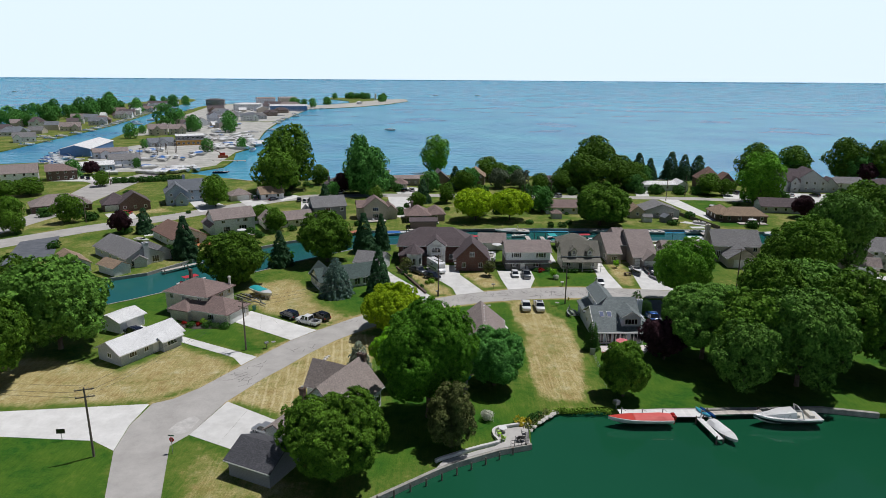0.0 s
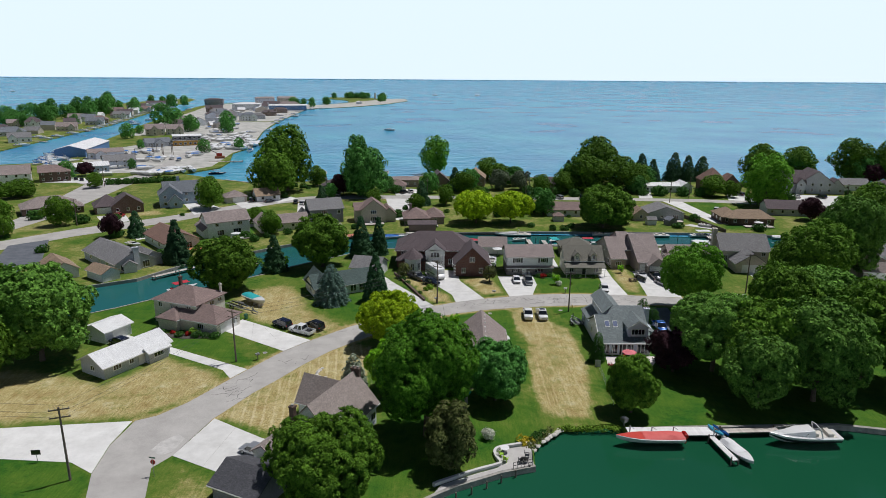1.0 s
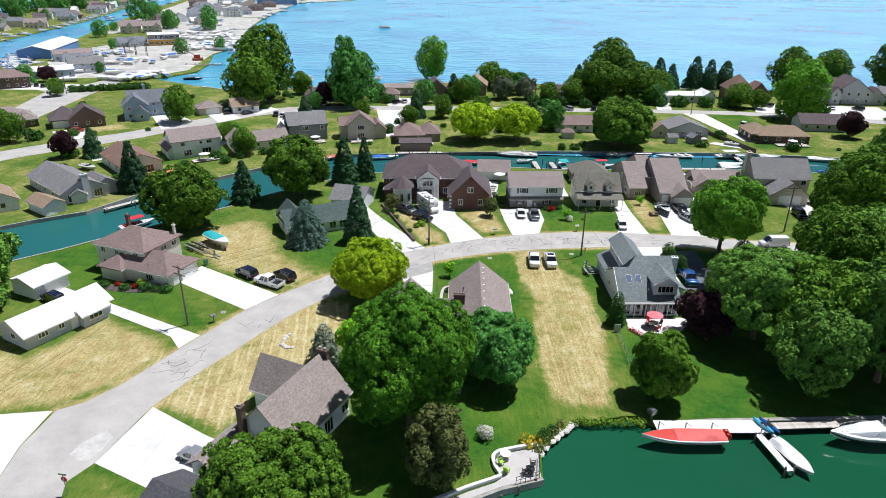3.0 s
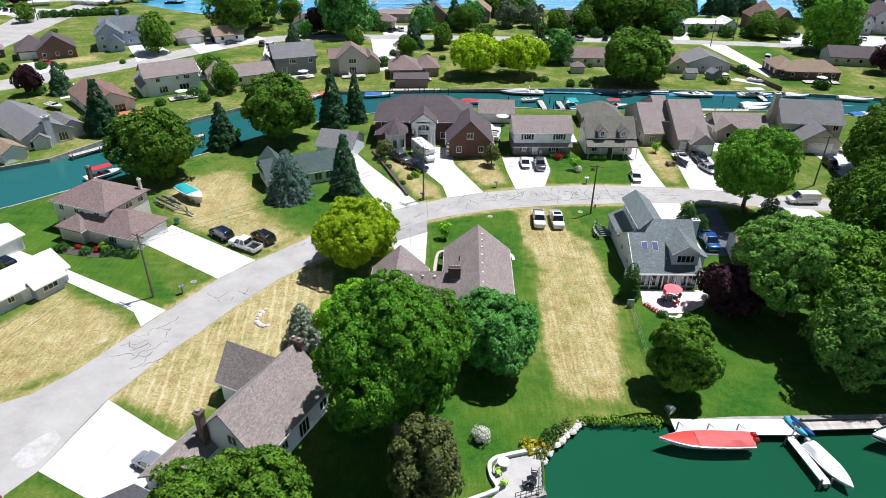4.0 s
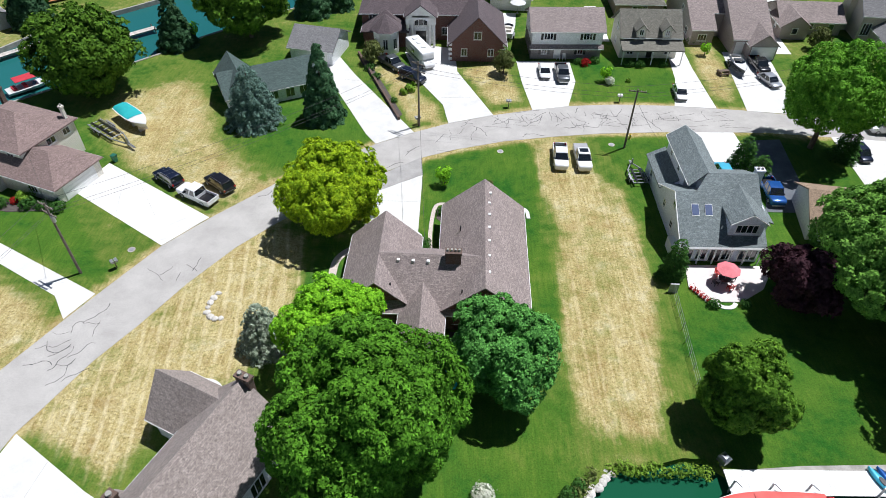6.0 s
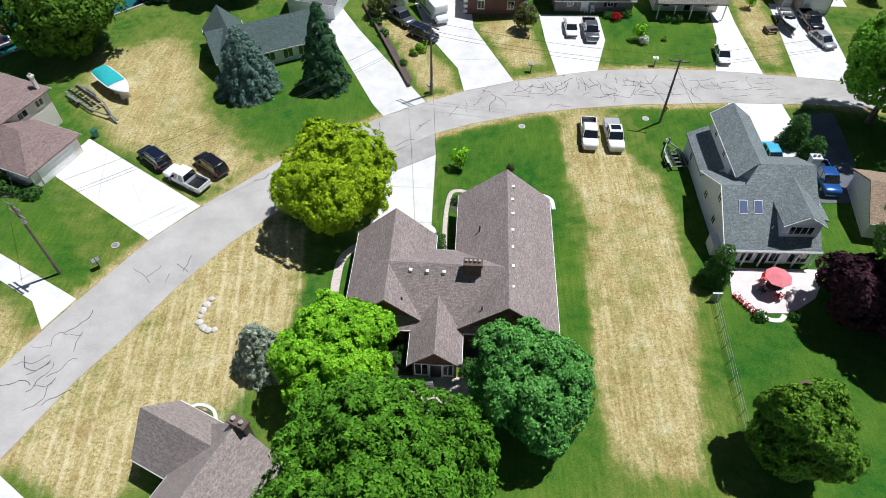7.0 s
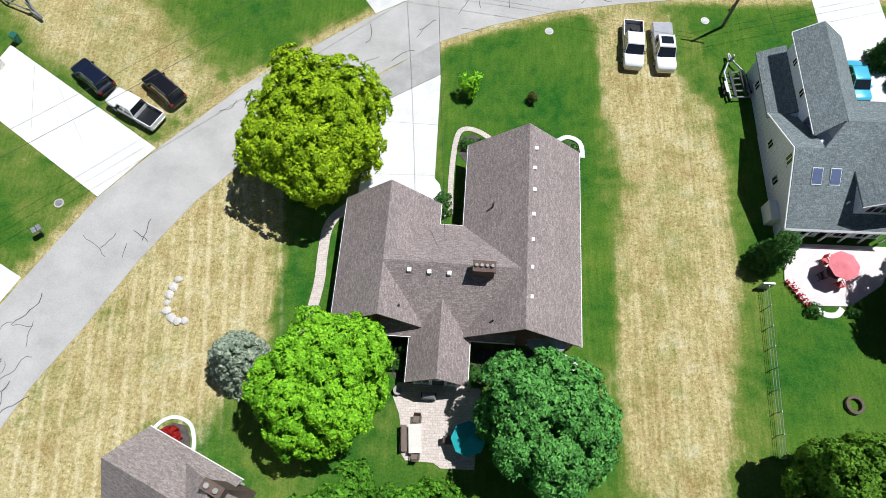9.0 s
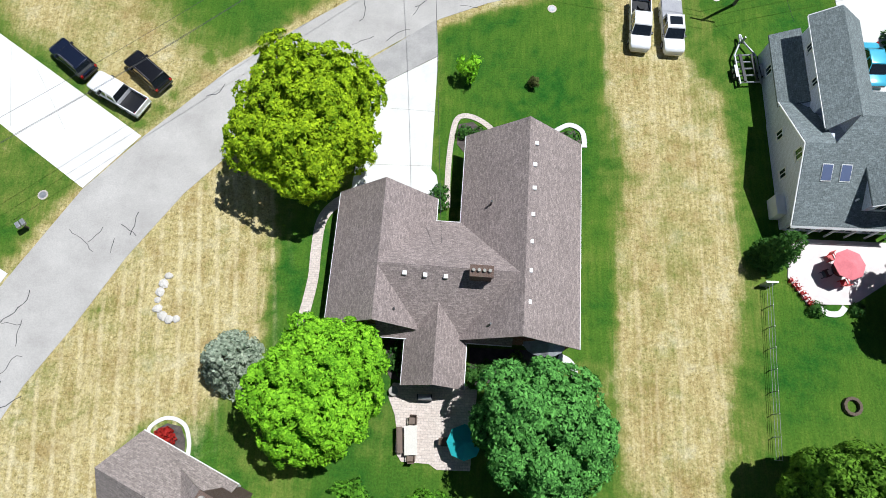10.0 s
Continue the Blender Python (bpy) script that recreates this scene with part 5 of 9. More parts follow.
house("small white garden shed with a grey roof", 76.4, 115.6, 0, [(-1.6, 1.6, -1.5, 1.5, 2.0, 2.9, "x", GG)], SIDING["palegrey"], ROOF["grey"], category="shed", name="shed")
house("small dark garden shed beside a lawn", 83.4, 115.2, 20, [(-1.7, 1.7, -1.5, 1.5, 2.0, 3.0, "y", GG)], SIDING["darkgrey"], ROOF["slate"], category="shed", name="shed")
house("long low brown brick house with tan roofs", 113.6, 118.6, -3, [(-8.6, 7.2, -4.2, 3.6, 2.8, 5.2, "x", HH), (-10.5, -3.5, -2.0, 9.0, 2.8, 5.0, "y", HH)], BRICK_BROWN, ROOF["tan"], auto="SW")
house("grey low house behind a purple tree", 136.0, 136.0, -8, [(-8, 7, -4, 5, 2.8, 5.4, "x", GG)], SIDING["grey"], ROOF["plum"], auto="S")

# lake side of the far street
house("low brown house with a broad hip roof", -150.4, 133.0, 36, [(-11, 8, -6, 6, 2.9, 6.0, "x", HH), (2, 9, -9, -2, 2.8, 5.2, "y", HH)], BRICK_BROWN, ROOF["taupe"], auto="S")
house("brown brick house with a tall plum gable roof", -124.6, 134.0, 32, [(-4.0, 7.0, -6.0, 7.0, 3.2, 7.2, "y", GH), (-9.5, 0.0, -3.0, 7.0, 3.0, 6.6, "x", HH)], BRICK_BROWN, ROOF["plum"], auto="S", garages=[(1, "S", -6.5, 4.6)])
house("blue-grey two-storey house with slate gables", -109.0, 147.0, 25, [(-6.0, 2.4, -5.5, 6.0, 5.2, 8.6, "y", GG), (-4, 9.5, 0.5, 9.0, 5.2, 9.0, "x", GG), (-2.6, 2.0, -7.8, -4.5, 3.0, 5.4, "y", GG)], SIDING["blue"], ROOF["slate"], auto="SE", chimneys=[(2, 7, 6, 10.6, 1.0, 1.0, SIDING["blue"], 1)])
house("low garage with a taupe roof", -87.4, 155.0, 30, [(-4, 4.4, -3.6, 4.0, 2.6, 4.6, "x", HH)], SIDING["tan"], ROOF["taupe"], category="garage", name="garage", garages=[(0, "S", 1, 4.6)])
house("white garage with a tan shingle roof", -75.2, 158.4, 28, [(-4.4, 5.4, -3.8, 4.4, 2.7, 5.2, "x", (False, False))], SIDING["white"], ROOF["tan"], category="garage", name="garage", auto="S")
house("low grey lakefront house", -50.0, 178.6, 8, [(-4.6, 4.8, -3.6, 6.0, 3.0, 5.2, "y", GG), (2, 9, -1, 5, 2.8, 4.6, "x", GG)], SIDING["grey"], ROOF["plum"], auto="S", chimneys=[(-2.4, 0, 3, 6.4, 0.8, 0.8, BRICK_GREY, 1)])
house("flat-roofed long lakefront house", -18.4, 199.0, 2, [(-7.0, 7.4, -5, 5, 3.4, 4.4, "x", HH)], SIDING["taupe"], ROOF["taupe"], auto="S")
house("low house with a brown hip roof", -20.0, 186.6, 2, [(-5.2, 3.4, -3.2, 3.4, 2.7, 4.8, "x", HH)], SIDING["tan"], ROOF["brown"], auto="S")
house("brown steep-gabled lakefront house", -1.6, 192.4, 6, [(-5.0, 5.8, -5, 6, 3.4, 8.0, "y", GG)], SIDING["brown"], ROOF["plum"], auto="S")
house("tan-roofed brown lakefront house", 17.0, 201.0, -6, [(-5.4, 4.6, -5, 6, 4.4, 8.0, "y", GG)], SIDING["brown"], ROOF["tan"], auto="S")
house("small grey house with a brown roof among trees", 50.4, 190.4, 0, [(-5.2, 5.2, -3, 4, 3.2, 5.8, "x", GG)], SIDING["grey"], ROOF["plum"], auto="S")
house("long low white house with a flat roof", 105.0, 187.4, 1, [(-10.5, 11.2, -4, 5, 3.0, 4.0, "x", HH), (6.5, 11.6, -5.5, 4, 3.2, 4.8, "y", GG)], SIDING["white"], ROOF["white"], auto="S")
house("large brown house with tall hip roofs", 130.4, 188.0, -3, [(-6.6, 3.4, -3.5, 9, 5.4, 10.6, "y", HH), (0, 9.4, -5.5, 6, 3.6, 8.6, "y", GH)], BRICK_BROWN, ROOF["redbrown"], auto="S")
house("large grey house with steep plum roofs and white gables", 173.0, 187.0, -10, [(-14, -3, -5.6, 6.5, 5.4, 10.2, "x", GG), (-5, 9.5, -4.6, 9, 5.2, 10.6, "y", GG), (7.5, 14.5, -4, 5.5, 3.4, 7.0, "y", GH), (-12.6, -8.8, -7.2, -4, 5.2, 7.4, "y", GG), (-7.2, -3.6, -7.2, -4, 5.2, 7.4, "y", GG)], SIDING["grey"], ROOF["plum"], auto="S", garages=[(3, "S", -10.7, 3.2)])
house("low white lakefront house with a grey roof", 196.6, 195.0, -10, [(-7, 8.5, -4, 5, 3.0, 5.4, "x", HG)], SIDING["white"], ROOF["grey"], auto="S")
house("low dark-roofed house by the lake", 214.0, 190.0, -14, [(-7, 8, -4, 5, 3.0, 5.4, "x", HH)], SIDING["grey"], ROOF["plum"], auto="S")
house("grey house with a dark roof at the water", -112.0, 37.0, 25, [(-9, 7, -4.6, 5.6, 3.0, 6.0, "x", GG)], SIDING["blue"], ROOF["slate"], auto="S")

# marina and houses of the point
house("long white warehouse with a blue end wall", -244.0, 328.0, 103, [(-29, 29, -9, 9, 5.0, 7.4, "x", GG)], SIDING["brightblue"], ROOF["white"], category="warehouse", name="warehouse")
house("low blue boat shed with a white roof", -192.5, 238.5, 32, [(-9, 9, -6, 6, 3.6, 5.2, "x", GG)], SIDING["blue"], ROOF["white"], category="boat shed", name="boat_shed", auto="S")
house("pale blue marina shop with grey roof", -184.0, 254.5, 34, [(-8, 8, -5, 7, 4.6, 7.4, "x", GG)], SIDING["palegrey"], ROOF["grey"], auto="SE")
house("two-storey orange and dark marina bar with a flat roof", -195.0, 384.0, 24, [(-10, 10, -9, 9, 7.2, 7.6, "x", HH, 4.0, SIDING["darkgrey"]), (-10.3, 10.3, -9.6, 9, 4.0, 4.3, "x", HH)], SIDING["orange"], ROOF["white"], auto="S", win=(2.0, 1.5), category="bar")
house("grey houses with taupe gables by the channel", -213.0, 372.0, 40, [(-9, 9, -6, 6, 3.0, 6.0, "x", GG), (-4, 3, -9, -4, 3.0, 5.6, "y", GG)], SIDING["grey"], ROOF["slate"], auto="S")
house("two-storey taupe house with a broad roof", -206.0, 197.5, 30, [(-9.5, 6.0, -5, 7, 5.2, 8.8, "x", GG)], SIDING["white"], ROOF["taupe"], auto="S")
house("red-brown brick house with hip roof", -193.4, 207.0, 30, [(-6.4, 7.0, -5, 6, 5.0, 7.8, "x", GH)], BRICK_BROWN, ROOF["brown"], auto="SE")
house("white house with a plum roof on the waterside", -222.0, 188.0, 30, [(-8, 8, -5, 6, 3.2, 6.4, "x", GG)], SIDING["white"], ROOF["plum"], auto="S")
rng = random.Random(11)
for label, x, y, rz, w, d, e, r, wl, rf in [
    ("taupe two-storey house on the point", -254, 464, 25, 20, 13, 5.6, 9.6, "tan", "taupe"), ("taupe gabled house on the point", -239, 470, 25, 18, 13, 5.4, 9.0, "tan", "taupe"),
    ("pale apartment row at the point", -338, 1145, 28, 34, 16, 10, 13, "palegrey", "taupe"), ("pale apartment block at the point", -302, 1170, 28, 34, 16, 10, 13, "tan", "taupe"), ("long white boat hall by the point", -304, 914, 8, 42, 22, 9, 11, "white", "white"),
    ("bright blue boat hall", -238, 905, 12, 56, 24, 7.5, 9, "brightblue", "white"), ("dark three-storey house at the point", -408, 1068, 10, 40, 20, 10, 12, "darkgrey", "plum"),
    ("grey house by the harbour", -250, 656, 20, 22, 13, 6, 9.5, "white", "grey"), ("white house by the harbour", -226, 655, 20, 22, 12, 7, 10, "white", "slate"), ("grey house near the docks", -300, 770, 20, 30, 14, 5.5, 9, "grey", "grey"), ("plum-roofed house near the docks", -330, 840, 20, 30, 16, 5.5, 9.5, "brown", "plum"),
    ("grey house at the marina", -275, 700, 20, 26, 14, 5, 8.6, "palegrey", "slate"), ("white house behind the docks", -250, 640, 22, 22, 13, 5, 8, "white", "grey"), ("grey cottages behind the docks", -290, 930, 16, 34, 16, 5.5, 9.0, "grey", "plum"),
    ("brown cottages at the docks", -230, 760, 18, 24, 14, 5, 8, "brown", "plum"), ("white cottages at the tip", -255, 985, 12, 44, 16, 6, 10, "white", "taupe"),
    ("white two-storey house with a plum gable", -402, 530, 30, 19, 14, 6.6, 11, "white", "plum"), ("low brown house on the spit", -430, 548, 30, 22, 13, 4, 7.4, "tan", "taupe"),
    ("grey low house with wide roof", -372, 448, 32, 30, 16, 3.6, 7.6, "grey", "slate"), ("grey house with plum roof at the channel", -395, 470, 32, 24, 14, 4, 8, "grey", "plum"),
    ("taupe low house among trees", -418, 640, 20, 26, 14, 4.2, 8, "tan", "taupe"), ("brown house on the channel", -440, 770, 15, 28, 16, 5, 9, "brown", "brown"), ("grey house on the channel", -470, 900, 12, 34, 16, 5, 9, "grey", "plum"),
    ("brown house far along the spit", -487, 1010, 10, 40, 18, 5, 9, "brown", "plum"), ("grey house far along the spit", -505, 1100, 10, 40, 18, 5, 9, "grey", "plum"), ("white house by the channel", -330, 395, 32, 20, 12, 4, 7.4, "white", "grey"), ("tan house by the channel", -352, 500, 24, 22, 13, 4.4, 8, "tan", "taupe"), ("grey house by the channel bend", -365, 575, 20, 22, 13, 4.4, 8, "grey", "slate"),
    ("brown low house by the channel", -378, 610, 18, 22, 13, 4, 7.6, "brown", "brown"), ("white house with a grey roof on the spit", -392, 690, 15, 24, 14, 5, 8.4, "white", "grey"), ("tan house with a plum roof on the spit", -412, 740, 15, 24, 14, 5, 8.4, "tan", "plum"), ("grey house with a brown roof on the spit", -425, 830, 14, 26, 15, 5, 8.6, "palegrey", "brown"),
    ("white house with a slate roof on the spit", -450, 930, 12, 28, 16, 5, 9, "white", "slate"), ("plum-roofed house by the boatyard", -255, 540, 24, 20, 12, 5, 8.2, "grey", "plum"), ("taupe house by the boatyard", -285, 590, 22, 22, 13, 5, 8.4, "tan", "taupe"), ("white cottage by the boatyard", -246, 590, 22, 18, 11, 4, 7, "white", "slate"),
    ("grey dock house on the point", -225, 690, 14, 22, 12, 4.5, 7.6, "grey", "grey"), ("brown dock house on the point", -232, 830, 10, 26, 14, 5, 8, "brown", "plum"), ("white dock house on the point", -290, 1010, 12, 34, 15, 6, 9.6, "palegrey", "plum"), ("low workshop in the boatyard", -215, 300, 34, 26, 12, 4, 6, "palegrey", "taupe"), ("white kiosk on the point", -160, 1160, 10, 12, 10, 4, 6, "white", "white")]:
    w, d = (w, d) if "hall" in label or "apartment" in label else (w * 0.78, d * 0.8)
    wing = rng.uniform(-0.3, 0.3) * w
    house(label, x, y, rz, [(-w / 2, w / 2, -d / 2, d / 2, e, r, "x", GG if rng.random() < 0.6 else HH)] + ([(wing - 3, wing + 3, -d / 2 - 3.5, 0.0, e * 0.9, r * 0.88, "y", GG)] if w < 30 else []), SIDING[wl], ROOF[rf], auto="S", win=(1.4, 1.4), category="building", name="house")
rng = random.Random(19)
for k in range(34):   # smaller cottages packed along the harbour and the channel
    if k < 20:
        f = k / 19
        x, y = -232 - 90 * f + rng.uniform(-26, 26), 540 + 470 * f + rng.uniform(-12, 12)
    else:
        f = (k - 20) / 13
        x, y = -366 - 100 * f + rng.uniform(-10, 10), 470 + 520 * f + rng.uniform(-12, 12)
    w, d, e = rng.uniform(10, 16), rng.uniform(8, 11), rng.choice((3.0, 5.2, 5.6))
    house(rng.choice(("white", "grey", "tan", "brown")) + " cottage packed along the harbour", x, y, rng.uniform(0, 40), [(-w / 2, w / 2, -d / 2, d / 2, e, e + 3, rng.choice("xy"), GG)], SIDING[rng.choice(("white", "white", "palegrey", "grey", "tan"))], ROOF[rng.choice(("grey", "slate", "taupe", "plum", "white"))], category="building", name="house")


# ---------------------------------------------------------------- trees
def tuft_leaves(rng, c, axis, rho, per, size, flat=0.55, ragged=0.4, point=0.6):
    """Leaves over the outer side of many small domed tufts, each facing away from its twig: arrays of corners."""
    n = len(c) * per
    ax = np.repeat(axis, per, 0)
    d = rng.normal(size=(n, 3))
    d /= np.linalg.norm(d, axis=1)[:, None]
    along = np.sum(d * ax, 1)
    d = d - ax * (along - np.abs(along) * 1.0)[:, None] * (along < -0.2)[:, None]   # turn the undersides outwards
    along = np.sum(d * ax, 1)
    rad = np.repeat(rho, per) * (rng.uniform(0.6, 1.05, n) + np.abs(rng.normal(0, 0.22, n)))
    p = np.repeat(c, per, 0) + (d - ax * (along * (1 - flat))[:, None]) * rad[:, None]
    nrm = d * 0.65 + ax * 0.35 + rng.normal(0, ragged, (n, 3)) + np.array([0, 0, 0.06])
    nrm /= np.linalg.norm(nrm, axis=1)[:, None]
    t = d - nrm * np.sum(d * nrm, 1)[:, None] + rng.normal(0, 0.35, (n, 3)) + np.array([0, 0, -0.25])
    t -= nrm * np.sum(t * nrm, 1)[:, None]
    t /= np.linalg.norm(t, axis=1)[:, None] + 1e-6
    b = np.cross(nrm, t)
    s = size * rng.uniform(0.65, 1.3, n)[:, None]
    return np.stack([p - t * s * 0.45 - b * s * 0.42, p - t * s * 0.45 + b * s * 0.42, p + t * s * point], 1)


def leaf_cloud(rng, lobes, count, size, squash=1.0, tuft=2.15):
    """Tufts of leaves over the outside of many overlapping clumps, with dark gaps between, and a sparse inside."""
    count, size = int(count * 0.88), size * 1.1
    c = np.array([l[:3] for l in lobes])
    r = np.array([l[3] for l in lobes])
    sq = np.array([1, 1, squash])
    tries = 9000
    pick = rng.choice(len(lobes), tries, p=r ** 2 / (r ** 2).sum())
    d = rng.normal(size=(tries, 3))
    d /= np.linalg.norm(d, axis=1)[:, None]
    p = c[pick] + d * (r[pick] * rng.uniform(0.74, 1.14, tries))[:, None] * sq
    free = np.ones(tries, bool)
    for k in range(len(lobes)):
        q = np.linalg.norm((p - c[k]) / sq, axis=1) / r[k]
        free &= (pick == k) | (q > 0.85)
    p, d = p[free], d[free]
    rho = size * tuft * rng.uniform(0.65, 1.3, len(p))
    kept, cells, step = [], {}, size * tuft * 1.5
    for i in range(len(p)):   # tufts keep a little apart
        key = tuple(np.floor(p[i] / step).astype(int))
        near = [j for ox in (-1, 0, 1) for oy in (-1, 0, 1) for oz in (-1, 0, 1) for j in cells.get((key[0] + ox, key[1] + oy, key[2] + oz), ())]
        if all(np.sum((p[i] - p[j]) ** 2) > (0.74 * (rho[i] + rho[j])) ** 2 for j in near):
            kept.append(i)
            cells.setdefault(key, []).append(i)
    p, d, rho = p[kept], d[kept], rho[kept]
    out = p - np.array([0, 0, c[:, 2].mean()])
    out /= np.linalg.norm(out, axis=1)[:, None] + 1e-6
    axis = d * 0.6 + out * 0.4 + np.array([0, 0, 0.2]) + rng.normal(0, 0.15, d.shape)
    axis /= np.linalg.norm(axis, axis=1)[:, None]
    outer = tuft_leaves(rng, p, axis, rho, max(5, int(count * 0.9 / len(p))), size)
    m = max(6, int(count * 0.1))
    pick = rng.choice(len(lobes), m, p=r ** 2 / (r ** 2).sum())
    d = rng.normal(size=(m, 3))
    d /= np.linalg.norm(d, axis=1)[:, None]
    inner = tuft_leaves(rng, c[pick] + d * (r[pick] * rng.uniform(0.45, 0.72, m))[:, None] * sq, d, np.full(m, 0.05), 1, size * 1.7)
    return np.concatenate([outer, inner])


def quads_mesh(name, quads, material):
    n, c = quads.shape[:2]
    me = bpy.data.meshes.new(name)
    me.vertices.add(c * n)
    me.vertices.foreach_set("co", quads.reshape(-1).astype(np.float32))
    me.loops.add(c * n)
    me.loops.foreach_set("vertex_index", np.arange(c * n, dtype=np.int32))
    me.polygons.add(n)
    me.polygons.foreach_set("loop_start", np.arange(0, c * n, c, dtype=np.int32))
    me.update(calc_edges=True)
    me.materials.append(material)
    return me


def limb(sh, pts, r0, r1, n=7):
    for k in range(len(pts) - 1):
        a = r0 + (r1 - r0) * k / (len(pts) - 1)
        b = r0 + (r1 - r0) * (k + 1) / (len(pts) - 1)
        sh.tube(pts[k], pts[k + 1], a, b, n)


def broadleaf(label, r, height, material, seed, leaf=0.38, count=9000, base=0.25, lobes_n=16, squash=0.85, name="tree", spread=0.55, lobe=0.45, category="tree"):
    """One tree at the origin: tapered trunk with limbs, crown of leaves in clumps."""
    rng = np.random.default_rng(seed)
    t = thing(name, label, category)
    r *= 0.9
    z0 = height * base
    cz, rz = (height + z0) / 2, (height - z0) / 2
    lobes = []
    lobe *= 0.82
    lobes_n = int(lobes_n * 1.05)
    sway = rng.uniform(0, math.tau, 3)
    for k in range(lobes_n):
        a = k * 2.4 + rng.uniform(-0.5, 0.5)
        v = 1 - 1.85 * (k + 0.5) / lobes_n
        h = math.sqrt(max(0.0, 1 - v * v)) ** 0.8
        lr = r * lobe * rng.uniform(0.5, 1.3)
        reach = (r - lr * 0.75) * rng.uniform(0.62, 1.1) * (1 + 0.1 * math.sin(2 * a + sway[0]) + 0.08 * math.sin(3 * a + sway[1]) + 0.06 * math.sin(5 * a + sway[2]))
        lobes.append((math.cos(a) * h * reach, math.sin(a) * h * reach, cz + v * (rz - lr * 0.6) * rng.uniform(0.88, 1.06), lr))
    big = list(lobes)
    for k in range(len(big)):   # lesser clumps out of the large ones
        b0 = big[int(rng.integers(len(big)))]
        d = rng.normal(size=3)
        d[2] = abs(d[2]) * 0.8 - 0.15
        d /= np.linalg.norm(d)
        q = np.array(b0[:3]) + d * b0[3] * rng.uniform(0.6, 0.95)
        lobes.append((q[0], q[1], q[2], b0[3] * rng.uniform(0.35, 0.6)))
    lobes.append((0, 0, cz, r * spread * 0.95))
    trunk = Shape()
    tr = 0.035 * height * 0.6 + 0.06
    limb(trunk, [(0, 0, -0.15), (0.05, 0.02, z0 * 0.6), (0.0, 0.1, z0 + 0.25 * rz), (0.1, 0.0, cz)], tr * 1.25, tr * 0.5)
    for k in range(6):
        l = lobes[int(rng.integers(lobes_n))]
        limb(trunk, [(0, 0.05, z0 * rng.uniform(0.7, 1.2)), (l[0] * 0.45, l[1] * 0.45, (z0 + l[2]) / 2 + 0.3), (l[0] * 0.9, l[1] * 0.9, l[2])], tr * 0.5, tr * 0.12, 5)
    part("trunk", trunk, BARK, t)
    share("crown", quads_mesh("crown", leaf_cloud(rng, lobes, count, leaf, squash), material), t)
    return t


def conifer(label, r, height, material, seed, count=5000, name="spruce_tree", needle=0.5, base=0.05, power=0.85):
    rng = np.random.default_rng(seed)
    t = thing(name, label, "tree")
    trunk = Shape()
    limb(trunk, [(0, 0, -0.1), (0, 0, height * 0.5), (0, 0, height * 0.97)], 0.03 * height * 0.55 + 0.05, 0.03)
    part("trunk", trunk, BARK, t)
    # whorls of drooping boughs, each a row of tufts that shrink towards the tip
    c, axis, rho = [], [], []
    step = max(0.42, height / 22)
    levels = int(height * (1 - base) / step)
    for i in range(levels):
        f = (i + 0.5) / levels
        ext = r * (1 - f) ** power + 0.1
        nb = max(4, int(math.tau * ext / (needle * 2.3)))
        turn = rng.uniform(0, math.tau)
        for k in range(nb):
            a = turn + math.tau * (k + rng.uniform(-0.3, 0.3)) / nb
            e = ext * rng.uniform(0.72, 1.16)
            z = height * (base + (1 - base) * f) + rng.uniform(-0.25, 0.25) * step
            m = max(1, int(e * 0.6 / (needle * 0.9)))
            for j in range(m):
                s = 1.0 - 0.6 * j / m
                c.append((math.cos(a) * e * s, math.sin(a) * e * s, z - 0.3 * e * s * s))
                axis.append((math.cos(a) * 0.75, math.sin(a) * 0.75, 0.65))
                rho.append(needle * rng.uniform(0.75, 1.2) * (0.85 + 0.3 * (1 - s)))
    c.append((0, 0, height * 0.985)), axis.append((0, 0, 1)), rho.append(needle * 0.6)
    axis = np.array(axis) / np.linalg.norm(axis, axis=1)[:, None]
    per = max(4, int(count / len(c)))
    share("crown", quads_mesh("crown", tuft_leaves(rng, np.array(c), axis, np.array(rho), per, needle * (0.62 if per > 14 else 0.95), 0.55, 0.3, 0.8), material), t)
    return t


def shrub(label, r, h, material, seed, leaf=0.16, count=700, name="shrub", category="shrub"):
    rng = np.random.default_rng(seed)
    t = thing(name, label, category)
    lobes = [(rng.uniform(-0.4, 0.4) * r, rng.uniform(-0.4, 0.4) * r, h * rng.uniform(0.35, 0.6), r * 0.62) for _ in range(5)]
    stem = Shape()
    limb(stem, [(0, 0, -0.05), (0, 0, h * 0.5)], 0.05, 0.02, 5)
    part("stem", stem, BARK, t)
    share("foliage", quads_mesh("foliage", leaf_cloud(rng, lobes, count, leaf, max(0.4, h / (1.8 * r))), material), t)
    return t


def put(ob, places, group=""):
    """Sets a thing at the first place and copies at the rest: (x, y, scale, turn)."""
    for k, (x, y, s, turn) in enumerate(places):
        sx, sz = s if isinstance(s, tuple) else (s, s)
        m = pose(x, y, 0, 0, 0, turn) @ Matrix.Diagonal((sx, sx, sz, 1))
        if k == 0:
            ob.matrix_world = m
        else:
            c = copy_thing(ob, Matrix())
            c.matrix_basis = m
        if group:
            (ob if k == 0 else c)["group"] = group
    return ob


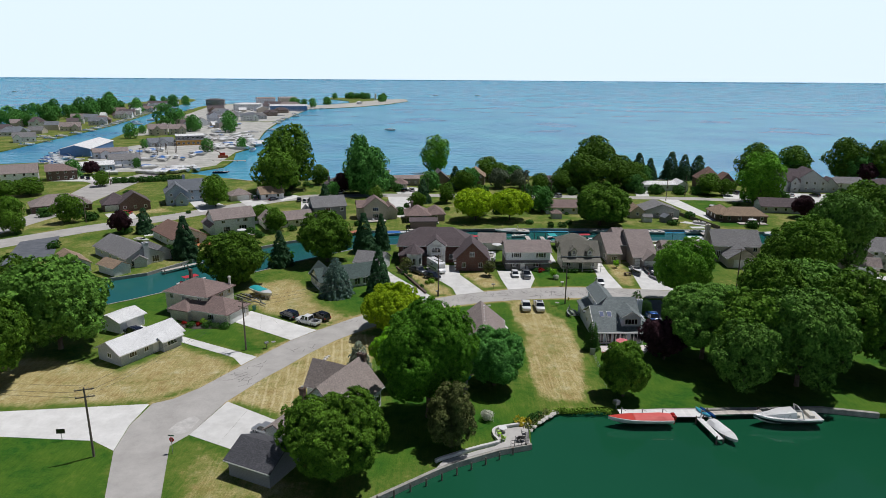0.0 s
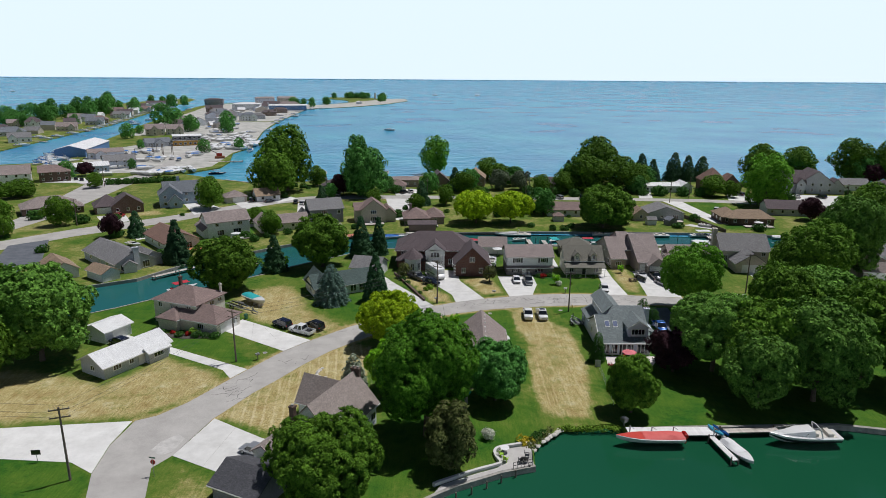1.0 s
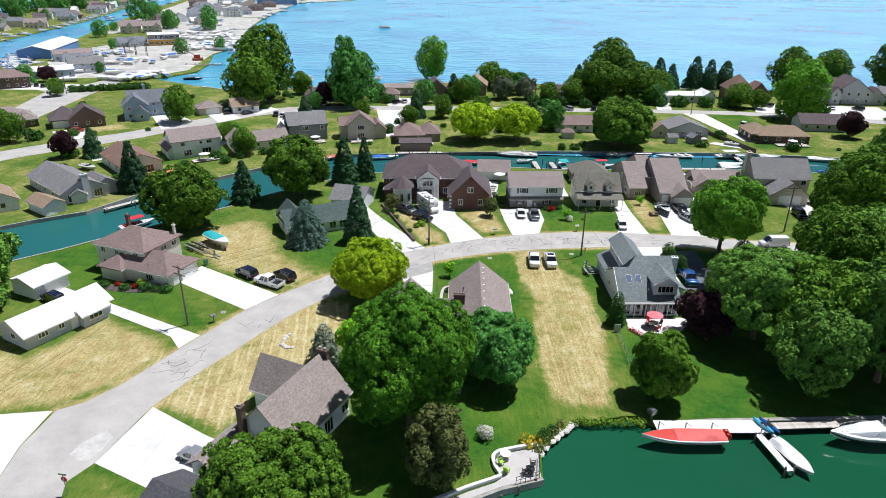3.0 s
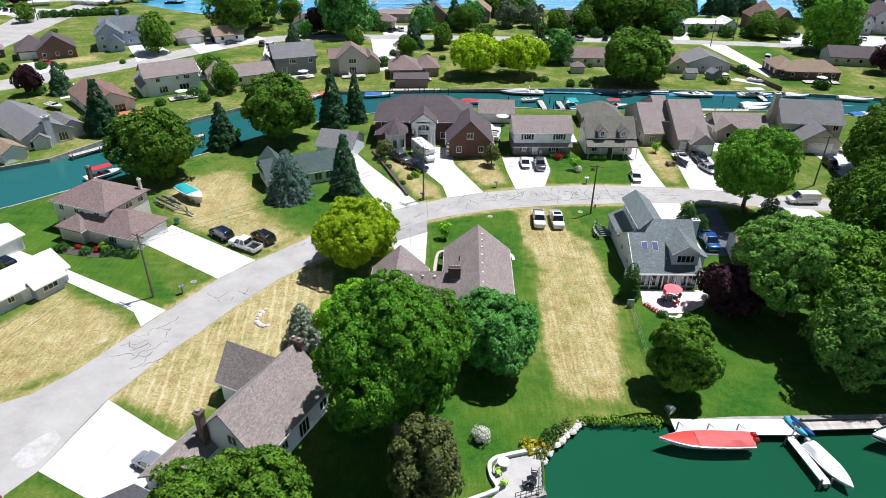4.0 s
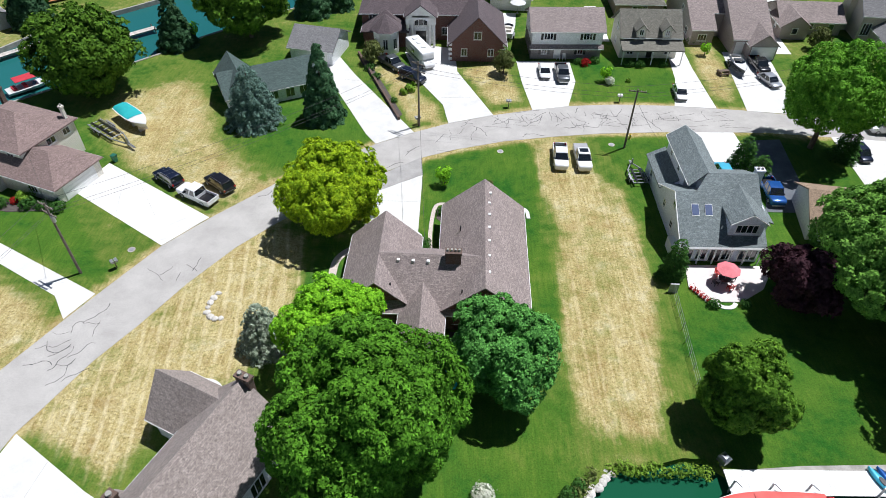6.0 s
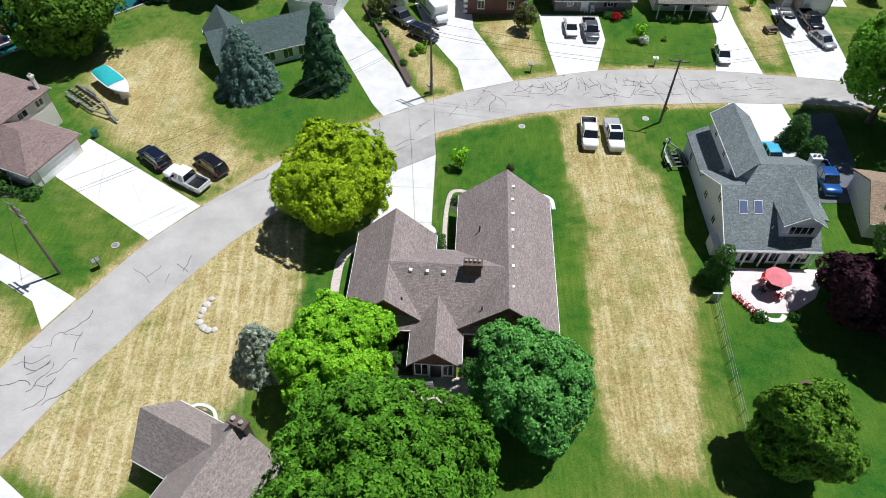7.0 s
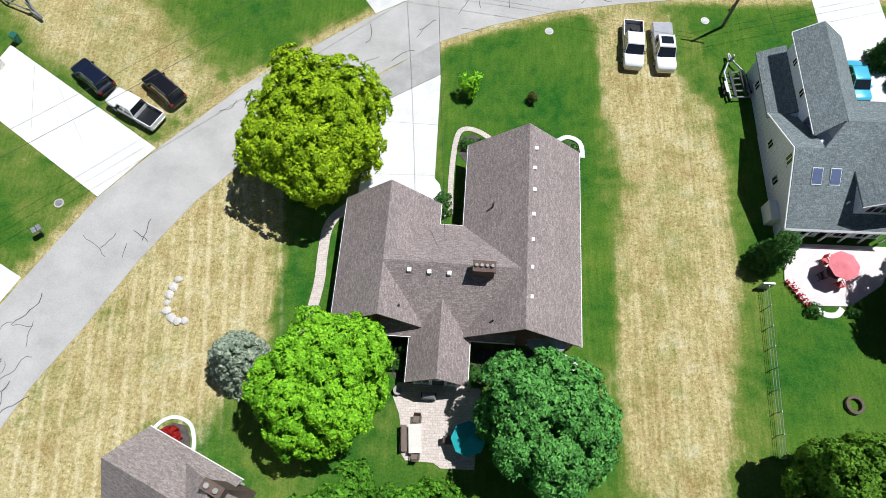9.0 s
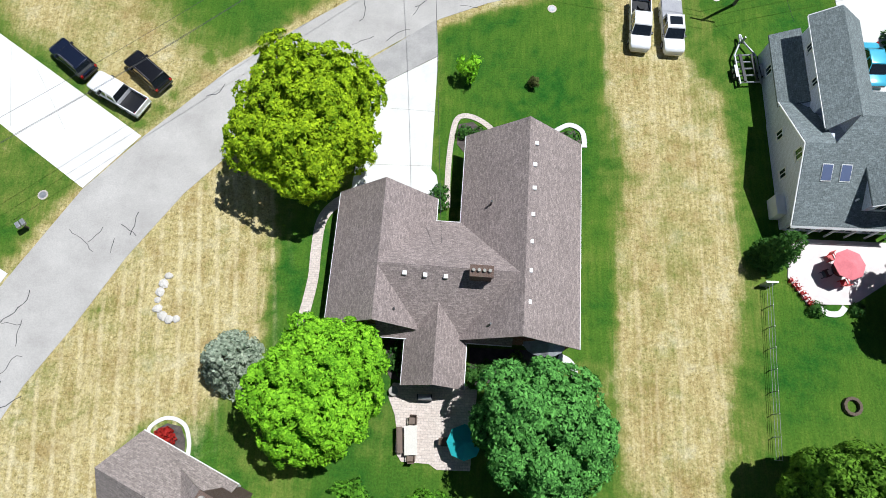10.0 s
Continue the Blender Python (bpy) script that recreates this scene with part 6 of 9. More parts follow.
# trees round the middle house
put(broadleaf("round dense dark green maple beside a patio", 5.2, 9.8, DEEP_MAPLE, 1, 0.225, 70000, 0.12, 26, name="maple_tree"), [(8.9, -16.2, 1, 0)])
put(broadleaf("light green maple with dense clumped crown", 5.4, 9.0, LIGHT_MAPLE, 2, 0.22, 70000, 0.14, 24, name="maple_tree"), [(-7.4, -13.9, 1, 40)])
put(broadleaf("tall green maple with a spreading crown", 7.4, 18.6, TALL_MAPLE, 3, 0.22, 125000, 0.16, 34, 1.0, name="maple_tree"), [(-2.2, -27.0, 1, 0)])
put(broadleaf("yellow-green honey locust beside the street", 6.9, 9.4, LOCUST, 4, 0.23, 75000, 0.2, 20, 0.75, name="locust_tree", lobe=0.5, spread=0.45), [(-10.0, 7.2, 1, 20)])
put(broadleaf("broad dark green tree over a garage roof", 7.0, 11.6, MAPLE, 5, 0.25, 72000, 0.14, 28, name="maple_tree"), [(-14.6, -43.0, 1, 90)])
put(broadleaf("olive-brown leafy tree near the seawall", 3.4, 8.0, OLIVE, 6, 0.26, 16000, 0.12, 16, 1.1, name="ornamental_tree"), [(1.2, -35.4, (1.05, 1.15), 0)])
put(broadleaf("rounded green tree beside the dock", 4.0, 8.2, MAPLE, 7, 0.23, 44000, 0.14, 20, name="maple_tree"), [(30.2, -20.0, (1.0, 1.12), 0)])
put(broadleaf("dark purple-leaved plum tree by a patio", 4.7, 7.6, PURPLE, 8, 0.3, 20000, 0.15, 18, name="plum_tree"), [(42.0, -5.4, 1, 0), (139.6, 124.0, 1.05, 60), (-107.4, 92.0, (0.8, 0.95), 100), (-43.6, 171, (1.05, 1.25), 30), (219, 210, 1.3, 0), (-186, 222, 0.9, 0)])
put(broadleaf("spreading green shade tree over a waterside lawn", 8.2, 14.5, WOOD_MAPLE, 27, 0.3, 70000, 0.3, 26, 0.85, name="maple_tree", lobe=0.5), [(49.3, -5.0, (1.02, 0.95), 0)])
put(broadleaf("tall street maple with an open crown", 7.6, 14.6, STREET_MAPLE, 9, 0.28, 50000, 0.3, 22, 1.0, name="maple_tree"), [(56.2, 26.0, (0.95, 1.0), 0)])
wood = broadleaf("large green tree in dense shade planting", 8.0, 15.0, MAPLE, 10, 0.42, 26000, 0.12, 24, 0.95, name="maple_tree")
put(wood, [(55.5, -11.5, (1.05, 1.0), 0), (74.5, -8.5, (1.05, 1.15), 140), (66, 5, (1.0, 1.05), 200), (73.5, 19.5, 0.8, 100), (96, -4, 1.2, 77), (84, 22, 0.75, 310), (96, 46, (1.15, 1.05), 55), (88.5, 44, 0.75, 200), (-77, -18, (0.9, 1.05), 200), (-88, 6, 1.0, 80)], "shade trees")
put(broadleaf("large light green tree in dense shade planting", 8.0, 15.0, WOOD_MAPLE, 11, 0.42, 26000, 0.12, 20, 0.95, name="maple_tree", lobe=0.5), [(61.5, -16, (1.05, 1.1), 70), (77, 10, (1.05, 0.95), 30), (82, -14, (1.0, 1.2), 240), (51.5, -17.6, 0.8, 160), (109, 53, (1.2, 1.4), 120), (-74, -2, (1.25, 1.15), 15), (-95, -12, 1.1, 140)], "shade trees")
put(broadleaf("large broad green tree near the canal", 6.6, 11.6, MAPLE, 12, 0.42, 24000, 0.08, 26, name="maple_tree"), [(-53.2, 39.0, (1.15, 1.1), 0), (57.6, 110, (1.55, 1.25), 50)], "canal trees")
put(broadleaf("tall rounded green maple by the canal", 6.6, 12.6, MAPLE, 13, 0.42, 24000, 0.14, 24, name="maple_tree"), [(-33.0, 59.5, (1.2, 1.1), 0)])
far_tree = broadleaf("green broadleaf tree in a lakeside yard", 6.0, 12.0, MAPLE, 14, 0.46, 8500, 0.04, 22, name="yard_tree")
far_dark = broadleaf("dense dark green tree in a lakeside yard", 6.0, 12.0, DEEP_MAPLE, 19, 0.5, 8500, 0.04, 20, name="yard_tree")


def size(r, h):
    return (r / 6.0, h / 12.0)


put(far_tree, [(-71, 182, size(13, 28), 0), (-74, 168, size(11, 20), 60), (77, 204, size(12.5, 22), 33), (68, 184, size(11, 16), 70), (84, 186, size(10, 15), 10), (92, 192, size(8, 12), 200), (24, 216, size(7, 11), 0), (30, 208, size(6, 9), 90), (-92, 139, size(6, 12), 45), (-134, 108, size(5, 9.7), 130),
     (-143, 91, size(5, 12), 210), (-181, 161, size(7, 7.5), 0), (-187, 154, size(6.5, 7), 50), (-66, 111, size(3.4, 6), 0), (-57, 97, size(4, 7.5), 70), (193, 233, size(10, 15.5), 0), (213, 219, size(10, 20.8), 70), (229, 214, size(10, 20), 150), (160, 207, size(10, 19), 30),
     (150, 106, size(9, 16), 30), (141, 96, size(8, 15), 90), (160, 100, size(9, 17), 170), (170, 112, size(9, 17), 210), (128, 68, size(7, 13), 50), (137, 78, size(9, 19), 260), (146, 72, size(8, 15), 10), (160, 78, size(9, 17), 300), (178, 96, size(9, 17), 120), (195, 110, size(9, 17), 40),
     (140, 52, size(9, 16), 80), (152, 56, size(9, 17), 170), (123, 174, size(6.5, 9), 0), (130, 172, size(4, 7), 60), (-28, 150, size(3.5, 6), 0), (10, 180, size(5, 9), 100), (-10, 140, size(3.5, 6), 80), (2, 150, size(4, 8), 0), (16, 152, size(4, 7), 50), (56, 180, size(6, 9), 20), (46, 180, size(5, 8), 0), (-36, 186, size(5, 9), 30),
     (15, 126, size(4, 7), 10), (66, 118, size(5, 9), 0), (-60, 196, size(5, 9), 70), (-162, 186, size(4, 7), 0), (-112, 158, size(4, 7), 30), (-97, 152, size(4, 7), 80), (240, 200, size(9, 17), 20), (205, 140, size(9, 15), 0), (222, 150, size(9, 16), 70)], "yard trees")
put(far_dark, [(-40, 197, size(6.5, 23), 0), (-32.5, 168, size(9.2, 20.5), 40), (-37, 172, size(7, 15), 80), (39.7, 132, size(5, 9.8), 0), (-5, 178, size(4.5, 9), 60), (14, 190, size(5, 9), 0), (64, 190, size(7, 12), 50), (98, 196, size(6, 10), 20), (36, 200, size(5, 9), 90), (217, 216, size(9, 14), 0), (90, 180, size(5, 8), 0), (-48, 165, size(3, 6), 0), (-25, 180, size(4, 7), 30)], "dark yard trees")
put(broadleaf("weeping willow with a tall pale green crown", 6.6, 15.5, STREET_MAPLE, 15, 0.45, 14000, 0.03, 22, 1.1, name="willow_tree"), [(136.0, 152, (1.4, 1.32), 0), (-3.0, 242, (1.2, 1.22), 90)], "willows")
put(broadleaf("broad yellow-green locust tree by the canal", 7.4, 9.6, LOCUST, 16, 0.45, 15000, 0.25, 24, 0.7, name="locust_tree"), [(12.6, 116.0, (1.15, 1.15), 0), (25.4, 116.5, (1.1, 1.12), 130)], "canal locusts")
put(broadleaf("silvery willow shrub tree in a lakeside yard", 4.4, 7.6, SILVER, 17, 0.42, 6000, 0.04, 16, name="ornamental_tree"), [(27.3, 188, 1.2, 0), (37.4, 188, 1.15, 80)], "silver trees")
# conifers
put(conifer("blue spruce with frosted blue needles", 4.1, 9.4, BLUE_SPRUCE, 21, 30000, name="blue_spruce_tree", power=0.62, needle=0.42), [(-25.6, 30.4, 1, 0)])
put(conifer("dark spruce with a narrow pointed crown", 3.5, 11.6, SPRUCE, 22, 22000, needle=0.62), [(-15.4, 32.0, (0.9, 1.0), 0), (-74.8, 63.0, (1.1, 1.05), 60), (-45.2, 55.4, (0.95, 0.85), 120), (-23.5, 70.5, (1.05, 1.02), 200), (-18.6, 73.5, (0.8, 0.95), 10)], "spruces")
put(conifer("stout frosted blue spruce on a dry lawn", 2.5, 6.2, FROST, 23, 15000, name="blue_spruce_tree", power=0.65, needle=0.34), [(-14.9, -12.0, 1, 0)])
put(conifer("dark spruce by the lake shore", 5.0, 14.0, SPRUCE, 24, 6000, needle=1.1, power=0.7), [(104.5, 221, 0.95, 0), (109.9, 219, 0.78, 40), (121.6, 221, 1.0, 80), (127.8, 219, 0.92, 120), (135.2, 219, (1.1, 0.88), 160), (66.5, 222, 0.7, 200), (6.5, 186, 0.75, 30), (-8, 150, 0.7, 0), (-100, 93, 0.6, 20), (-49.5, 150, 0.55, 0), (34, 136, 0.6, 100)], "shore spruces")
put(conifer("dense dark green arborvitae beside a house", 1.45, 5.8, HEDGE, 31, 9000, name="arborvitae", needle=0.24, base=0.0, power=0.42), [(29.3, -1.0, 1, 0), (44.6, 21.4, (1.1, 0.8), 40), (46.0, 18.6, (1.0, 0.6), 80), (59.8, 23.6, (1.3, 0.8), 100)], "arborvitae")
# trees of the point and the island
point_tree = broadleaf("dark green tree on the far point", 9.0, 15.0, DEEP_MAPLE, 18, 1.0, 2400, 0.02, 18, name="point_tree")
rng = random.Random(3)
places = []
for x, y, r in [(-443, 556, 7.6), (-418, 546, 8.4), (-478, 670, 7.8), (-471, 682, 9.1), (-449, 673, 9), (-450, 701, 10.4), (-410, 650, 10.4), (-438, 733, 11.6), (-499, 874, 11.2), (-575, 958, 8.8), (-600, 1068, 10.7), (-553, 1142, 6.9), (-423, 789, 10.3), (-507, 1083, 6.5), (-447, 977, 9.9), (-448, 1032, 8.3), (-294, 578, 12), (-286, 590, 9), (-237, 500, 7), (-240, 512, 7.5), (-199, 494, 8.5), (-261, 426, 6.2), (-273, 475, 3.8), (-163, 332, 5), (-145, 351, 4.2), (-190, 212, 4.5), (-217, 353, 3), (-253, 1039, 6.3), (-222, 1011, 7.2), (-485, 876, 6.3), (-460, 640, 9), (-455, 760, 9), (-480, 740, 9), (-470, 820, 9), (-462, 600, 8), (-430, 600, 7), (-500, 640, 9), (-520, 760, 9), (-395, 590, 5), (-520, 1000, 7), (-175, 250, 2.6)]:
    places.append((x, y, (r / 9.0, r / 9.0 * rng.uniform(0.9, 1.3)), rng.uniform(0, 360)))
for cx, cy, n, sx, sy in [(-200, 1490, 16, 60, 26), (-150, 1430, 3, 18, 20), (-120, 1300, 2, 14, 40), (-240, 1100, 4, 40, 50), (-545, 820, 6, 14, 80), (-480, 560, 4, 30, 30), (-520, 560, 8, 60, 30), (-420, 480, 3, 20, 10)]:
    for _ in range(n):
        places.append((cx + rng.uniform(-sx, sx), cy + rng.uniform(-sy, sy), rng.uniform(0.55, 1.0), rng.uniform(0, 360)))
put(point_tree, places, "point trees")


# ---------------------------------------------------------------- vehicles
def rounded(hw, z0, z1, x, tuck=0.12, n=3):
    """A cross-section of a body: rounded box, half width hw, at station x."""
    r = min(0.16, (z1 - z0) * 0.35)
    pts = []
    for cx, cz, a0 in ((hw - r, z1 - r, 0), (-hw + r, z1 - r, 90), (-hw + r + tuck * 0.4, z0 + r, 180), (hw - r - tuck * 0.4, z0 + r, 270)):
        for k in range(n):
            a = radians(a0 + 90 * k / (n - 1))
            pts.append((x, cx + r * math.cos(a), cz + r * math.sin(a)))
    return pts


def wheel_meshes():
    tyre = Shape()
    n = 18
    prof = [(0.2, -0.11), (0.31, -0.12), (0.345, -0.08), (0.345, 0.08), (0.31, 0.12), (0.2, 0.11)]
    tyre.loft([[(r * math.cos(k * math.tau / n), y, r * math.sin(k * math.tau / n)) for k in range(n)] for r, y in prof], False)
    rim = Shape()
    rim.tube((0, -0.1, 0), (0, 0.1, 0), 0.215, 0.215, 16)
    for k in range(5):
        a = k * math.tau / 5
        rim.tube((0.05 * math.cos(a), -0.115, 0.05 * math.sin(a)), (0.2 * math.cos(a), -0.105, 0.2 * math.sin(a)), 0.03, 0.025, 5)
    return mesh_of("tyre", tyre, RUBBER, smooth=True), mesh_of("rim", rim, CHROME, smooth=True)


TYRE, RIM = wheel_meshes()
PAINTS = {k: paint("car_paint_" + k, c, r, m) for k, c, r, m in [
    ("white", (0.78, 0.78, 0.78), 0.3, 0.0), ("silver", (0.5, 0.51, 0.53), 0.3, 0.6), ("navy", (0.012, 0.018, 0.04), 0.25, 0.3), ("black", (0.012, 0.012, 0.014), 0.25, 0.2),
    ("grey", (0.13, 0.14, 0.15), 0.3, 0.5), ("blue", (0.02, 0.1, 0.35), 0.25, 0.3), ("skyblue", (0.08, 0.45, 0.62), 0.3, 0.1), ("red", (0.4, 0.03, 0.03), 0.3, 0.0)]}


def vehicle(kind, colour, label, x, y, rz, group=""):
    """A car, SUV, pickup or van with its front along local +x."""
    L, W, H = {"sedan": (4.7, 1.84, 1.45), "suv": (4.75, 1.92, 1.74), "pickup": (5.75, 2.02, 1.9), "van": (5.6, 2.0, 2.15), "compact": (4.1, 1.76, 1.5)}[kind]
    pt = PAINTS[colour]
    car = thing({"suv": "suv", "pickup": "pickup_truck", "van": "van"}.get(kind, "car"), label, {"suv": "car", "pickup": "pickup truck", "van": "van"}.get(kind, "car"), x, y, 0.03, rz, group)
    f, b, hw = L / 2, -L / 2, W / 2
    belt = H * 0.56
    hood = {"van": 0.5, "pickup": 0.62, "suv": 0.58}.get(kind, 0.55) * H
    st = [(b, 0.86, 0.42, belt * 0.86), (b + 0.12, 0.95, 0.3, belt * 0.97), (b + 0.7, 1.0, 0.24, belt), (0.0, 1.0, 0.22, belt), (f * 0.42, 1.0, 0.24, belt), (f * 0.72, 0.99, 0.26, hood), (f - 0.3, 0.97, 0.3, hood * 0.96), (f - 0.08, 0.9, 0.36, hood * 0.88), (f, 0.82, 0.42, hood * 0.78)]
    if kind == "pickup":
        st = [(-0.75, 1.0, 0.3, belt)] + [s for s in st if s[0] >= -0.1]
    body = Shape().loft([rounded(hw * w, z0, z1, xx) for xx, w, z0, z1 in st])
    part("body", body, pt, car, smooth=True)
    # glasshouse and roof
    c0, c1, c2, c3 = {"sedan": (-1.75, -1.05, 0.45, 1.25), "compact": (-1.9, -1.5, 0.45, 1.2), "suv": (-2.28, -1.95, 0.55, 1.3), "pickup": (-0.75, -0.6, 0.85, 1.55), "van": (-2.72, -2.6, 1.0, 1.9)}[kind]
    zt, iw = H, hw * (0.8 if kind != "van" else 0.9)
    lo, ti = belt - 0.06, H - 0.05
    glass = Shape()
    glass.loft([[(c0, -hw * 0.93, lo), (c0, hw * 0.93, lo), (c3, hw * 0.9, lo), (c3, -hw * 0.9, lo)], [(c1, -iw, ti), (c1, iw, ti), (c2, iw, ti), (c2, -iw, ti)]])
    part("glass", glass, CARGLASS if kind != "van" else pt, car, "dark tinted windows" if kind != "van" else "")
    top = Shape()
    top.loft([[(c1 - 0.06, -iw - 0.02, ti - 0.05), (c1 - 0.06, iw + 0.02, ti - 0.05), (c2 + 0.06, iw + 0.02, ti - 0.05), (c2 + 0.06, -iw - 0.02, ti - 0.05)],
              [(c1, -iw, zt), (c1, iw, zt), (c2 - 0.02, iw, zt), (c2 - 0.02, -iw, zt)], [(c1 + 0.25, -iw + 0.2, zt + 0.03), (c1 + 0.25, iw - 0.2, zt + 0.03), (c2 - 0.25, iw - 0.2, zt + 0.03), (c2 - 0.25, -iw + 0.2, zt + 0.03)]])
    part("roof", top, pt, car, bevel=0.03, smooth=True)
    for s in (-1, 1):
        for xa, xb, w in ((c0 + 0.05, c1, 0.12), (c3 - 0.04, c2, 0.06)) + (((c0 + c3) / 2, (c1 + c2) / 2, 0.09),):
            pil = Shape().loft([[(xa - w, s * hw * 0.94, lo), (xa + w, s * hw * 0.94, lo), (xa + w, s * hw * 0.91, lo), (xa - w, s * hw * 0.91, lo)], [(xb - w, s * (iw + 0.02), ti), (xb + w, s * (iw + 0.02), ti), (xb + w, s * (iw - 0.02), ti), (xb - w, s * (iw - 0.02), ti)]])
            part("pillar", pil, pt, car)
        part("mirror", Shape().box(c3 - 0.45, c3 - 0.22, s * (hw + 0.02) - 0.1, s * (hw + 0.02) + 0.1, belt - 0.02, belt + 0.16), pt if kind != "pickup" else BLACK, car, bevel=0.04)
        part("headlight", Shape().box(f - 0.3, f - 0.02, s * hw * 0.64 - 0.18, s * hw * 0.64 + 0.18, hood * 0.62, hood * 0.78), LAMP_CLEAR, car, "clear headlight", bevel=0.03)
        part("tail_light", Shape().box(b - 0.015, b + 0.16, s * hw * 0.84 - 0.11, s * hw * 0.84 + 0.11, belt * 0.72, belt * 0.98), LAMP_RED, car, "red tail light", bevel=0.02)
        for wx in (f * 0.62, b * 0.6):
            sc = {"pickup": 1.15, "van": 1.05, "suv": 1.1}.get(kind, 0.98)
            w = share("wheel", TYRE, car, pose(wx, s * (hw - 0.13), 0.345 * sc, 0, 0, 0 if s < 0 else 180) @ Matrix.Scale(sc, 4), "black tyre")
            share("rim", RIM, w, None, "alloy rim")
    part("bumper", Shape().box(f - 0.12, f + 0.04, -hw * 0.8, hw * 0.8, 0.36, 0.56), CHROME if kind == "pickup" else BLACK, car, "front bumper", bevel=0.05)
    part("rear_bumper", Shape().box(b - 0.08, b + 0.1, -hw * 0.88, hw * 0.88, 0.42, 0.6), CHROME if kind == "pickup" else BLACK, car, "rear bumper", bevel=0.04)
    part("windscreen", Shape().add([(c3 + 0.02, -hw * 0.82, lo + 0.07), (c3 + 0.02, hw * 0.82, lo + 0.07), (c2 + 0.06, iw * 0.9, ti - 0.06), (c2 + 0.06, -iw * 0.9, ti - 0.06), (c3 - 0.1, -hw * 0.82, lo), (c3 - 0.1, hw * 0.82, lo), (c2 - 0.1, iw * 0.9, ti - 0.1), (c2 - 0.1, -iw * 0.9, ti - 0.1)],
         [(0, 1, 2, 3), (7, 6, 5, 4), (0, 4, 5, 1), (1, 5, 6, 2), (2, 6, 7, 3), (3, 7, 4, 0)]), CARGLASS, car, "dark windscreen")
    if kind == "van":
        for s in (-1, 1):
            part("side_window", Shape().box(1.0, 1.6, s * hw * 0.93 - 0.03, s * hw * 0.93 + 0.03, belt + 0.1, H - 0.35), CARGLASS, car, "dark side window")
    if kind == "pickup":
        part("bed_floor", Shape().box(b + 0.1, -0.74, -hw + 0.12, hw - 0.12, 0.5, 0.62), BLACK, car, "black bed liner")
        for s in (-1, 1):
            part("bed_side", Shape().box(b + 0.02, -0.72, s * hw - 0.1 * (s > 0), s * hw + 0.1 * (s < 0), 0.3, belt), pt, car, bevel=0.03)
        part("tailgate", Shape().box(b - 0.02, b + 0.08, -hw + 0.05, hw - 0.05, 0.55, belt), pt, car, bevel=0.025)
    if kind == "suv":
        for s in (-1, 1):
            part("roof_rail", Shape().tube((c1 + 0.2, s * iw * 0.88, zt + 0.07), (c2 - 0.3, s * iw * 0.88, zt + 0.07), 0.025), CHROME, car, "chrome roof rail")
    return car


def heading(ax, ay, bx, by):
    return math.degrees(math.atan2(by - ay, bx - ax))


t1 = vehicle("pickup", "white", "white crew-cab pickup truck with an open black bed", 19.3, 21.8, -94)
part("spare_wheel", Shape().tube((-2.0, 0.1, 0.62), (-2.0, 0.1, 0.85), 0.36, 0.36, 14), RUBBER, t1, "spare wheel in the bed")
t2 = vehicle("pickup", "white", "white pickup truck with grey bed cover and dark sunroof", 22.35, 21.6, -90)
part("bed_cover", Shape().box(-2.8, -0.76, -0.98, 0.98, 1.07, 1.14), surf("vinyl_cover", (0.3, 0.3, 0.32), (0.36, 0.36, 0.37), 1, 10, 0.7), t2, "grey vinyl bed cover", bevel=0.03)
part("sunroof", Shape().box(-0.35, 0.55, -0.6, 0.6, 1.9, 1.945), CARGLASS, t2, "dark glass sunroof", bevel=0.02)
vehicle("suv", "navy", "dark navy SUV parked on dry grass", -33.7, 15.3, heading(-32.0, 14.1, -35.3, 16.6))
vehicle("pickup", "white", "white pickup truck with an open bed beside two dark SUVs", -28.8, 11.8, heading(-26.3, 10.5, -31.1, 13.1))
vehicle("suv", "black", "black SUV with chrome roof rails on dry grass", -26.6, 14.3, heading(-24.7, 12.8, -28.4, 15.8))
vehicle("pickup", "grey", "dark grey pickup truck beside a motorhome", -6.4, 49.0, heading(-7.7, 50.7, -3.9, 46.2))
vehicle("suv", "navy", "dark blue SUV on a brick house's drive", -2.6, 44.2, heading(-4.3, 45.3, -0.7, 42.7))
vehicle("sedan", "white", "white sedan on a concrete drive", 19.6, 47.0, -90)
vehicle("pickup", "grey", "dark grey pickup truck on a concrete drive", 22.5, 46.3, -90)
vehicle("sedan", "white", "white sedan parked at the foot of a drive", 40.9, 40.6, -94)
vehicle("pickup", "black", "black pickup truck beside a boat trailer", 57.0, 50.4, -88)
vehicle("sedan", "silver", "silver sedan parked on a concrete drive", 57.0, 45.2, -74)
vehicle("van", "white", "white panel van on the street", 69.4, 30.6, 180)
vehicle("compact", "navy", "dark blue car on a concrete drive", 62.4, 24.0, -88)
vehicle("sedan", "skyblue", "light blue sports car beside a grey house", 41.3, 18.6, -88)
vehicle("pickup", "blue", "bright blue pickup truck on a dark drive", 46.3, 14.6, -92)
vehicle("suv", "navy", "dark blue SUV before a garage", 83.6, 48.0, -95)
vehicle("compact", "silver", "silver hatchback on a broad concrete drive", -26.4, -32.0, 155)
vehicle("suv", "navy", "dark blue car beside a small white garage", -63.2, 5.2, 150)
vehicle("suv", "white", "white car by the lakeside lawn", 110.6, 140.0, 60)
vehicle("suv", "black", "black car on a canal house's drive", -96.0, 97.0, 35)
for k, (x, y, c) in enumerate([(-188, 206, "white"), (-184, 209, "black"), (-180, 207, "navy"), (-176, 210, "white"), (-171, 207, "silver")]):
    vehicle("sedan", c, "parked car near the marina", x, y, 120, "marina cars")
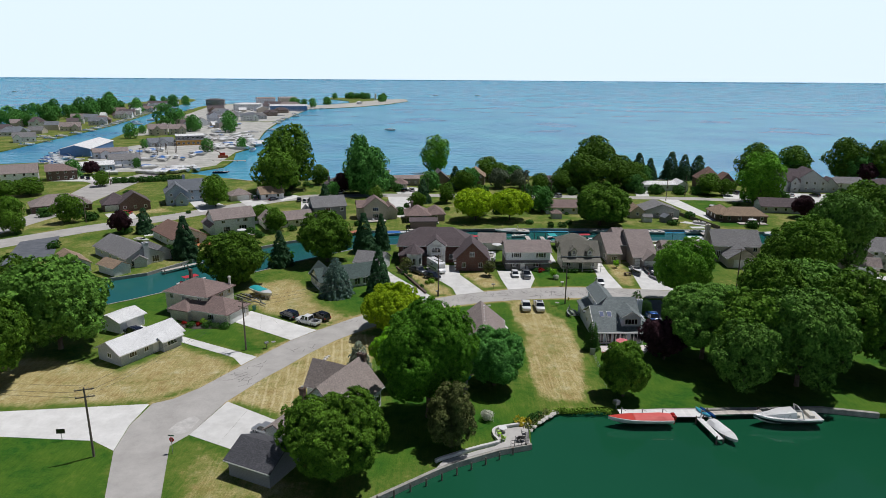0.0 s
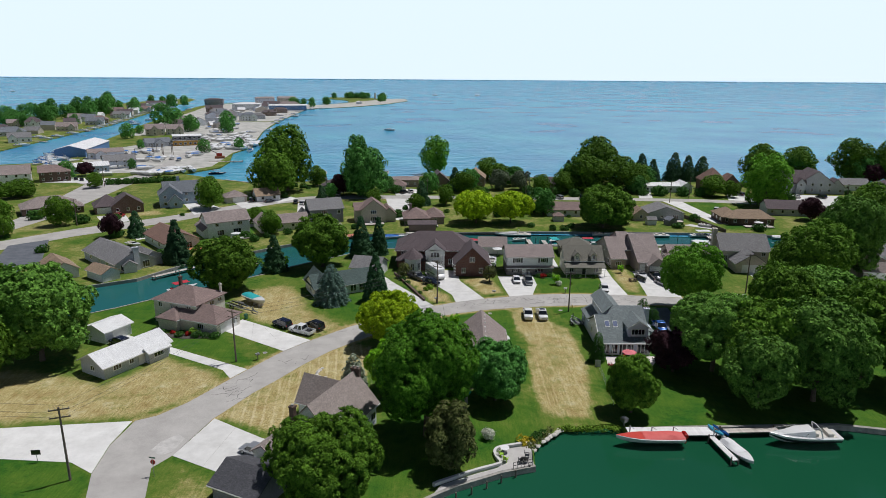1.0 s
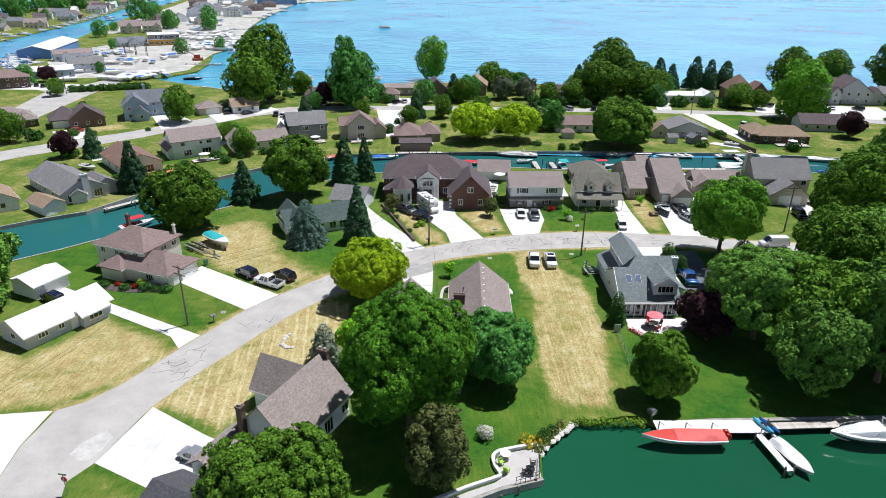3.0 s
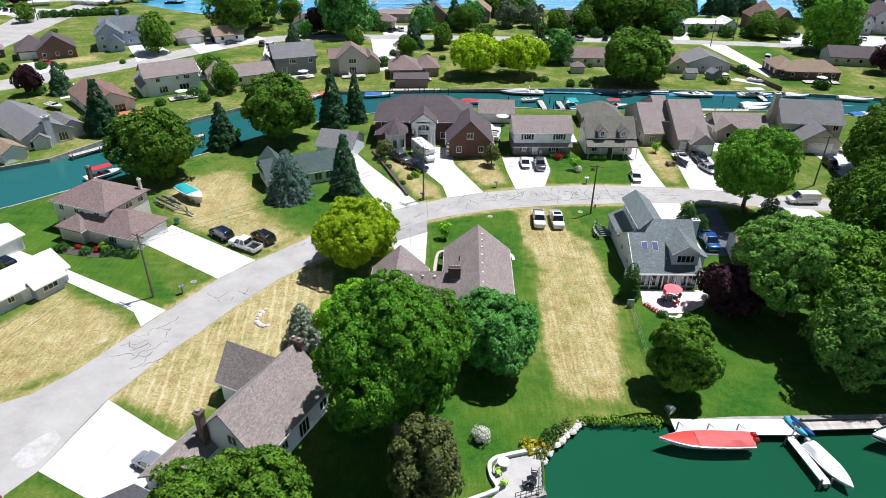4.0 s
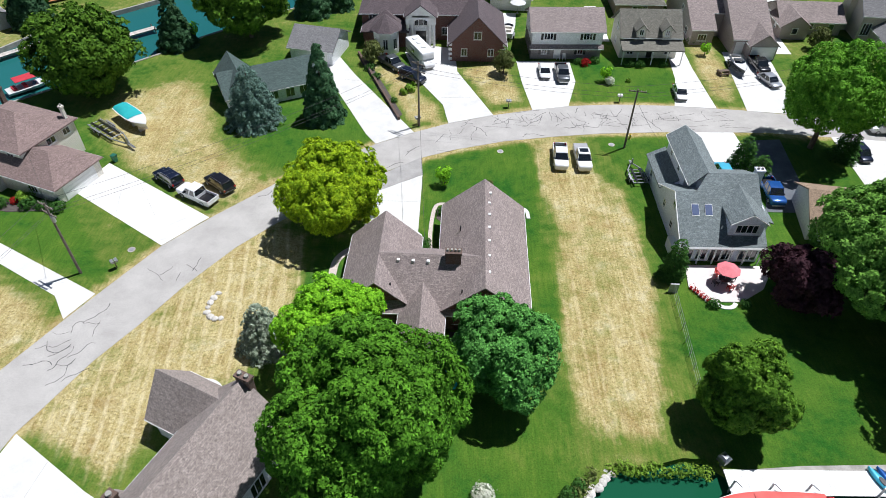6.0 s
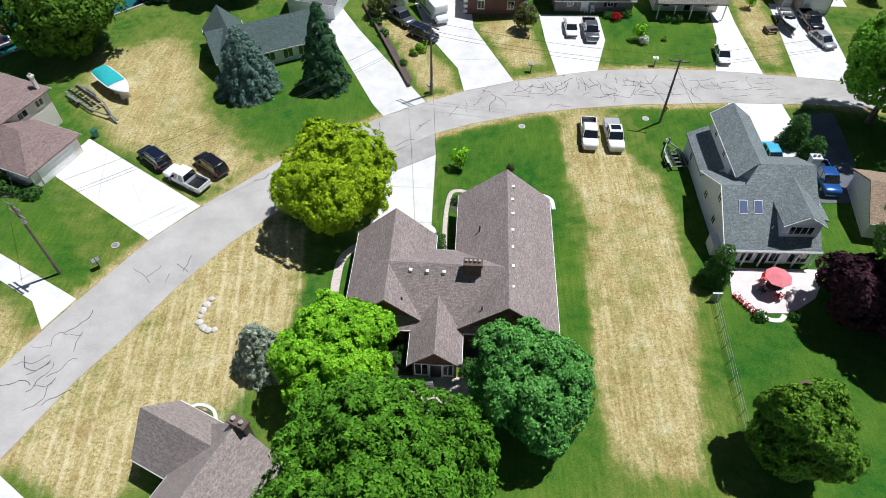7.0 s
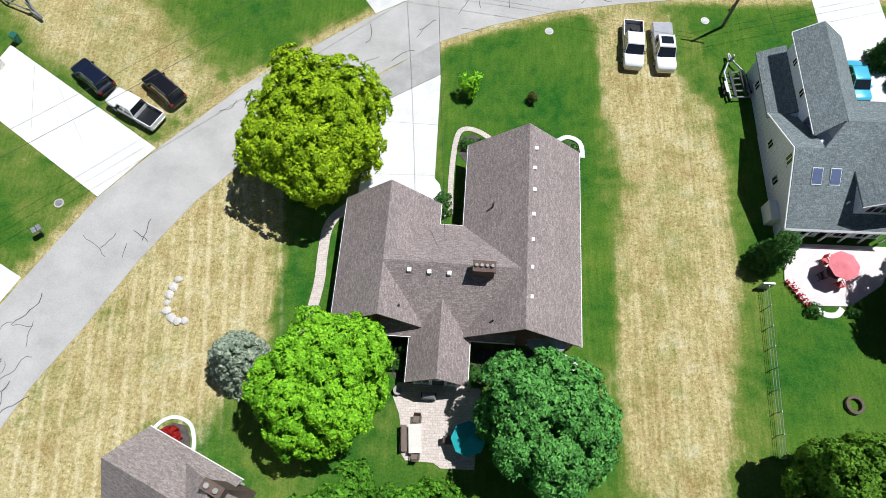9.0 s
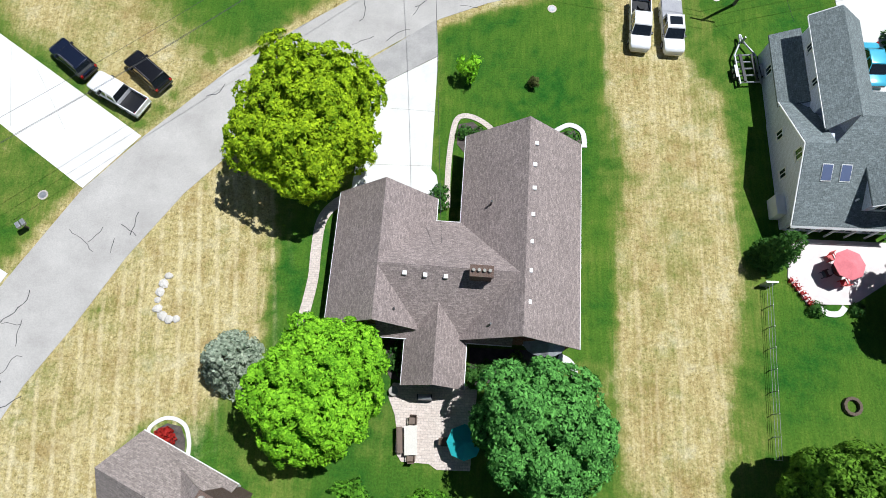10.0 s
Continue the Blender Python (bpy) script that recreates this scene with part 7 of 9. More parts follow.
vehicle("sedan", "navy", "dark car on a lakeside drive", -72, 153, 40)
vehicle("suv", "white", "white car beside a lakefront house", -46, 171, 95)
vehicle("sedan", "white", "white car on a broad lakeside drive", 160, 171, 70)
vehicle("suv", "white", "white car beside a willow tree", 145, 177, 80)

# motorhome
rv = thing("motorhome", "white motorhome with grey graphics on a brick house's drive", "motorhome", -1.6, 51.2, 0.03, heading(-3.2, 54.5, 0.2, 47.8))
part("body", Shape().loft([[(x, s * w, z) for s, z in ((-1, z0), (1, z0), (1, z1), (-1, z1))] for x, w, z0, z1 in ((-3.6, 1.15, 0.5, 2.95), (-3.5, 1.2, 0.45, 3.05), (2.0, 1.2, 0.45, 3.05), (2.6, 1.18, 0.45, 3.0), (3.3, 1.12, 1.75, 2.9), (3.45, 1.0, 1.9, 2.6))]), PAINTS["white"], rv, bevel=0.06, smooth=True)
part("cab", Shape().loft([[(x, s * w, z) for s, z in ((-1, z0), (1, z0), (1, z1), (-1, z1))] for x, w, z0, z1 in ((2.4, 1.05, 0.4, 1.85), (3.2, 1.02, 0.4, 1.7), (3.9, 0.95, 0.42, 1.15), (4.1, 0.85, 0.5, 0.95))]), PAINTS["white"], rv, bevel=0.05, smooth=True)
for s in (-1, 1):
    part("side_window", Shape().box(-1.6, 0.2, s * 1.2 - 0.03, s * 1.2 + 0.03, 1.7, 2.3), CARGLASS, rv, "dark window")
    part("stripe", Shape().box(-3.4, 2.2, s * 1.205 - 0.02, s * 1.205 + 0.02, 1.0, 1.35), PAINTS["grey"], rv, "grey side stripe")
    for wx in (3.0, -2.2):
        w = share("wheel", TYRE, rv, pose(wx, s * 1.0, 0.38, 0, 0, 0 if s < 0 else 180) @ Matrix.Scale(1.1, 4), "black tyre")
        share("rim", RIM, w)
for k in range(3):
    part("roof_hatch", Shape().box(-2.6 + 1.8 * k, -1.9 + 1.8 * k, -0.35, 0.35, 3.02, 3.2), TRIM, rv, "white roof hatch", bevel=0.05)


# ---------------------------------------------------------------- boats
GEL_WHITE = paint("white_gelcoat", (0.75, 0.75, 0.74), 0.25)
GEL_RED = paint("red_gelcoat", (0.62, 0.075, 0.06), 0.3)
CANVAS_TEAL = surf("teal_canvas", (0.015, 0.32, 0.33), (0.02, 0.38, 0.38), 1.2, 12, 0.8, grain=0.15)
CANVAS_BLUE = surf("blue_canvas", (0.02, 0.12, 0.4), (0.03, 0.16, 0.45), 1.2, 12, 0.8, grain=0.15)
CANVAS_WHITE = surf("white_canvas", (0.7, 0.7, 0.69), (0.62, 0.62, 0.62), 1.2, 12, 0.7, grain=0.1)
CANVAS_RED = surf("red_canvas", (0.45, 0.02, 0.04), (0.5, 0.04, 0.05), 1.2, 12, 0.8, grain=0.15)
VINYL = surf("cream_vinyl", (0.55, 0.52, 0.46), (0.6, 0.57, 0.5), 1.2, 12, 0.5)


def hull_rings(L, W, D, n=11):
    rings = []
    for k in range(n):
        s = k / (n - 1)
        x = -L / 2 + L * s
        w = W / 2 * (0.9 + 0.1 * min(1, s * 4)) * (1 - max(0, (s - 0.45) / 0.55) ** 2.2) + 0.03
        keel = D * max(0, (s - 0.65) / 0.35) ** 2 * 0.75
        top = D * (1 + 0.16 * s * s)
        rings.append([(x, 0, keel), (x, w * 0.72, keel + (top - keel) * 0.4), (x, w, top * 0.98), (x, w * 0.93, top), (x, -w * 0.93, top), (x, -w, top * 0.98), (x, -w * 0.72, keel + (top - keel) * 0.4)])
    return rings


def boat(label, x, y, z, rz, L=7.0, W=2.4, D=1.0, hull=None, deck=None, style="open", cover=None, engines=0, group="", name="motorboat"):
    b = thing(name, label, "boat", x, y, z, rz, group)
    part("hull", Shape().loft(hull_rings(L, W, D)), hull or GEL_WHITE, b, smooth=True)
    dk = Shape()
    rings = hull_rings(L, W * 0.96, D)
    dk.loft([[(p[3][0], p[3][1], p[3][2] + 0.02), (p[3][0], 0, p[3][2] + 0.09), (p[4][0], p[4][1], p[4][2] + 0.02)] for p in rings[5:]], False)
    part("deck", dk, deck or GEL_WHITE, b, smooth=True)
    if style == "cover":
        cv = Shape()
        cv.loft([[(p[3][0], p[3][1] * 1.0, p[3][2] + 0.03), (p[3][0], p[3][1] * 0.55, p[3][2] + 0.3 + 0.18 * math.sin(k * 0.8)), (p[3][0], p[4][1] * 0.55, p[3][2] + 0.3 + 0.18 * math.sin(k * 0.8)), (p[4][0], p[4][1], p[4][2] + 0.03)] for k, p in enumerate(rings[0:7])], False)
        part("cover", cv, cover or CANVAS_WHITE, b, "stretched canvas cover", smooth=True)
    else:
        part("cockpit", Shape().box(-L * 0.44, L * 0.05, -W * 0.36, W * 0.36, D * 0.9, D * 1.04), VINYL, b, "cream cockpit floor", bevel=0.05)
        for k in range(2):
            part("seat", Shape().box(-L * 0.38 + k * L * 0.22, -L * 0.3 + k * L * 0.22, -W * 0.32, W * 0.32, D, D * 1.35), cover or VINYL, b, bevel=0.07)
        ws = Shape()
        for s in (-1, 1):
            ws.add([(L * 0.06, s * W * 0.38, D * 1.02), (L * 0.14, 0, D * 1.06), (L * 0.06, 0, D * 1.45), (L * 0.0, s * W * 0.36, D * 1.4)], [(0, 1, 2, 3), (3, 2, 1, 0)])
        part("windshield", ws, CARGLASS, b, "tinted windshield")
    if style == "cruiser":
        part("cabin", Shape().loft([[(xx, s * w, zz) for s, zz in ((-1, z0), (1, z0), (0.8, z1), (-0.8, z1))] for xx, w, z0, z1 in ((-L * 0.1, W * 0.4, D, D * 1.7), (L * 0.12, W * 0.38, D, D * 1.55), (L * 0.34, W * 0.22, D, D * 1.15))]), GEL_WHITE, b, bevel=0.06, smooth=True)
        arc = Shape()
        pts = [(-L * 0.2, -W * 0.44, D), (-L * 0.16, -W * 0.4, D + 1.3), (-L * 0.15, 0, D + 1.6), (-L * 0.16, W * 0.4, D + 1.3), (-L * 0.2, W * 0.44, D)]
        for a, c in zip(pts, pts[1:]):
            arc.tube(a, c, 0.09, 0.09, 6)
        part("radar_arch", arc, GEL_WHITE, b)
        rail = Shape()
        rr = hull_rings(L, W * 0.9, D)
        for s in (2, 5):
            for a, c in zip(rr[5:], rr[6:]):
                rail.tube((a[s][0], a[s][1], a[s][2] + 0.55), (c[s][0], c[s][1], c[s][2] + 0.55), 0.02, 0.02, 5)
                rail.tube((a[s][0], a[s][1], a[s][2]), (a[s][0], a[s][1], a[s][2] + 0.55), 0.018, 0.018, 5)
        part("bow_rail", rail, CHROME, b, "steel bow rail")
    if style == "pontoon":
        top = Shape().box(-L * 0.3, L * 0.2, -W * 0.45, W * 0.45, D + 1.35, D + 1.42)
        part("bimini", top, cover or CANVAS_WHITE, b, "canvas sun top", bevel=0.03)
        for sx in (-L * 0.28, L * 0.18):
            for sy in (-W * 0.42, W * 0.42):
                part("top_pole", Shape().tube((sx, sy, D * 0.9), (sx, sy, D + 1.36), 0.02, 0.02, 5), CHROME, b)
    for k in range(engines):
        ey = (k - (engines - 1) / 2) * 0.7
        e = part("outboard", Shape().loft([[(-L / 2 - 0.2 + dx * w, ey + dy * w * 0.8, z2) for dx, dy in ((-1, -1), (1, -1), (1, 1), (-1, 1))] for w, z2 in ((0.12, 0.1), (0.16, D * 0.7), (0.3, D * 0.95), (0.32, D * 1.35), (0.2, D * 1.5))]), LAMP_RED if hull is GEL_RED or deck is GEL_RED else GREYMETAL, b, "outboard engine", bevel=0.04, smooth=True)
    return b


def boat_trailer(x, y, rz, L=8.6, label="galvanised boat trailer with tandem wheels on dry grass"):
    t = thing("boat_trailer", label, "trailer", x, y, 0, rz)
    for s in (-1, 1):
        fr = Shape()
        fr.pipe([(-L * 0.45, s * 1.0, 0.6), (L * 0.1, s * 1.0, 0.6), (L * 0.38, s * 0.14, 0.55), (L * 0.5, s * 0.08, 0.5), (L * 0.52, s * 0.02, 0.5)], 0.1, 6)
        part("frame_rail", fr, GREYMETAL, t)
        part("bunk", Shape().box(-L * 0.42, L * 0.1, s * 0.55 - 0.13, s * 0.55 + 0.13, 0.7, 0.84), BLACK, t, "dark carpeted bunk")
        part("fender", Shape().box(-L * 0.33, -L * 0.1, s * 1.22 - 0.14, s * 1.22 + 0.14, 0.78, 0.84), GREYMETAL, t, bevel=0.03)
        for wx in (-L * 0.27, -L * 0.16):
            w = share("wheel", TYRE, t, pose(wx, s * 1.2, 0.345, 0, 0, 0 if s < 0 else 180), "black tyre")
            share("rim", RIM, w)
    for k in range(5):
        xx = -L * 0.42 + k * L * 0.13
        part("cross_member", Shape().tube((xx, -1.0, 0.6), (xx, 1.0, 0.6), 0.08, 0.08, 6), GREYMETAL, t)
    part("winch_post", Shape().box(L * 0.34, L * 0.38, -0.06, 0.06, 0.5, 1.4), GREYMETAL, t)
    return t


boat("white speedboat with a teal canvas cover, standing on dry grass", -43.3, 29.2, 0.35, heading(-46.2, 32.0, -39.9, 26.3), 8.0, 2.7, 1.25, style="cover", cover=CANVAS_TEAL)
cradle = thing("boat_stand", "low timber blocks under a boat", "boat stand", -43.3, 29.2, 0, -42)
for sx in (-2.2, 0.2, 2.2):
    part("block", Shape().box(sx - 0.2, sx + 0.2, -0.6, 0.6, 0, 0.42 if sx < 2 else 0.95), PLANK, cradle)
boat_trailer(-45.3, 25.8, heading(-49.9, 29.3, -40.5, 22.1), 11.0)
boat_trailer(29.2, 18.4, 95, 5.6, "small galvanised boat trailer beside a grey house")
LIFT = GREYMETAL
boat("red speedboat with red canvas deck at a white dock", 30.6, -28.2, -0.35, 180, 9.9, 2.5, 1.1, GEL_WHITE, GEL_RED, "cover", surf("red_deck_canvas", (0.6, 0.1, 0.09), (0.66, 0.13, 0.11), 1.0, 12, 0.7, grain=0.12), 2)
boat("small white open boat with an outboard at a narrow pier", 42.5, -31.0, -0.7, -75, 6.0, 2.1, 0.85, style="cover", cover=CANVAS_WHITE, engines=1)
cruiser = boat("white cabin cruiser with a dark waterline at the dock", 53.6, -27.6, -0.6, 180, 10.2, 3.1, 1.45, style="cruiser", cover=VINYL)
part("hull_band", Shape().loft([[(q[0], q[1] * 1.015, q[2]) for q in (r[1], (r[2][0], (r[1][1] + r[2][1]) / 2, (r[1][2] + r[2][2]) / 2))] for r in hull_rings(10.2, 3.1, 1.45)], False), BLACK, cruiser, "dark hull band")
part("hull_band", Shape().loft([[(q[0], q[1] * 1.015, q[2]) for q in ((r[5][0], (r[6][1] + r[5][1]) / 2, (r[6][2] + r[5][2]) / 2), r[6])] for r in hull_rings(10.2, 3.1, 1.45)], False), BLACK, cruiser, "dark hull band")
for lb, x, y, rz, L, W, st, cv in [
    ("blue and white boat moored at the far bank", -15.0, 95.6, 12, 8.0, 2.5, "cover", CANVAS_BLUE), ("white cabin cruiser moored along the canal", 24.5, 99.6, 178, 12.0, 3.4, "cruiser", None),
    ("white boat with a red cover at a short dock", 11.5, 90.6, 5, 8.5, 2.6, "cover", CANVAS_RED), ("white boat moored across the canal", 26.0, 92.6, 10, 4.8, 1.9, "open", None),
    ("white pontoon boat with a green top on a lift", 36.4, 88.0, 95, 7.5, 2.7, "pontoon", CANVAS_TEAL), ("long dark and white boat along the bank", 72.0, 99.5, 178, 11.0, 2.9, "open", None),
    ("white pontoon boat with a long canvas roof", 89.6, 99.6, 2, 9.5, 3.0, "pontoon", CANVAS_WHITE), ("white covered boat on a lift", 86.0, 90.6, 8, 8.5, 2.8, "cover", CANVAS_WHITE), ("white cabin boat beside a seawall", 84.6, 87.4, 8, 7.0, 2.5, "cover", CANVAS_WHITE),
    ("long white boat along the far bank", 116.0, 96.6, -12, 9.0, 2.4, "cover", CANVAS_WHITE), ("dark blue covered boat in the canal", 110.0, 83.4, 20, 7.0, 2.4, "cover", CANVAS_BLUE),
    ("white boat with a red canopy by a shaded bank", -64.6, 40.6, 45, 7.5, 2.5, "pontoon", CANVAS_RED), ("small white boat at a garden dock", -58.4, 57.4, 48, 4.6, 1.7, "open", None), ("white boat with a red top near a boathouse", 47.6, 88.2, 4, 7.0, 2.4, "pontoon", CANVAS_RED),
    ("white runabout moored in the canal", 45.4, 86.4, 4, 6.0, 2.2, "cover", CANVAS_BLUE), ("red-covered boats at a red dock", -33.4, 92.0, 40, 6.5, 2.3, "cover", CANVAS_RED), ("white runabout beside the far bank", 55.0, 100.6, 0, 6.4, 2.2, "open", None), ("white boat under a low cover at the bank", 101.0, 99.2, -3, 6.5, 2.2, "cover", CANVAS_WHITE)]:
    boat(lb, x, y, -0.85, rz, L, W, 0.95, style=st, cover=cv, group="canal boats")
boat("grey fishing boat on a trailer on a drive", 53.2, 49.8, 0.45, -92, 6.6, 2.3, 0.9, hull=PAINTS["grey"], style="open", cover=PAINTS["grey"])
boat_trailer(53.2, 49.6, -92, 6.4, "dark boat trailer under a fishing boat")
boat("white boat beside a grey house on a lawn", -95.0, 80.0, 0.2, -30, 6.4, 2.3, 0.95, style="open")
boat("white sport boat out on the lake", -51.9, 536, -0.85, 175, 11.0, 3.4, 1.5, style="cruiser", cover=VINYL)
boat("dark pontoon boat at a lakeside lift", -122, 236, -0.8, 10, 9.0, 3, 1.0, hull=PAINTS["navy"], style="pontoon", cover=PAINTS["navy"])
boat("white boat by the lakefront yard", -63.6, 236, -0.85, 95, 8.0, 2.8, 1.2, style="cruiser", cover=VINYL)
boat("white boat at the lakeshore", -30, 240, -0.85, 85, 8, 2.8, 1.2, style="cruiser", cover=VINYL)
# marina boats: two kinds, many berths
mb = boat("white cabin cruiser berthed at the marina", -241, 282, -0.85, 60, 11.0, 3.6, 1.6, style="cruiser", cover=CANVAS_BLUE, group="marina boats", name="cabin_cruiser")
mc = boat("shrink-wrapped white boat stored ashore", -165, 246, 0.3, 20, 9.0, 3.0, 1.4, style="cover", cover=CANVAS_WHITE, group="stored boats", name="stored_boat")
md = boat("blue-covered boat stored ashore", -168, 250, 0.3, 40, 8.5, 3.0, 1.4, style="cover", cover=CANVAS_BLUE, group="stored boats", name="stored_boat")
rng = random.Random(8)
for cx, cy, n, sx, sy, kinds in [(-152, 230, 12, 10, 5, (mc, mc, md)), (-144, 240, 8, 8, 8, (mc, mc, mc)), (-156, 366, 34, 14, 20, (mc, mc, mc, md)), (-172, 425, 14, 10, 22, (mc, mc, mc)), (-150, 238, 8, 9, 8, (mc, mc)), (-146, 385, 12, 6, 12, (mc, mc)), (-160, 400, 8, 8, 18, (mc,)), (-196, 268, 5, 8, 6, (mc,)), (-180, 290, 4, 6, 10, (mc, md)), (-225, 560, 6, 12, 30, (mc, mc, md)), (-250, 760, 10, 24, 60, (mc, mc, md)), (-300, 830, 8, 30, 60, (mc,)), (-176, 222, 3, 4, 3, (mc,)), (-168, 300, 10, 8, 20, (mc, mc, md)), (-200, 330, 10, 14, 16, (mc, md)), (-186, 250, 6, 8, 6, (mc,)), (-200, 430, 10, 10, 30, (mc, mc, md)), (-178, 450, 12, 8, 40, (mc, mc)), (-210, 500, 8, 10, 40, (mc, md))]:
    for _ in range(n):
        copy_thing(rng.choice(kinds), pose(cx + rng.uniform(-sx, sx), cy + rng.uniform(-sy, sy), 0.3, 0, 0, rng.uniform(0, 360)))
for x, y, rz in [(-236, 274, 60), (-231, 270, 60), (-247, 292, 60), (-252, 300, 55), (-241, 283, 60), (-239, 290, 60), (-226, 279, 50), (-232, 306, 55), (-237, 269, 55), (-222, 257, 40), (-258, 318, 55), (-241, 300, 60), (-228, 264, 60), (-246, 284, 55), (-313, 370, 20), (-325, 420, 15), (-339, 433, 20), (-327, 440, 15), (-331, 470, 10), (-336, 500, 12), (-342, 525, 12), (-346, 545, 14), (-351, 563, 12), (-354, 585, 10), (-360, 605, 12), (-366, 625, 12), (-371, 640, 12), (-378, 668, 12), (-384, 691, 10), (-392, 720, 12), (-399, 745, 10), (-408, 780, 12), (-420, 810, 12), (-432, 850, 10), (-445, 900, 10),
                 (-347, 621, 80), (-166, 520, 10), (-178, 495, 5), (-215, 758, 2), (-193, 748, 5), (-205, 800, 4), (-212, 860, 4), (-220, 900, 4), (-330, 590, 15), (-345, 660, 12), (-360, 720, 12), (-390, 900, 10), (-440, 960, 10), (-186, 620, 4), (-192, 660, 4), (-196, 700, 4), (-135, 345, 80), (-460, 1000, 10), (-380, 830, 10), (-206, 930, 20), (-196, 960, 20)]:
    copy_thing(mb, pose(x, y, -0.85, 0, 0, rz + rng.uniform(-15, 15)))
for x, y in [(-17, 1772), (106, 1800), (460, 3600), (-1100, 2890), (-1300, 1890)]:
    copy_thing(mb, pose(x, y, -0.85, 0, 0, rng.uniform(-30, 30)) @ Matrix.Scale(1.4, 4))


# ---------------------------------------------------------------- docks, seawalls, patios
def planked(name, label, x, y, z, rz, L, W, mat, board=0.3, posts=True, category="dock"):
    d = thing(name, label, category, x, y, 0, rz)
    n = int(L / board)
    me = mesh_of("plank", Shape().box(0.008, board - 0.008, -W / 2, W / 2, z - 0.06, z), mat)
    for k in range(n):
        share("plank", me, d, pose(-L / 2 + k * board, 0, random.Random(k).uniform(-0.006, 0.006)))
    for s in (-1, 1):
        part("beam", Shape().box(-L / 2, L / 2, s * (W / 2 - 0.2) - 0.07, s * (W / 2 - 0.2) + 0.07, z - 0.26, z - 0.065), POLE, d)
        if posts:
            for k in range(max(2, int(L / 3.5))):
                xx = -L / 2 + 0.3 + (L - 0.6) * k / (max(2, int(L / 3.5)) - 1)
                part("post", Shape().tube((xx, s * (W / 2 + 0.12), -2.2), (xx, s * (W / 2 + 0.12), z + 0.45), 0.12, 0.11, 8), POLE, d, "weathered round post")
    return d


planked("dock", "white plank dock along the lagoon shore", 35.0, -25.9, 0.18, 0.5, 14.0, 2.3, WHITE_DOCK, 0.35, False)
planked("dock", "weathered timber dock beside the cruiser", 46.6, -25.4, 0.1, 3, 9.0, 1.2, PLANK)
planked("pier", "narrow white pier running out into the lagoon", 40.6, -30.3, 0.12, -82, 6.4, 0.9, WHITE_DOCK, 0.3)
hoist = thing("boat_lift", "galvanised boat lift posts with davits", "boat lift", 0, 0, 0)
for px, py in ((28.2, -26.4), (31.4, -26.6), (34.6, -26.6), (40.6, -26.9)):
    part("lift_post", Shape().tube((px, py, -1.5), (px, py, 1.35), 0.09, 0.09, 8), GREYMETAL, hoist)
    part("lift_arm", Shape().tube((px, py, 1.3), (px + 0.5, py - 0.5, 1.1), 0.05, 0.04, 6), GREYMETAL, hoist)
eng = thing("outboard_engine", "covered outboard engine on a dock bracket", "engine", 27.9, -24.4, 0, 30)
part("cowl", Shape().loft([[(dx * w, dy * w, z) for dx, dy in ((-1, -1), (1, -1), (1, 1), (-1, 1))] for w, z in ((0.1, 0.1), (0.14, 0.7), (0.42, 0.9), (0.45, 1.5), (0.25, 1.7))]), PAINTS["grey"], eng, bevel=0.05, smooth=True)
for k, (c, lb) in enumerate(((PAINTS["skyblue"], "turquoise kayak lying on the dock"), (PAINTS["blue"], "blue kayak lying on the dock"))):
    kb = thing("kayak", lb, "kayak", 41.3 + 0.75 * k, -25.9, 0.18, -68)
    part("hull", Shape().loft([[(x, w * math.cos(a), 0.2 + 0.2 * math.sin(a)) for a in [math.tau * j / 10 for j in range(10)]] for x, w in ((-1.6, 0.03), (-1.2, 0.25), (-0.4, 0.4), (0.4, 0.4), (1.2, 0.25), (1.6, 0.03))]), c, kb, smooth=True)
    part("cockpit", Shape().slab([(0.5 * math.cos(math.tau * j / 12), 0.24 * math.sin(math.tau * j / 12)) for j in range(12)], 0.37, 0.43), BLACK, kb)
# lagoon patio with furniture
WHITE_EDGE = [(13.0, -29.9), (12.3, -29.6), (9.2, -30.4), (8.2, -30.8), (7.6, -31.6), (7.7, -33.0), (8.2, -34.4), (7.4, -35.0), (4.5, -36.3), (0, -38.7), (-1.0, -39.4)]
patio = [(12.9, -30.2), (12.2, -30.0), (8.4, -31.0), (7.9, -31.8), (8.0, -33.0), (8.5, -34.6), (7.6, -35.4), (4.5, -36.8), (0, -39.2), (-0.9, -40.9), (2, -39.0), (8.2, -36.0), (12.7, -34.6)]
tagged(new("patio", mesh_of("patio", Shape().slab(patio, -0.3, 0.14), surf("patio_concrete", (0.42, 0.4, 0.38), (0.5, 0.48, 0.45), 0.8, 10, 0.85, grain=0.15))), "grey concrete waterside patio", "patio", kind="structure")


def ribbon(name, pts, width, z0, z1, mat, label, category="wall", kind="structure"):
    """A low wall or path along a line."""
    sh = Shape()
    p = [Vector((x, y)) for x, y in pts]
    left, right = [], []
    for k in range(len(p)):
        d = (p[min(k + 1, len(p) - 1)] - p[max(k - 1, 0)]).normalized()
        nrm = Vector((-d.y, d.x)) * width / 2
        left.append(p[k] + nrm)
        right.append(p[k] - nrm)
    sh.loft([[(r.x, r.y, z0), (l.x, l.y, z0), (l.x, l.y, z1), (r.x, r.y, z1)] for l, r in zip(left, right)])
    me = mesh_of(name, sh, mat)
    return tagged(new(name, me), label, category, kind=kind)


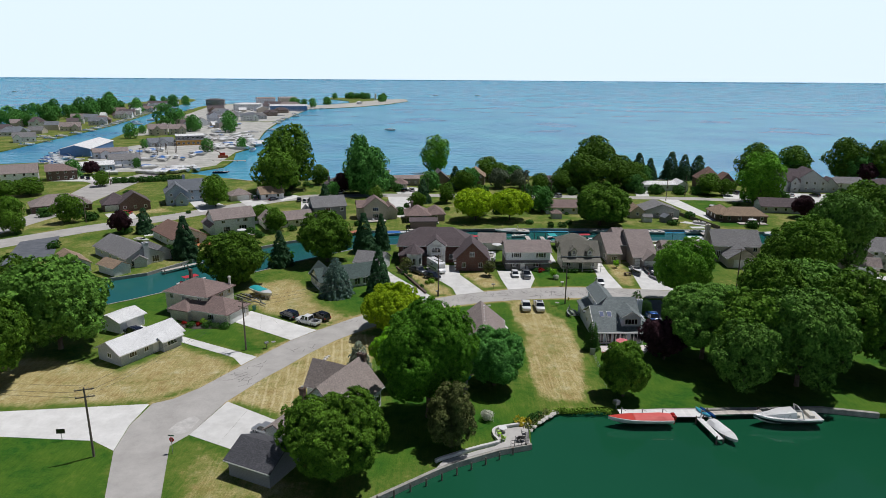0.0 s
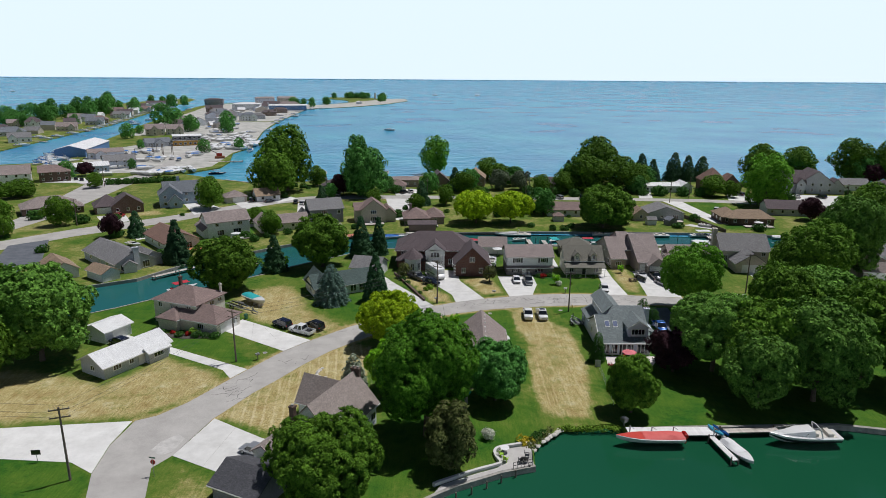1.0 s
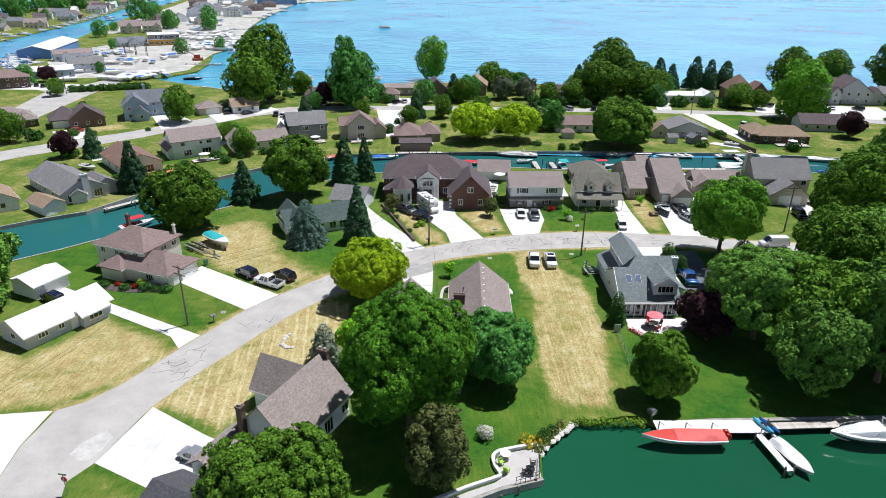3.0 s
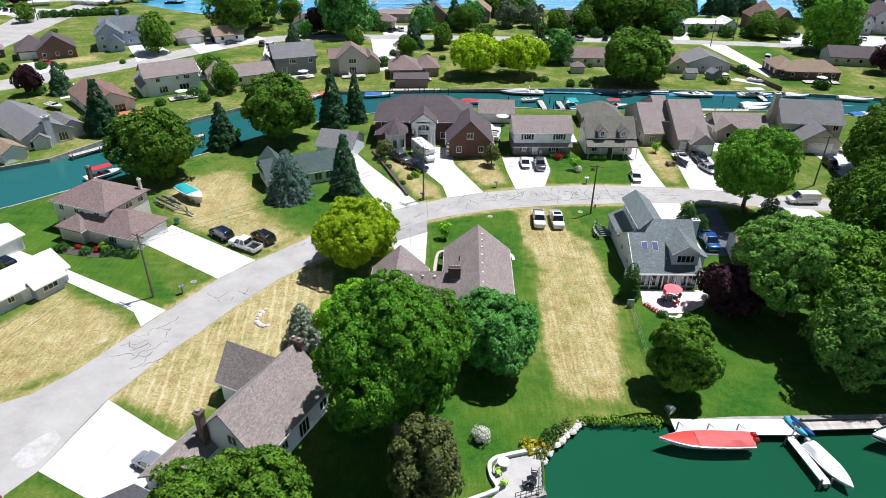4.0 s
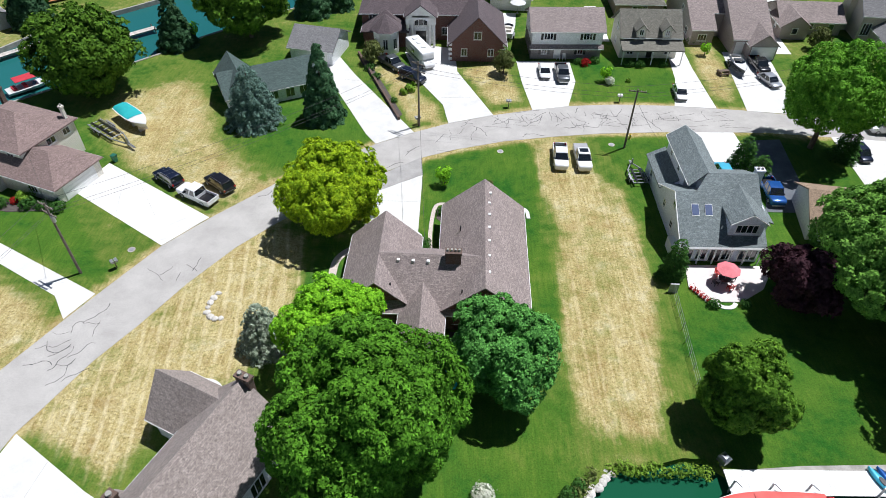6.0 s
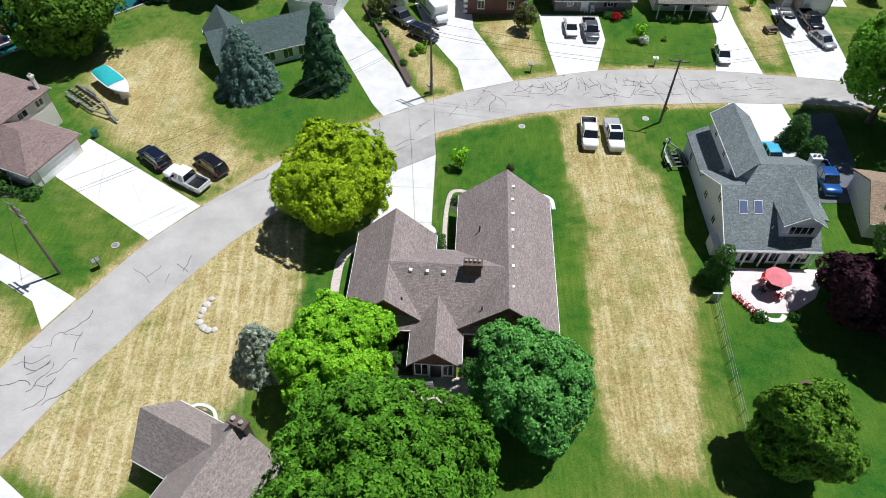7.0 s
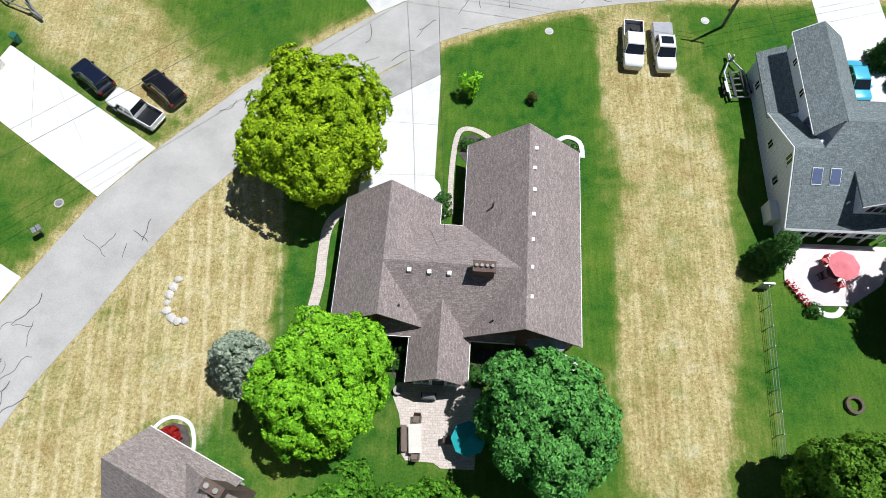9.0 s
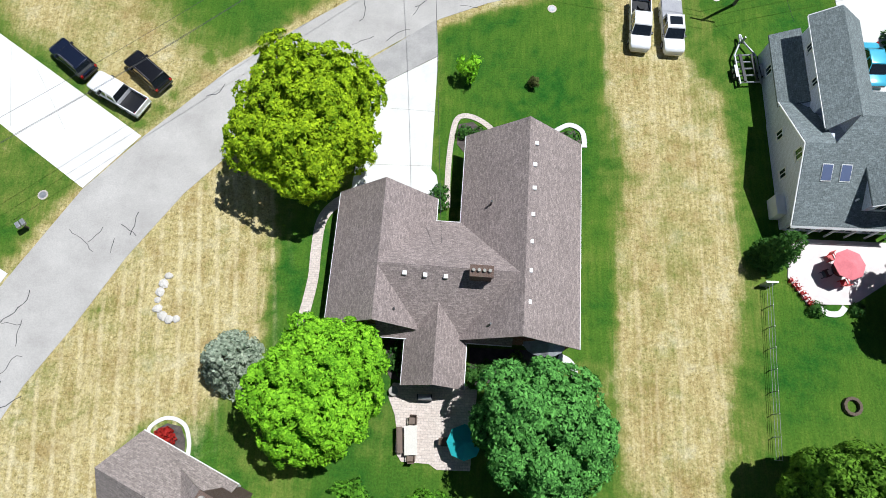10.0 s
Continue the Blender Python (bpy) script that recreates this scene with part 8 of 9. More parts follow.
def smooth_line(pts, n=6):
    out = []
    q = [Vector((x, y)) for x, y in pts]
    for k in range(len(q) - 1):
        a, b, c, d = q[max(k - 1, 0)], q[k], q[k + 1], q[min(k + 2, len(q) - 1)]
        for i in range(n):
            t = i / n
            v = 0.5 * (2 * b + (c - a) * t + (2 * a - 5 * b + 4 * c - d) * t * t + (3 * b - a - 3 * c + d) * t ** 3)
            out.append((v.x, v.y))
    return out + [pts[-1]]


ribbon("patio_wall", smooth_line(WHITE_EDGE), 0.4, -0.1, 0.5, CONCRETE, "low white curving patio wall")
ribbon("seawall", LAGOON_SHORE[12:], 0.5, -1.6, 0.1, SEAWALL, "weathered concrete seawall with timber posts")
for pts, lb in ((NEAR_BANK, "weathered seawall along the canal"), (FAR_BANK, "weathered seawall along the far canal bank")):
    ribbon("seawall", pts, 0.4, -1.6, 0.12, SEAWALL, lb)
ribbon("seawall", LAGOON_SHORE[:5], 0.6, -1.6, 0.1, SEAWALL, "pale stone seawall along the lagoon")
ribbon("seawall", SHORE, 1.2, -1.6, 0.2, SEAWALL, "stone seawall along the lake")
posts = thing("seawall_post", "row of timber posts along a seawall", "post", 0, 0, 0)
for k in range(11):
    s = k / 10
    part("post", Shape().tube((-8.3 + 20.4 * s, -47.2 + 12.2 * s, -1.8), (-8.3 + 20.4 * s, -47.2 + 12.2 * s, 0.35), 0.13, 0.12, 8), POLE, posts)


def chair(label, x, y, z, rz, mat, group=""):
    c = thing("garden_chair", label, "chair", x, y, z, rz, group)
    part("seat", Shape().box(-0.27, 0.27, -0.27, 0.27, 0.36, 0.42), mat, c, bevel=0.015)
    part("backrest", Shape().add([(-0.27, 0.22, 0.4), (0.27, 0.22, 0.4), (0.27, 0.38, 1.0), (-0.27, 0.38, 1.0), (-0.27, 0.27, 0.4), (0.27, 0.27, 0.4), (0.27, 0.43, 1.0), (-0.27, 0.43, 1.0)], [(0, 1, 2, 3), (7, 6, 5, 4), (0, 4, 5, 1), (1, 5, 6, 2), (2, 6, 7, 3), (3, 7, 4, 0)]), mat, c)
    for sx in (-1, 1):
        part("armrest", Shape().box(sx * 0.29 - 0.05, sx * 0.29 + 0.05, -0.3, 0.27, 0.58, 0.62), mat, c, bevel=0.01)
        for sy in (-1, 1):
            part("leg", Shape().box(sx * 0.25 - 0.03, sx * 0.25 + 0.03, sy * 0.24 - 0.03, sy * 0.24 + 0.03, 0, 0.6 if sy < 0 else 0.4), mat, c)
    return c


LIMEPAINT = paint("lime_plastic", (0.35, 0.6, 0.04), 0.5, 0, 0.1)
REDPAINT = paint("red_plastic", (0.5, 0.03, 0.025), 0.5, 0, 0.1)
WHITEPAINT = paint("white_plastic", (0.75, 0.75, 0.74), 0.5, 0, 0.1)
chair("lime green garden chair on a waterside patio", 8.9, -33.9, 0.14, 150, LIMEPAINT)
chair("lime green garden chair beside a small table", 8.4, -32.6, 0.14, 110, LIMEPAINT)
for x, y, r in ((11.0, -34.0, 200), (11.7, -34.0, 170), (12.0, -32.9, 80)):
    chair("dark metal patio chair", x, y, 0.14, r, BLACK, "patio chairs")


def table(label, x, y, z, r, mat, h=0.73, legs=4):
    t = thing("garden_table", label, "table", x, y, z)
    part("tabletop", Shape().slab([(r * math.cos(math.tau * k / 20), r * math.sin(math.tau * k / 20)) for k in range(20)], h - 0.05, h), mat, t, bevel=0.015)
    for k in range(legs):
        a = math.tau * (k + 0.5) / legs
        part("leg", Shape().tube((r * 0.7 * math.cos(a), r * 0.7 * math.sin(a), 0), (r * 0.6 * math.cos(a), r * 0.6 * math.sin(a), h - 0.05), 0.03, 0.03, 6), mat, t)
    return t


table("round white patio table", 9.0, -31.6, 0.14, 0.65, WHITEPAINT)
rail = thing("patio_railing", "dark metal railing at a patio edge", "railing", 0, 0, 0)
for a, c in (((9.8, -35.6), (12.5, -34.7)), ((12.5, -34.7), (12.85, -31.6))):
    for k in range(6):
        s = k / 5
        px, py = a[0] + (c[0] - a[0]) * s, a[1] + (c[1] - a[1]) * s
        part("post", Shape().tube((px, py, 0.1), (px, py, 1.1), 0.035, 0.035, 6), BLACK, rail)
    for h in (0.6, 1.08):
        part("rail", Shape().tube((*a, h), (*c, h), 0.03, 0.03, 6), BLACK, rail)
# patio of the grey house
tagged(new("patio", mesh_of("patio", Shape().slab([(31.4, 0.9), (30.9, -2.6), (32.3, -4.9), (36.2, -4.8), (39.3, -2.8), (41.0, -0.2), (40.8, 0.9)], -0.1, 0.12), surf("pale_patio", (0.62, 0.55, 0.52), (0.7, 0.64, 0.61), 0.8, 10, 0.85, grain=0.12))), "pale concrete patio behind a grey house", "patio", kind="structure")
ribbon("step", smooth_line([(33.3, -5.0), (33.9, -5.6), (34.9, -5.6), (35.5, -5.0)]), 0.5, -0.05, 0.08, CONCRETE, "curved pale concrete step", "step")


def parasol(label, x, y, z, r, h, mat, tilt=0):
    u = thing("parasol", label, "parasol", x, y, z)
    part("pole", Shape().tube((0, 0, 0), (0, 0, h - 0.05), 0.025, 0.025, 8), GREYMETAL, u)
    part("base", Shape().tube((0, 0, 0), (0, 0, 0.08), 0.28, 0.22, 14), SEAWALL, u)
    n = 8
    rim = [(r * math.cos(math.tau * k / n), r * math.sin(math.tau * k / n), h - 0.42) for k in range(n)]
    low = [(0.985 * a, 0.985 * b, c - 0.015) for a, b, c in rim]
    part("canopy", Shape().add(rim + [(0, 0, h)] + low + [(0, 0, h - 0.02)], [(k, (k + 1) % n, n) for k in range(n)] + [(n + 1 + (k + 1) % n, n + 1 + k, 2 * n + 1) for k in range(n)] + [(k, n + 1 + k, n + 1 + (k + 1) % n, (k + 1) % n) for k in range(n)]), mat, u)
    for k in range(n):
        a, b, c = rim[k]
        part("rib", Shape().tube((a, b, c - 0.01), (0, 0, h - 0.03), 0.012, 0.012, 4), GREYMETAL, u)
    return u


CORAL = surf("coral_canvas", (0.72, 0.2, 0.22), (0.62, 0.16, 0.18), 2, 20, 0.8)
table("round patio table under a coral parasol", 35.0, -1.9, 0.12, 0.7, BLACK)
parasol("open coral red parasol over a patio table", 35.0, -1.9, 0.12, 1.35, 2.5, CORAL)
for a in (20, 110, 200, 290):
    chair("dark red patio chair at a table", 35.0 + 1.15 * math.cos(radians(a)), -1.9 + 1.15 * math.sin(radians(a)), 0.12, a - 90, REDPAINT if a in (110, 290) else BLACK, "parasol chairs")
for k in range(6):
    s = k / 5
    f = thing("planter", "small red flowering pot along a patio edge", "planter", 31.1 + 1.3 * s, -2.9 - 1.9 * s, 0.0, 0, "red pots")
    part("pot", Shape().tube((0, 0, 0), (0, 0, 0.3), 0.13, 0.17, 10), REDPAINT, f)
    share("flowers", quads_mesh("flowers", leaf_cloud(np.random.default_rng(k), [(0, 0, 0.4, 0.2)], 60, 0.1), FLOWER_RED), f)
# garden patio of the middle house
tagged(new("patio", mesh_of("patio", Shape().slab([(-2.2, -12.9), (-2.5, -14.0), (-1.9, -15.4), (-1.7, -16.4), (-1.7, -18.2), (-1.2, -18.9), (1.0, -19.0), (1.6, -19.4), (4.2, -19.4), (4.6, -13.2), (3.9, -12.9)], -0.1, 0.06), PAVER)), "pale paver patio behind a brick house", "patio", kind="structure")
WOOD_DARK = surf("dark_teak", (0.1, 0.07, 0.05), (0.15, 0.1, 0.07), 2, 16, 0.6)
dt = thing("dining_table", "pale rectangular garden dining table", "table", -0.5, -17.3, 0.06, 4)
part("tabletop", Shape().box(-0.5, 0.5, -1.1, 1.1, 0.69, 0.74), VINYL, dt, bevel=0.01)
for sx in (-1, 1):
    for sy in (-1, 1):
        part("leg", Shape().box(sx * 0.42 - 0.04, sx * 0.42 + 0.04, sy * 1.0 - 0.04, sy * 1.0 + 0.04, 0, 0.69), WOOD_DARK, dt)
bn = thing("garden_bench", "dark wooden bench beside a garden table", "bench", -1.35, -17.3, 0.06, 94)
part("seat", Shape().box(-1.0, 1.0, -0.2, 0.2, 0.4, 0.45), WOOD_DARK, bn, bevel=0.01)
part("backrest", Shape().box(-1.0, 1.0, 0.18, 0.24, 0.45, 0.9), WOOD_DARK, bn, bevel=0.01)
for sx in (-0.9, 0.9):
    part("leg", Shape().box(sx - 0.04, sx + 0.04, -0.2, 0.2, 0, 0.4), WOOD_DARK, bn)
for x, y, r in ((-0.4, -15.8, 0), (-0.4, -18.6, 180), (2.1, -17.3, 90)):
    chair("dark wooden chair on a paver patio", x, y, 0.06, r, WOOD_DARK, "garden dining chairs")
# parasol shape put in for a teal table with green chairs
parasol("dark teal parasol in place of a teal garden table", 3.6, -17.3, 0.06, 1.35, 2.4, CANVAS_TEAL)
shrub_pot = thing("planter", "round pot beside the patio edge", "planter", -2.1, -13.6, 0.06)
part("pot", Shape().tube((0, 0, 0), (0, 0, 0.45), 0.3, 0.38, 14), SEAWALL, shrub_pot)
bbq = thing("grill", "dark gas grill by a porch", "grill", 0.4, -14.0, 0.06)
part("cart", Shape().box(-0.6, 0.6, -0.25, 0.25, 0.1, 0.8), BLACK, bbq, bevel=0.03)
part("lid", Shape().tube((-0.5, 0, 0.85), (0.5, 0, 0.85), 0.24, 0.24, 12), GREYMETAL, bbq, "steel lid", smooth=True)
# garden paths
ribbon("path", smooth_line([(-6.7, 3.2), (-8.3, 2.2), (-9.3, 0.6), (-9.5, -2.0), (-9.5, -4.5), (-9.9, -7.4), (-10.4, -9.6)]), 0.9, -0.05, 0.05, PAVER, "curving paver path beside a house", "path")
ribbon("path", smooth_line([(1.6, 2.4), (1.5, 5.5), (1.7, 9.0), (2.2, 11.2), (3.6, 11.4), (5.4, 10.2), (6.2, 8.4)]), 0.5, -0.05, 0.055, PAVER, "curving pale path round a planting bed", "path")
ribbon("path", smooth_line([(11.0, 10.2), (12.4, 11.0), (13.6, 10.4), (13.8, 8.8)]), 0.45, -0.05, 0.12, CONCRETE, "pale curving bed edging", "path")
ribbon("path", smooth_line([(11.2, -10.2), (12.2, -10.8), (12.6, -12.2)]), 0.6, -0.05, 0.06, CONCRETE, "pale garden path", "path")
ribbon("bed_edge", smooth_line([(-20.9, -18.4), (-21.0, -17.2), (-19.8, -16.4), (-18.4, -16.8), (-17.8, -18.0), (-17.7, -19.2)]), 0.3, -0.05, 0.12, CONCRETE, "pale curving flower-bed edge", "edging")
MULCH = surf("mulch", (0.06, 0.05, 0.045), (0.11, 0.09, 0.08), 3, 14, 0.95, bump=0.6)
for ring, lb in (([(-20.6, -18.4), (-20.5, -17.3), (-19.7, -16.8), (-18.6, -17.0), (-18.1, -18.0), (-18.0, -19.4)], "dark mulched flower bed"), ([(2.2, 8.6), (2.3, 10.6), (3.6, 10.9), (5.3, 9.4), (5.4, 8.0), (3.0, 7.6)], "planting bed by a gable"),
                 ([(-2.6, -9.3), (-0.7, -9.3), (-0.8, -12.8), (-2.4, -12.6), (-3.4, -11)], "planting bed by the porch"), ([(3.9, -9.8), (11.5, -9.8), (11.4, -11.2), (7, -12.2), (4.0, -13.0)], "planting bed behind a house"), ([(11.4, 8.2), (11.6, 10.2), (12.9, 10.5), (13.5, 9.4), (13.2, 8.0)], "planting bed beside a gable"),
                 ([(-58, 11.4), (-46.6, 10.2), (-46.2, 8.8), (-52, 8.4), (-58.6, 9.8)], "planting bed before a tan house"), ([(-12.3, 51.5), (-11.3, 52.5), (-3.6, 33.2), (-4.4, 32.2)], "long planting strip along a low wall")):
    tagged(new("flower_bed", mesh_of("flower_bed", Shape().slab(ring, -0.1, 0.05), MULCH)), lb, "flower bed", kind="structure")
ribbon("low_wall", [(-12.6, 53.4), (-4.0, 31.6)], 0.35, -0.1, 0.55, BRICK_BROWN, "low brown brick wall beside a drive")
red_tree = shrub("red-leaved shrub in a flower bed", 0.8, 1.1, FLOWER_RED, 41, 0.2, 700, name="red_shrub")
put(red_tree, [(-19.7, -17.9, 1, 0), (-55.2, 11.0, 0.6, 0), (-51.8, 10.2, 0.7, 60), (7.5, -11.2, 0.35, 0), (27.0, 50.4, 1.0, 20), (-3.6, 57.0, 0.8, 0)], "red shrubs")
put(shrub("white flowering standard shrub on a lawn", 1.0, 1.5, FLOWER_WHITE, 42, 0.2, 900, name="flowering_shrub"), [(6.8, -27.9, 1, 0), (30.0, 44.0, 0.8, 0)], "white shrubs")
put(shrub("yellow flowering shrub beside the water", 0.7, 0.8, FLOWER_YELLOW, 43, 0.18, 500, name="flowering_shrub"), [(11.9, -29.2, 1.2, 0), (13.2, -28.8, 0.8, 30)], "yellow shrubs")
gs = shrub("low green garden shrub", 0.8, 0.9, HEDGE, 44, 0.18, 600)
put(gs, [(0.9, 3.6, 0.9, 0), (1.0, 2.6, 0.8, 30), (2.9, 9.6, 0.8, 0), (4.2, 9.4, 0.9, 60), (12.4, 9.2, 1.0, 0), (-1.6, -10.2, 1, 0), (-1.4, -11.6, 0.9, 50), (-2.6, -11.4, 0.8, 0), (4.4, -12.2, 1.1, 20), (5.4, -11.6, 0.9, 0), (7.9, -11.2, 0.8, 0), (-57.4, 10.4, 1.2, 0), (-49.6, 9.6, 1.2, 40), (-47.8, 9.4, 1.0, 0), (-53.2, 9.6, 1.0, 0),
          (-10.0, 47.6, 1.0, 0), (-8.6, 44.6, 0.9, 0), (-5.2, 37.0, 0.7, 0), (26.0, 51.2, 0.9, 0), (28.8, 51.6, 1.0, 0), (34.6, 50.6, 1.0, 0), (36.4, 50.4, 1.1, 0), (40.6, 50.6, 0.9, 0), (14.2, -27.6, 0.9, 0), (15.2, -26.6, 0.7, 0), (13.6, -28.4, 0.8, 0), (36.4, -5.3, 0.7, 0), (32.9, -5.4, 0.8, 0), (42.6, 1.0, 1.2, 0), (48.6, 60.2, 1.3, 0), (-45.8, 9.0, 1.2, 0)], "garden shrubs")
put(shrub("lime green shrub in a garden bed", 0.7, 0.8, LIME, 45, 0.18, 600), [(-2.8, 40.6, 1.3, 0), (7.6, -10.6, 0.8, 0), (-50.6, 10.6, 1.6, 0), (-3.8, 39.6, 1.0, 0), (33.4, 44.8, 0.6, 0)], "lime shrubs")
put(broadleaf("young green sapling on a lawn", 1.1, 2.6, LIGHT_MAPLE, 46, 0.22, 900, 0.3, 8, name="sapling"), [(3.1, 15.6, 1, 0), (29.6, 44.8, 0.9, 0), (-43.0, 57.5, 1.2, 0), (49, 55, 0.8, 0)], "saplings")
put(broadleaf("small ornamental tree on a dry lawn", 1.7, 4.0, OLIVE, 47, 0.26, 2200, 0.2, 10, name="sapling"), [(12.6, 46.8, 1.0, 0), (-9.8, 50.0, 0.95, 40), (9.1, 15.0, 0.3, 0), (70, 58, 1.0, 0)], "small trees")
hedge = shrub("clipped dark green hedge bush", 2.2, 2.6, HEDGE, 48, 0.5, 900, name="hedge_bush")
put(hedge, [(-160 + k * 3.4, 196 + k * 1.2, 1.0, k * 40) for k in range(9)] + [(-128, 112, 1.1, 0), (-119, 118, 0.8, 30), (-148, 118, 1.2, 0), (-136, 119, 1.0, 0), (92, 176, 1.2, 0), (99, 176, 1.5, 60), (110, 175, 1.4, 0), (118, 175, 1.3, 0), (-51, 155, 0.9, 0), (-106, 92, 1.0, 0), (-79, 88, 0.7, 0), (-64, 92, 0.8, 0), (-60, 88, 0.7, 40), (-70, 84, 0.6, 0), (145, 160, 1.3, 0), (152, 163, 1.2, 0), (20, 178, 1.0, 0), (-20, 178, 1.2, 0), (60, 172, 1.2, 0), (40, 176, 1.4, 0), (52, 176, 1.2, 0), (70, 174, 1.4, 0), (80, 173, 1.2, 0), (-100, 76, 1.0, 0), (-82, 70, 0.7, 0), (-78, 74, 0.7, 0), (-88, 62, 0.6, 0), (-30, 106, 0.6, 0), (22, 128, 1.0, 0), (-16, 126, 1.0, 0), (66, 116, 0.8, 0), (95, 122, 0.9, 0)], "hedge bushes")
# stones on the dry lawn
STONE = surf("pale_stone", (0.5, 0.47, 0.42), (0.62, 0.59, 0.54), 2, 12, 0.9, bump=0.4, vary=0.12)


def rock(rng, r):
    sh = Shape()
    n = 8
    rings = []
    for h, w in ((0, 0.8), (0.25, 1.0), (0.55, 0.8), (0.75, 0.35)):
        rings.append([(r * w * math.cos(math.tau * k / n) * rng.uniform(0.8, 1.2), r * w * math.sin(math.tau * k / n) * rng.uniform(0.7, 1.1), r * h) for k in range(n)])
    return sh.loft(rings)


rng = random.Random(4)
ROCKS = [mesh_of("rock", rock(rng, 1.0), STONE) for _ in range(4)]
for k, (x, y, s) in enumerate([(-21.6, -4.9, 0.35), (-21.9, -5.6, 0.45), (-22.1, -6.3, 0.4), (-22.2, -7.0, 0.3), (-22.1, -7.7, 0.4), (-21.6, -8.3, 0.45), (-21.0, -8.6, 0.4), (-20.4, -8.5, 0.35)]):
    tagged(new("rock", ROCKS[k % 4]), "pale boulder in a ring on dry grass", "rock", "lawn stones").matrix_world = pose(x, y, -0.03, 0, 0, k * 50) @ Matrix.Scale(s, 4)
for k in range(34):
    s = k / 33
    x, y = (12.9 + 5.6 * s + rng.uniform(-0.4, 0.4), -31.0 + 6.2 * s ** 0.8 + rng.uniform(-0.5, 0.4))
    tagged(new("rock", ROCKS[k % 4]), "weathered stone along the bank", "rock", "bank stones").matrix_world = pose(x, y, -0.3, 0, 0, k * 77) @ Matrix.Scale(rng.uniform(0.25, 0.5), 4)
reeds = np.concatenate([leaf_cloud(np.random.default_rng(60 + k), [(18.5 + k * 0.62, -24.9 + 0.12 * math.sin(k * 1.3), 0.0, 0.42)], 90, 0.2, 0.6) for k in range(14)])
tagged(new("bank_plants", quads_mesh("bank_plants", reeds, LIME)), "low green plants along the lagoon bank", "plants", kind="stuff")
bank = np.concatenate([leaf_cloud(np.random.default_rng(90 + k), [(12.7 + k * 0.42, -30.4 + 0.55 * k, 0.1, 0.42)], 90, 0.2, 0.7) for k in range(10)])
tagged(new("bank_plants", quads_mesh("bank_plants", bank, OLIVE)), "mixed garden plants on the stony bank", "plants", kind="stuff")

# ---------------------------------------------------------------- poles, wires, fences, street furniture
def utility_pole(label, x, y, h, rz, arms=1, lamp=False):
    p = thing("utility_pole", label, "utility pole", x, y, 0, rz, "utility poles")
    part("pole", Shape().tube((0, 0, -0.3), (0, 0, h), 0.17, 0.11, 10), POLE, p)
    for k in range(arms):
        z = h - 0.35 - k * 1.1
        arm = part("crossarm", Shape().box(-1.2, 1.2, -0.06, 0.06, z - 0.07, z + 0.07), POLE, p)
        for xx in (-1.1, -0.45, 0.45, 1.1) if y < 60 else ():
            part("insulator", Shape().tube((xx, 0, z + 0.07), (xx, 0, z + 0.25), 0.05, 0.035, 6), SEAWALL, arm)
    part("transformer", Shape().tube((0.28, 0.0, h - 2.4), (0.28, 0.0, h - 1.6), 0.2, 0.2, 12), GREYMETAL, p, "grey transformer can") if lamp else None
    return p


POLES = [(-48.6, -38.3, 10.6, 20, 2, False), (-38.1, -2.1, 10.2, -30, 2, True), (-0.9, 30.1, 10.4, -35, 2, False), (29.0, 25.2, 9.4, -10, 1, False), (75.5, 38.5, 10.2, 0, 1, False), (31.6, 49.6, 0, 0, 0, False)]
for x, y, h, rz, arms, lamp in POLES[:5]:
    utility_pole("weathered timber utility pole with crossarms", x, y, h, rz, arms, lamp)
for x, y, h in [(-128, 108, 9.5), (-160, 190, 9.5), (-80, 166, 9.5), (-30, 172, 9.5), (38, 172, 9.5), (98, 158, 9), (110, 168, 9.5), (170, 152, 9.5), (-6, 160, 9), (-178, 262, 10), (-195, 330, 10), (48, 160, 9)]:
    utility_pole("timber utility pole along the lakeside street", x, y, h, 80, 1)


def wire(a, b, sag, r=0.018):
    sh = Shape()
    pts = []
    for k in range(13):
        s = k / 12
        pts.append((a[0] + (b[0] - a[0]) * s, a[1] + (b[1] - a[1]) * s, a[2] + (b[2] - a[2]) * s - sag * 4 * s * (1 - s)))
    return sh.pipe(pts, r, 4)


lines = [((-48.6, -38.3, 10.3), (-38.1, -2.1, 9.9), 0.9), ((-38.1, -2.1, 9.9), (-0.9, 30.1, 10.1), 1.0), ((-0.9, 30.1, 10.1), (29.0, 25.2, 9.2), 0.6), ((29.0, 25.2, 9.2), (75.5, 38.5, 9.9), 0.9), ((-48.6, -38.3, 10.3), (-96, -30, 10.0), 0.9)]
for a, c, sag in lines:
    ux, uy = -(c[1] - a[1]), c[0] - a[0]
    n = math.hypot(ux, uy)
    for off, dz in ((-1.0, 0), (1.0, 0), (0.1, -1.2)):
        o = (ux / n * off, uy / n * off)
        solo("power_line", wire((a[0] + o[0], a[1] + o[1], a[2] + dz), (c[0] + o[0], c[1] + o[1], c[2] + dz), sag), WIRE, "thin dark overhead power line", "power line", group="power lines")
solo("power_line", wire((-0.9, 30.1, 8.6), (1.2, -3.0, 6.5), 0.6), WIRE, "thin dark service drop to a house", "power line", group="power lines")
solo("power_line", wire((-38.1, -2.1, 8.4), (-49.5, 13.5, 5.4), 0.4), WIRE, "thin dark service drop to a house", "power line", group="power lines")
solo("power_line", wire((29.0, 25.2, 8.0), (31.8, 19.8, 4.6), 0.3), WIRE, "thin dark service drop to a house", "power line", group="power lines")


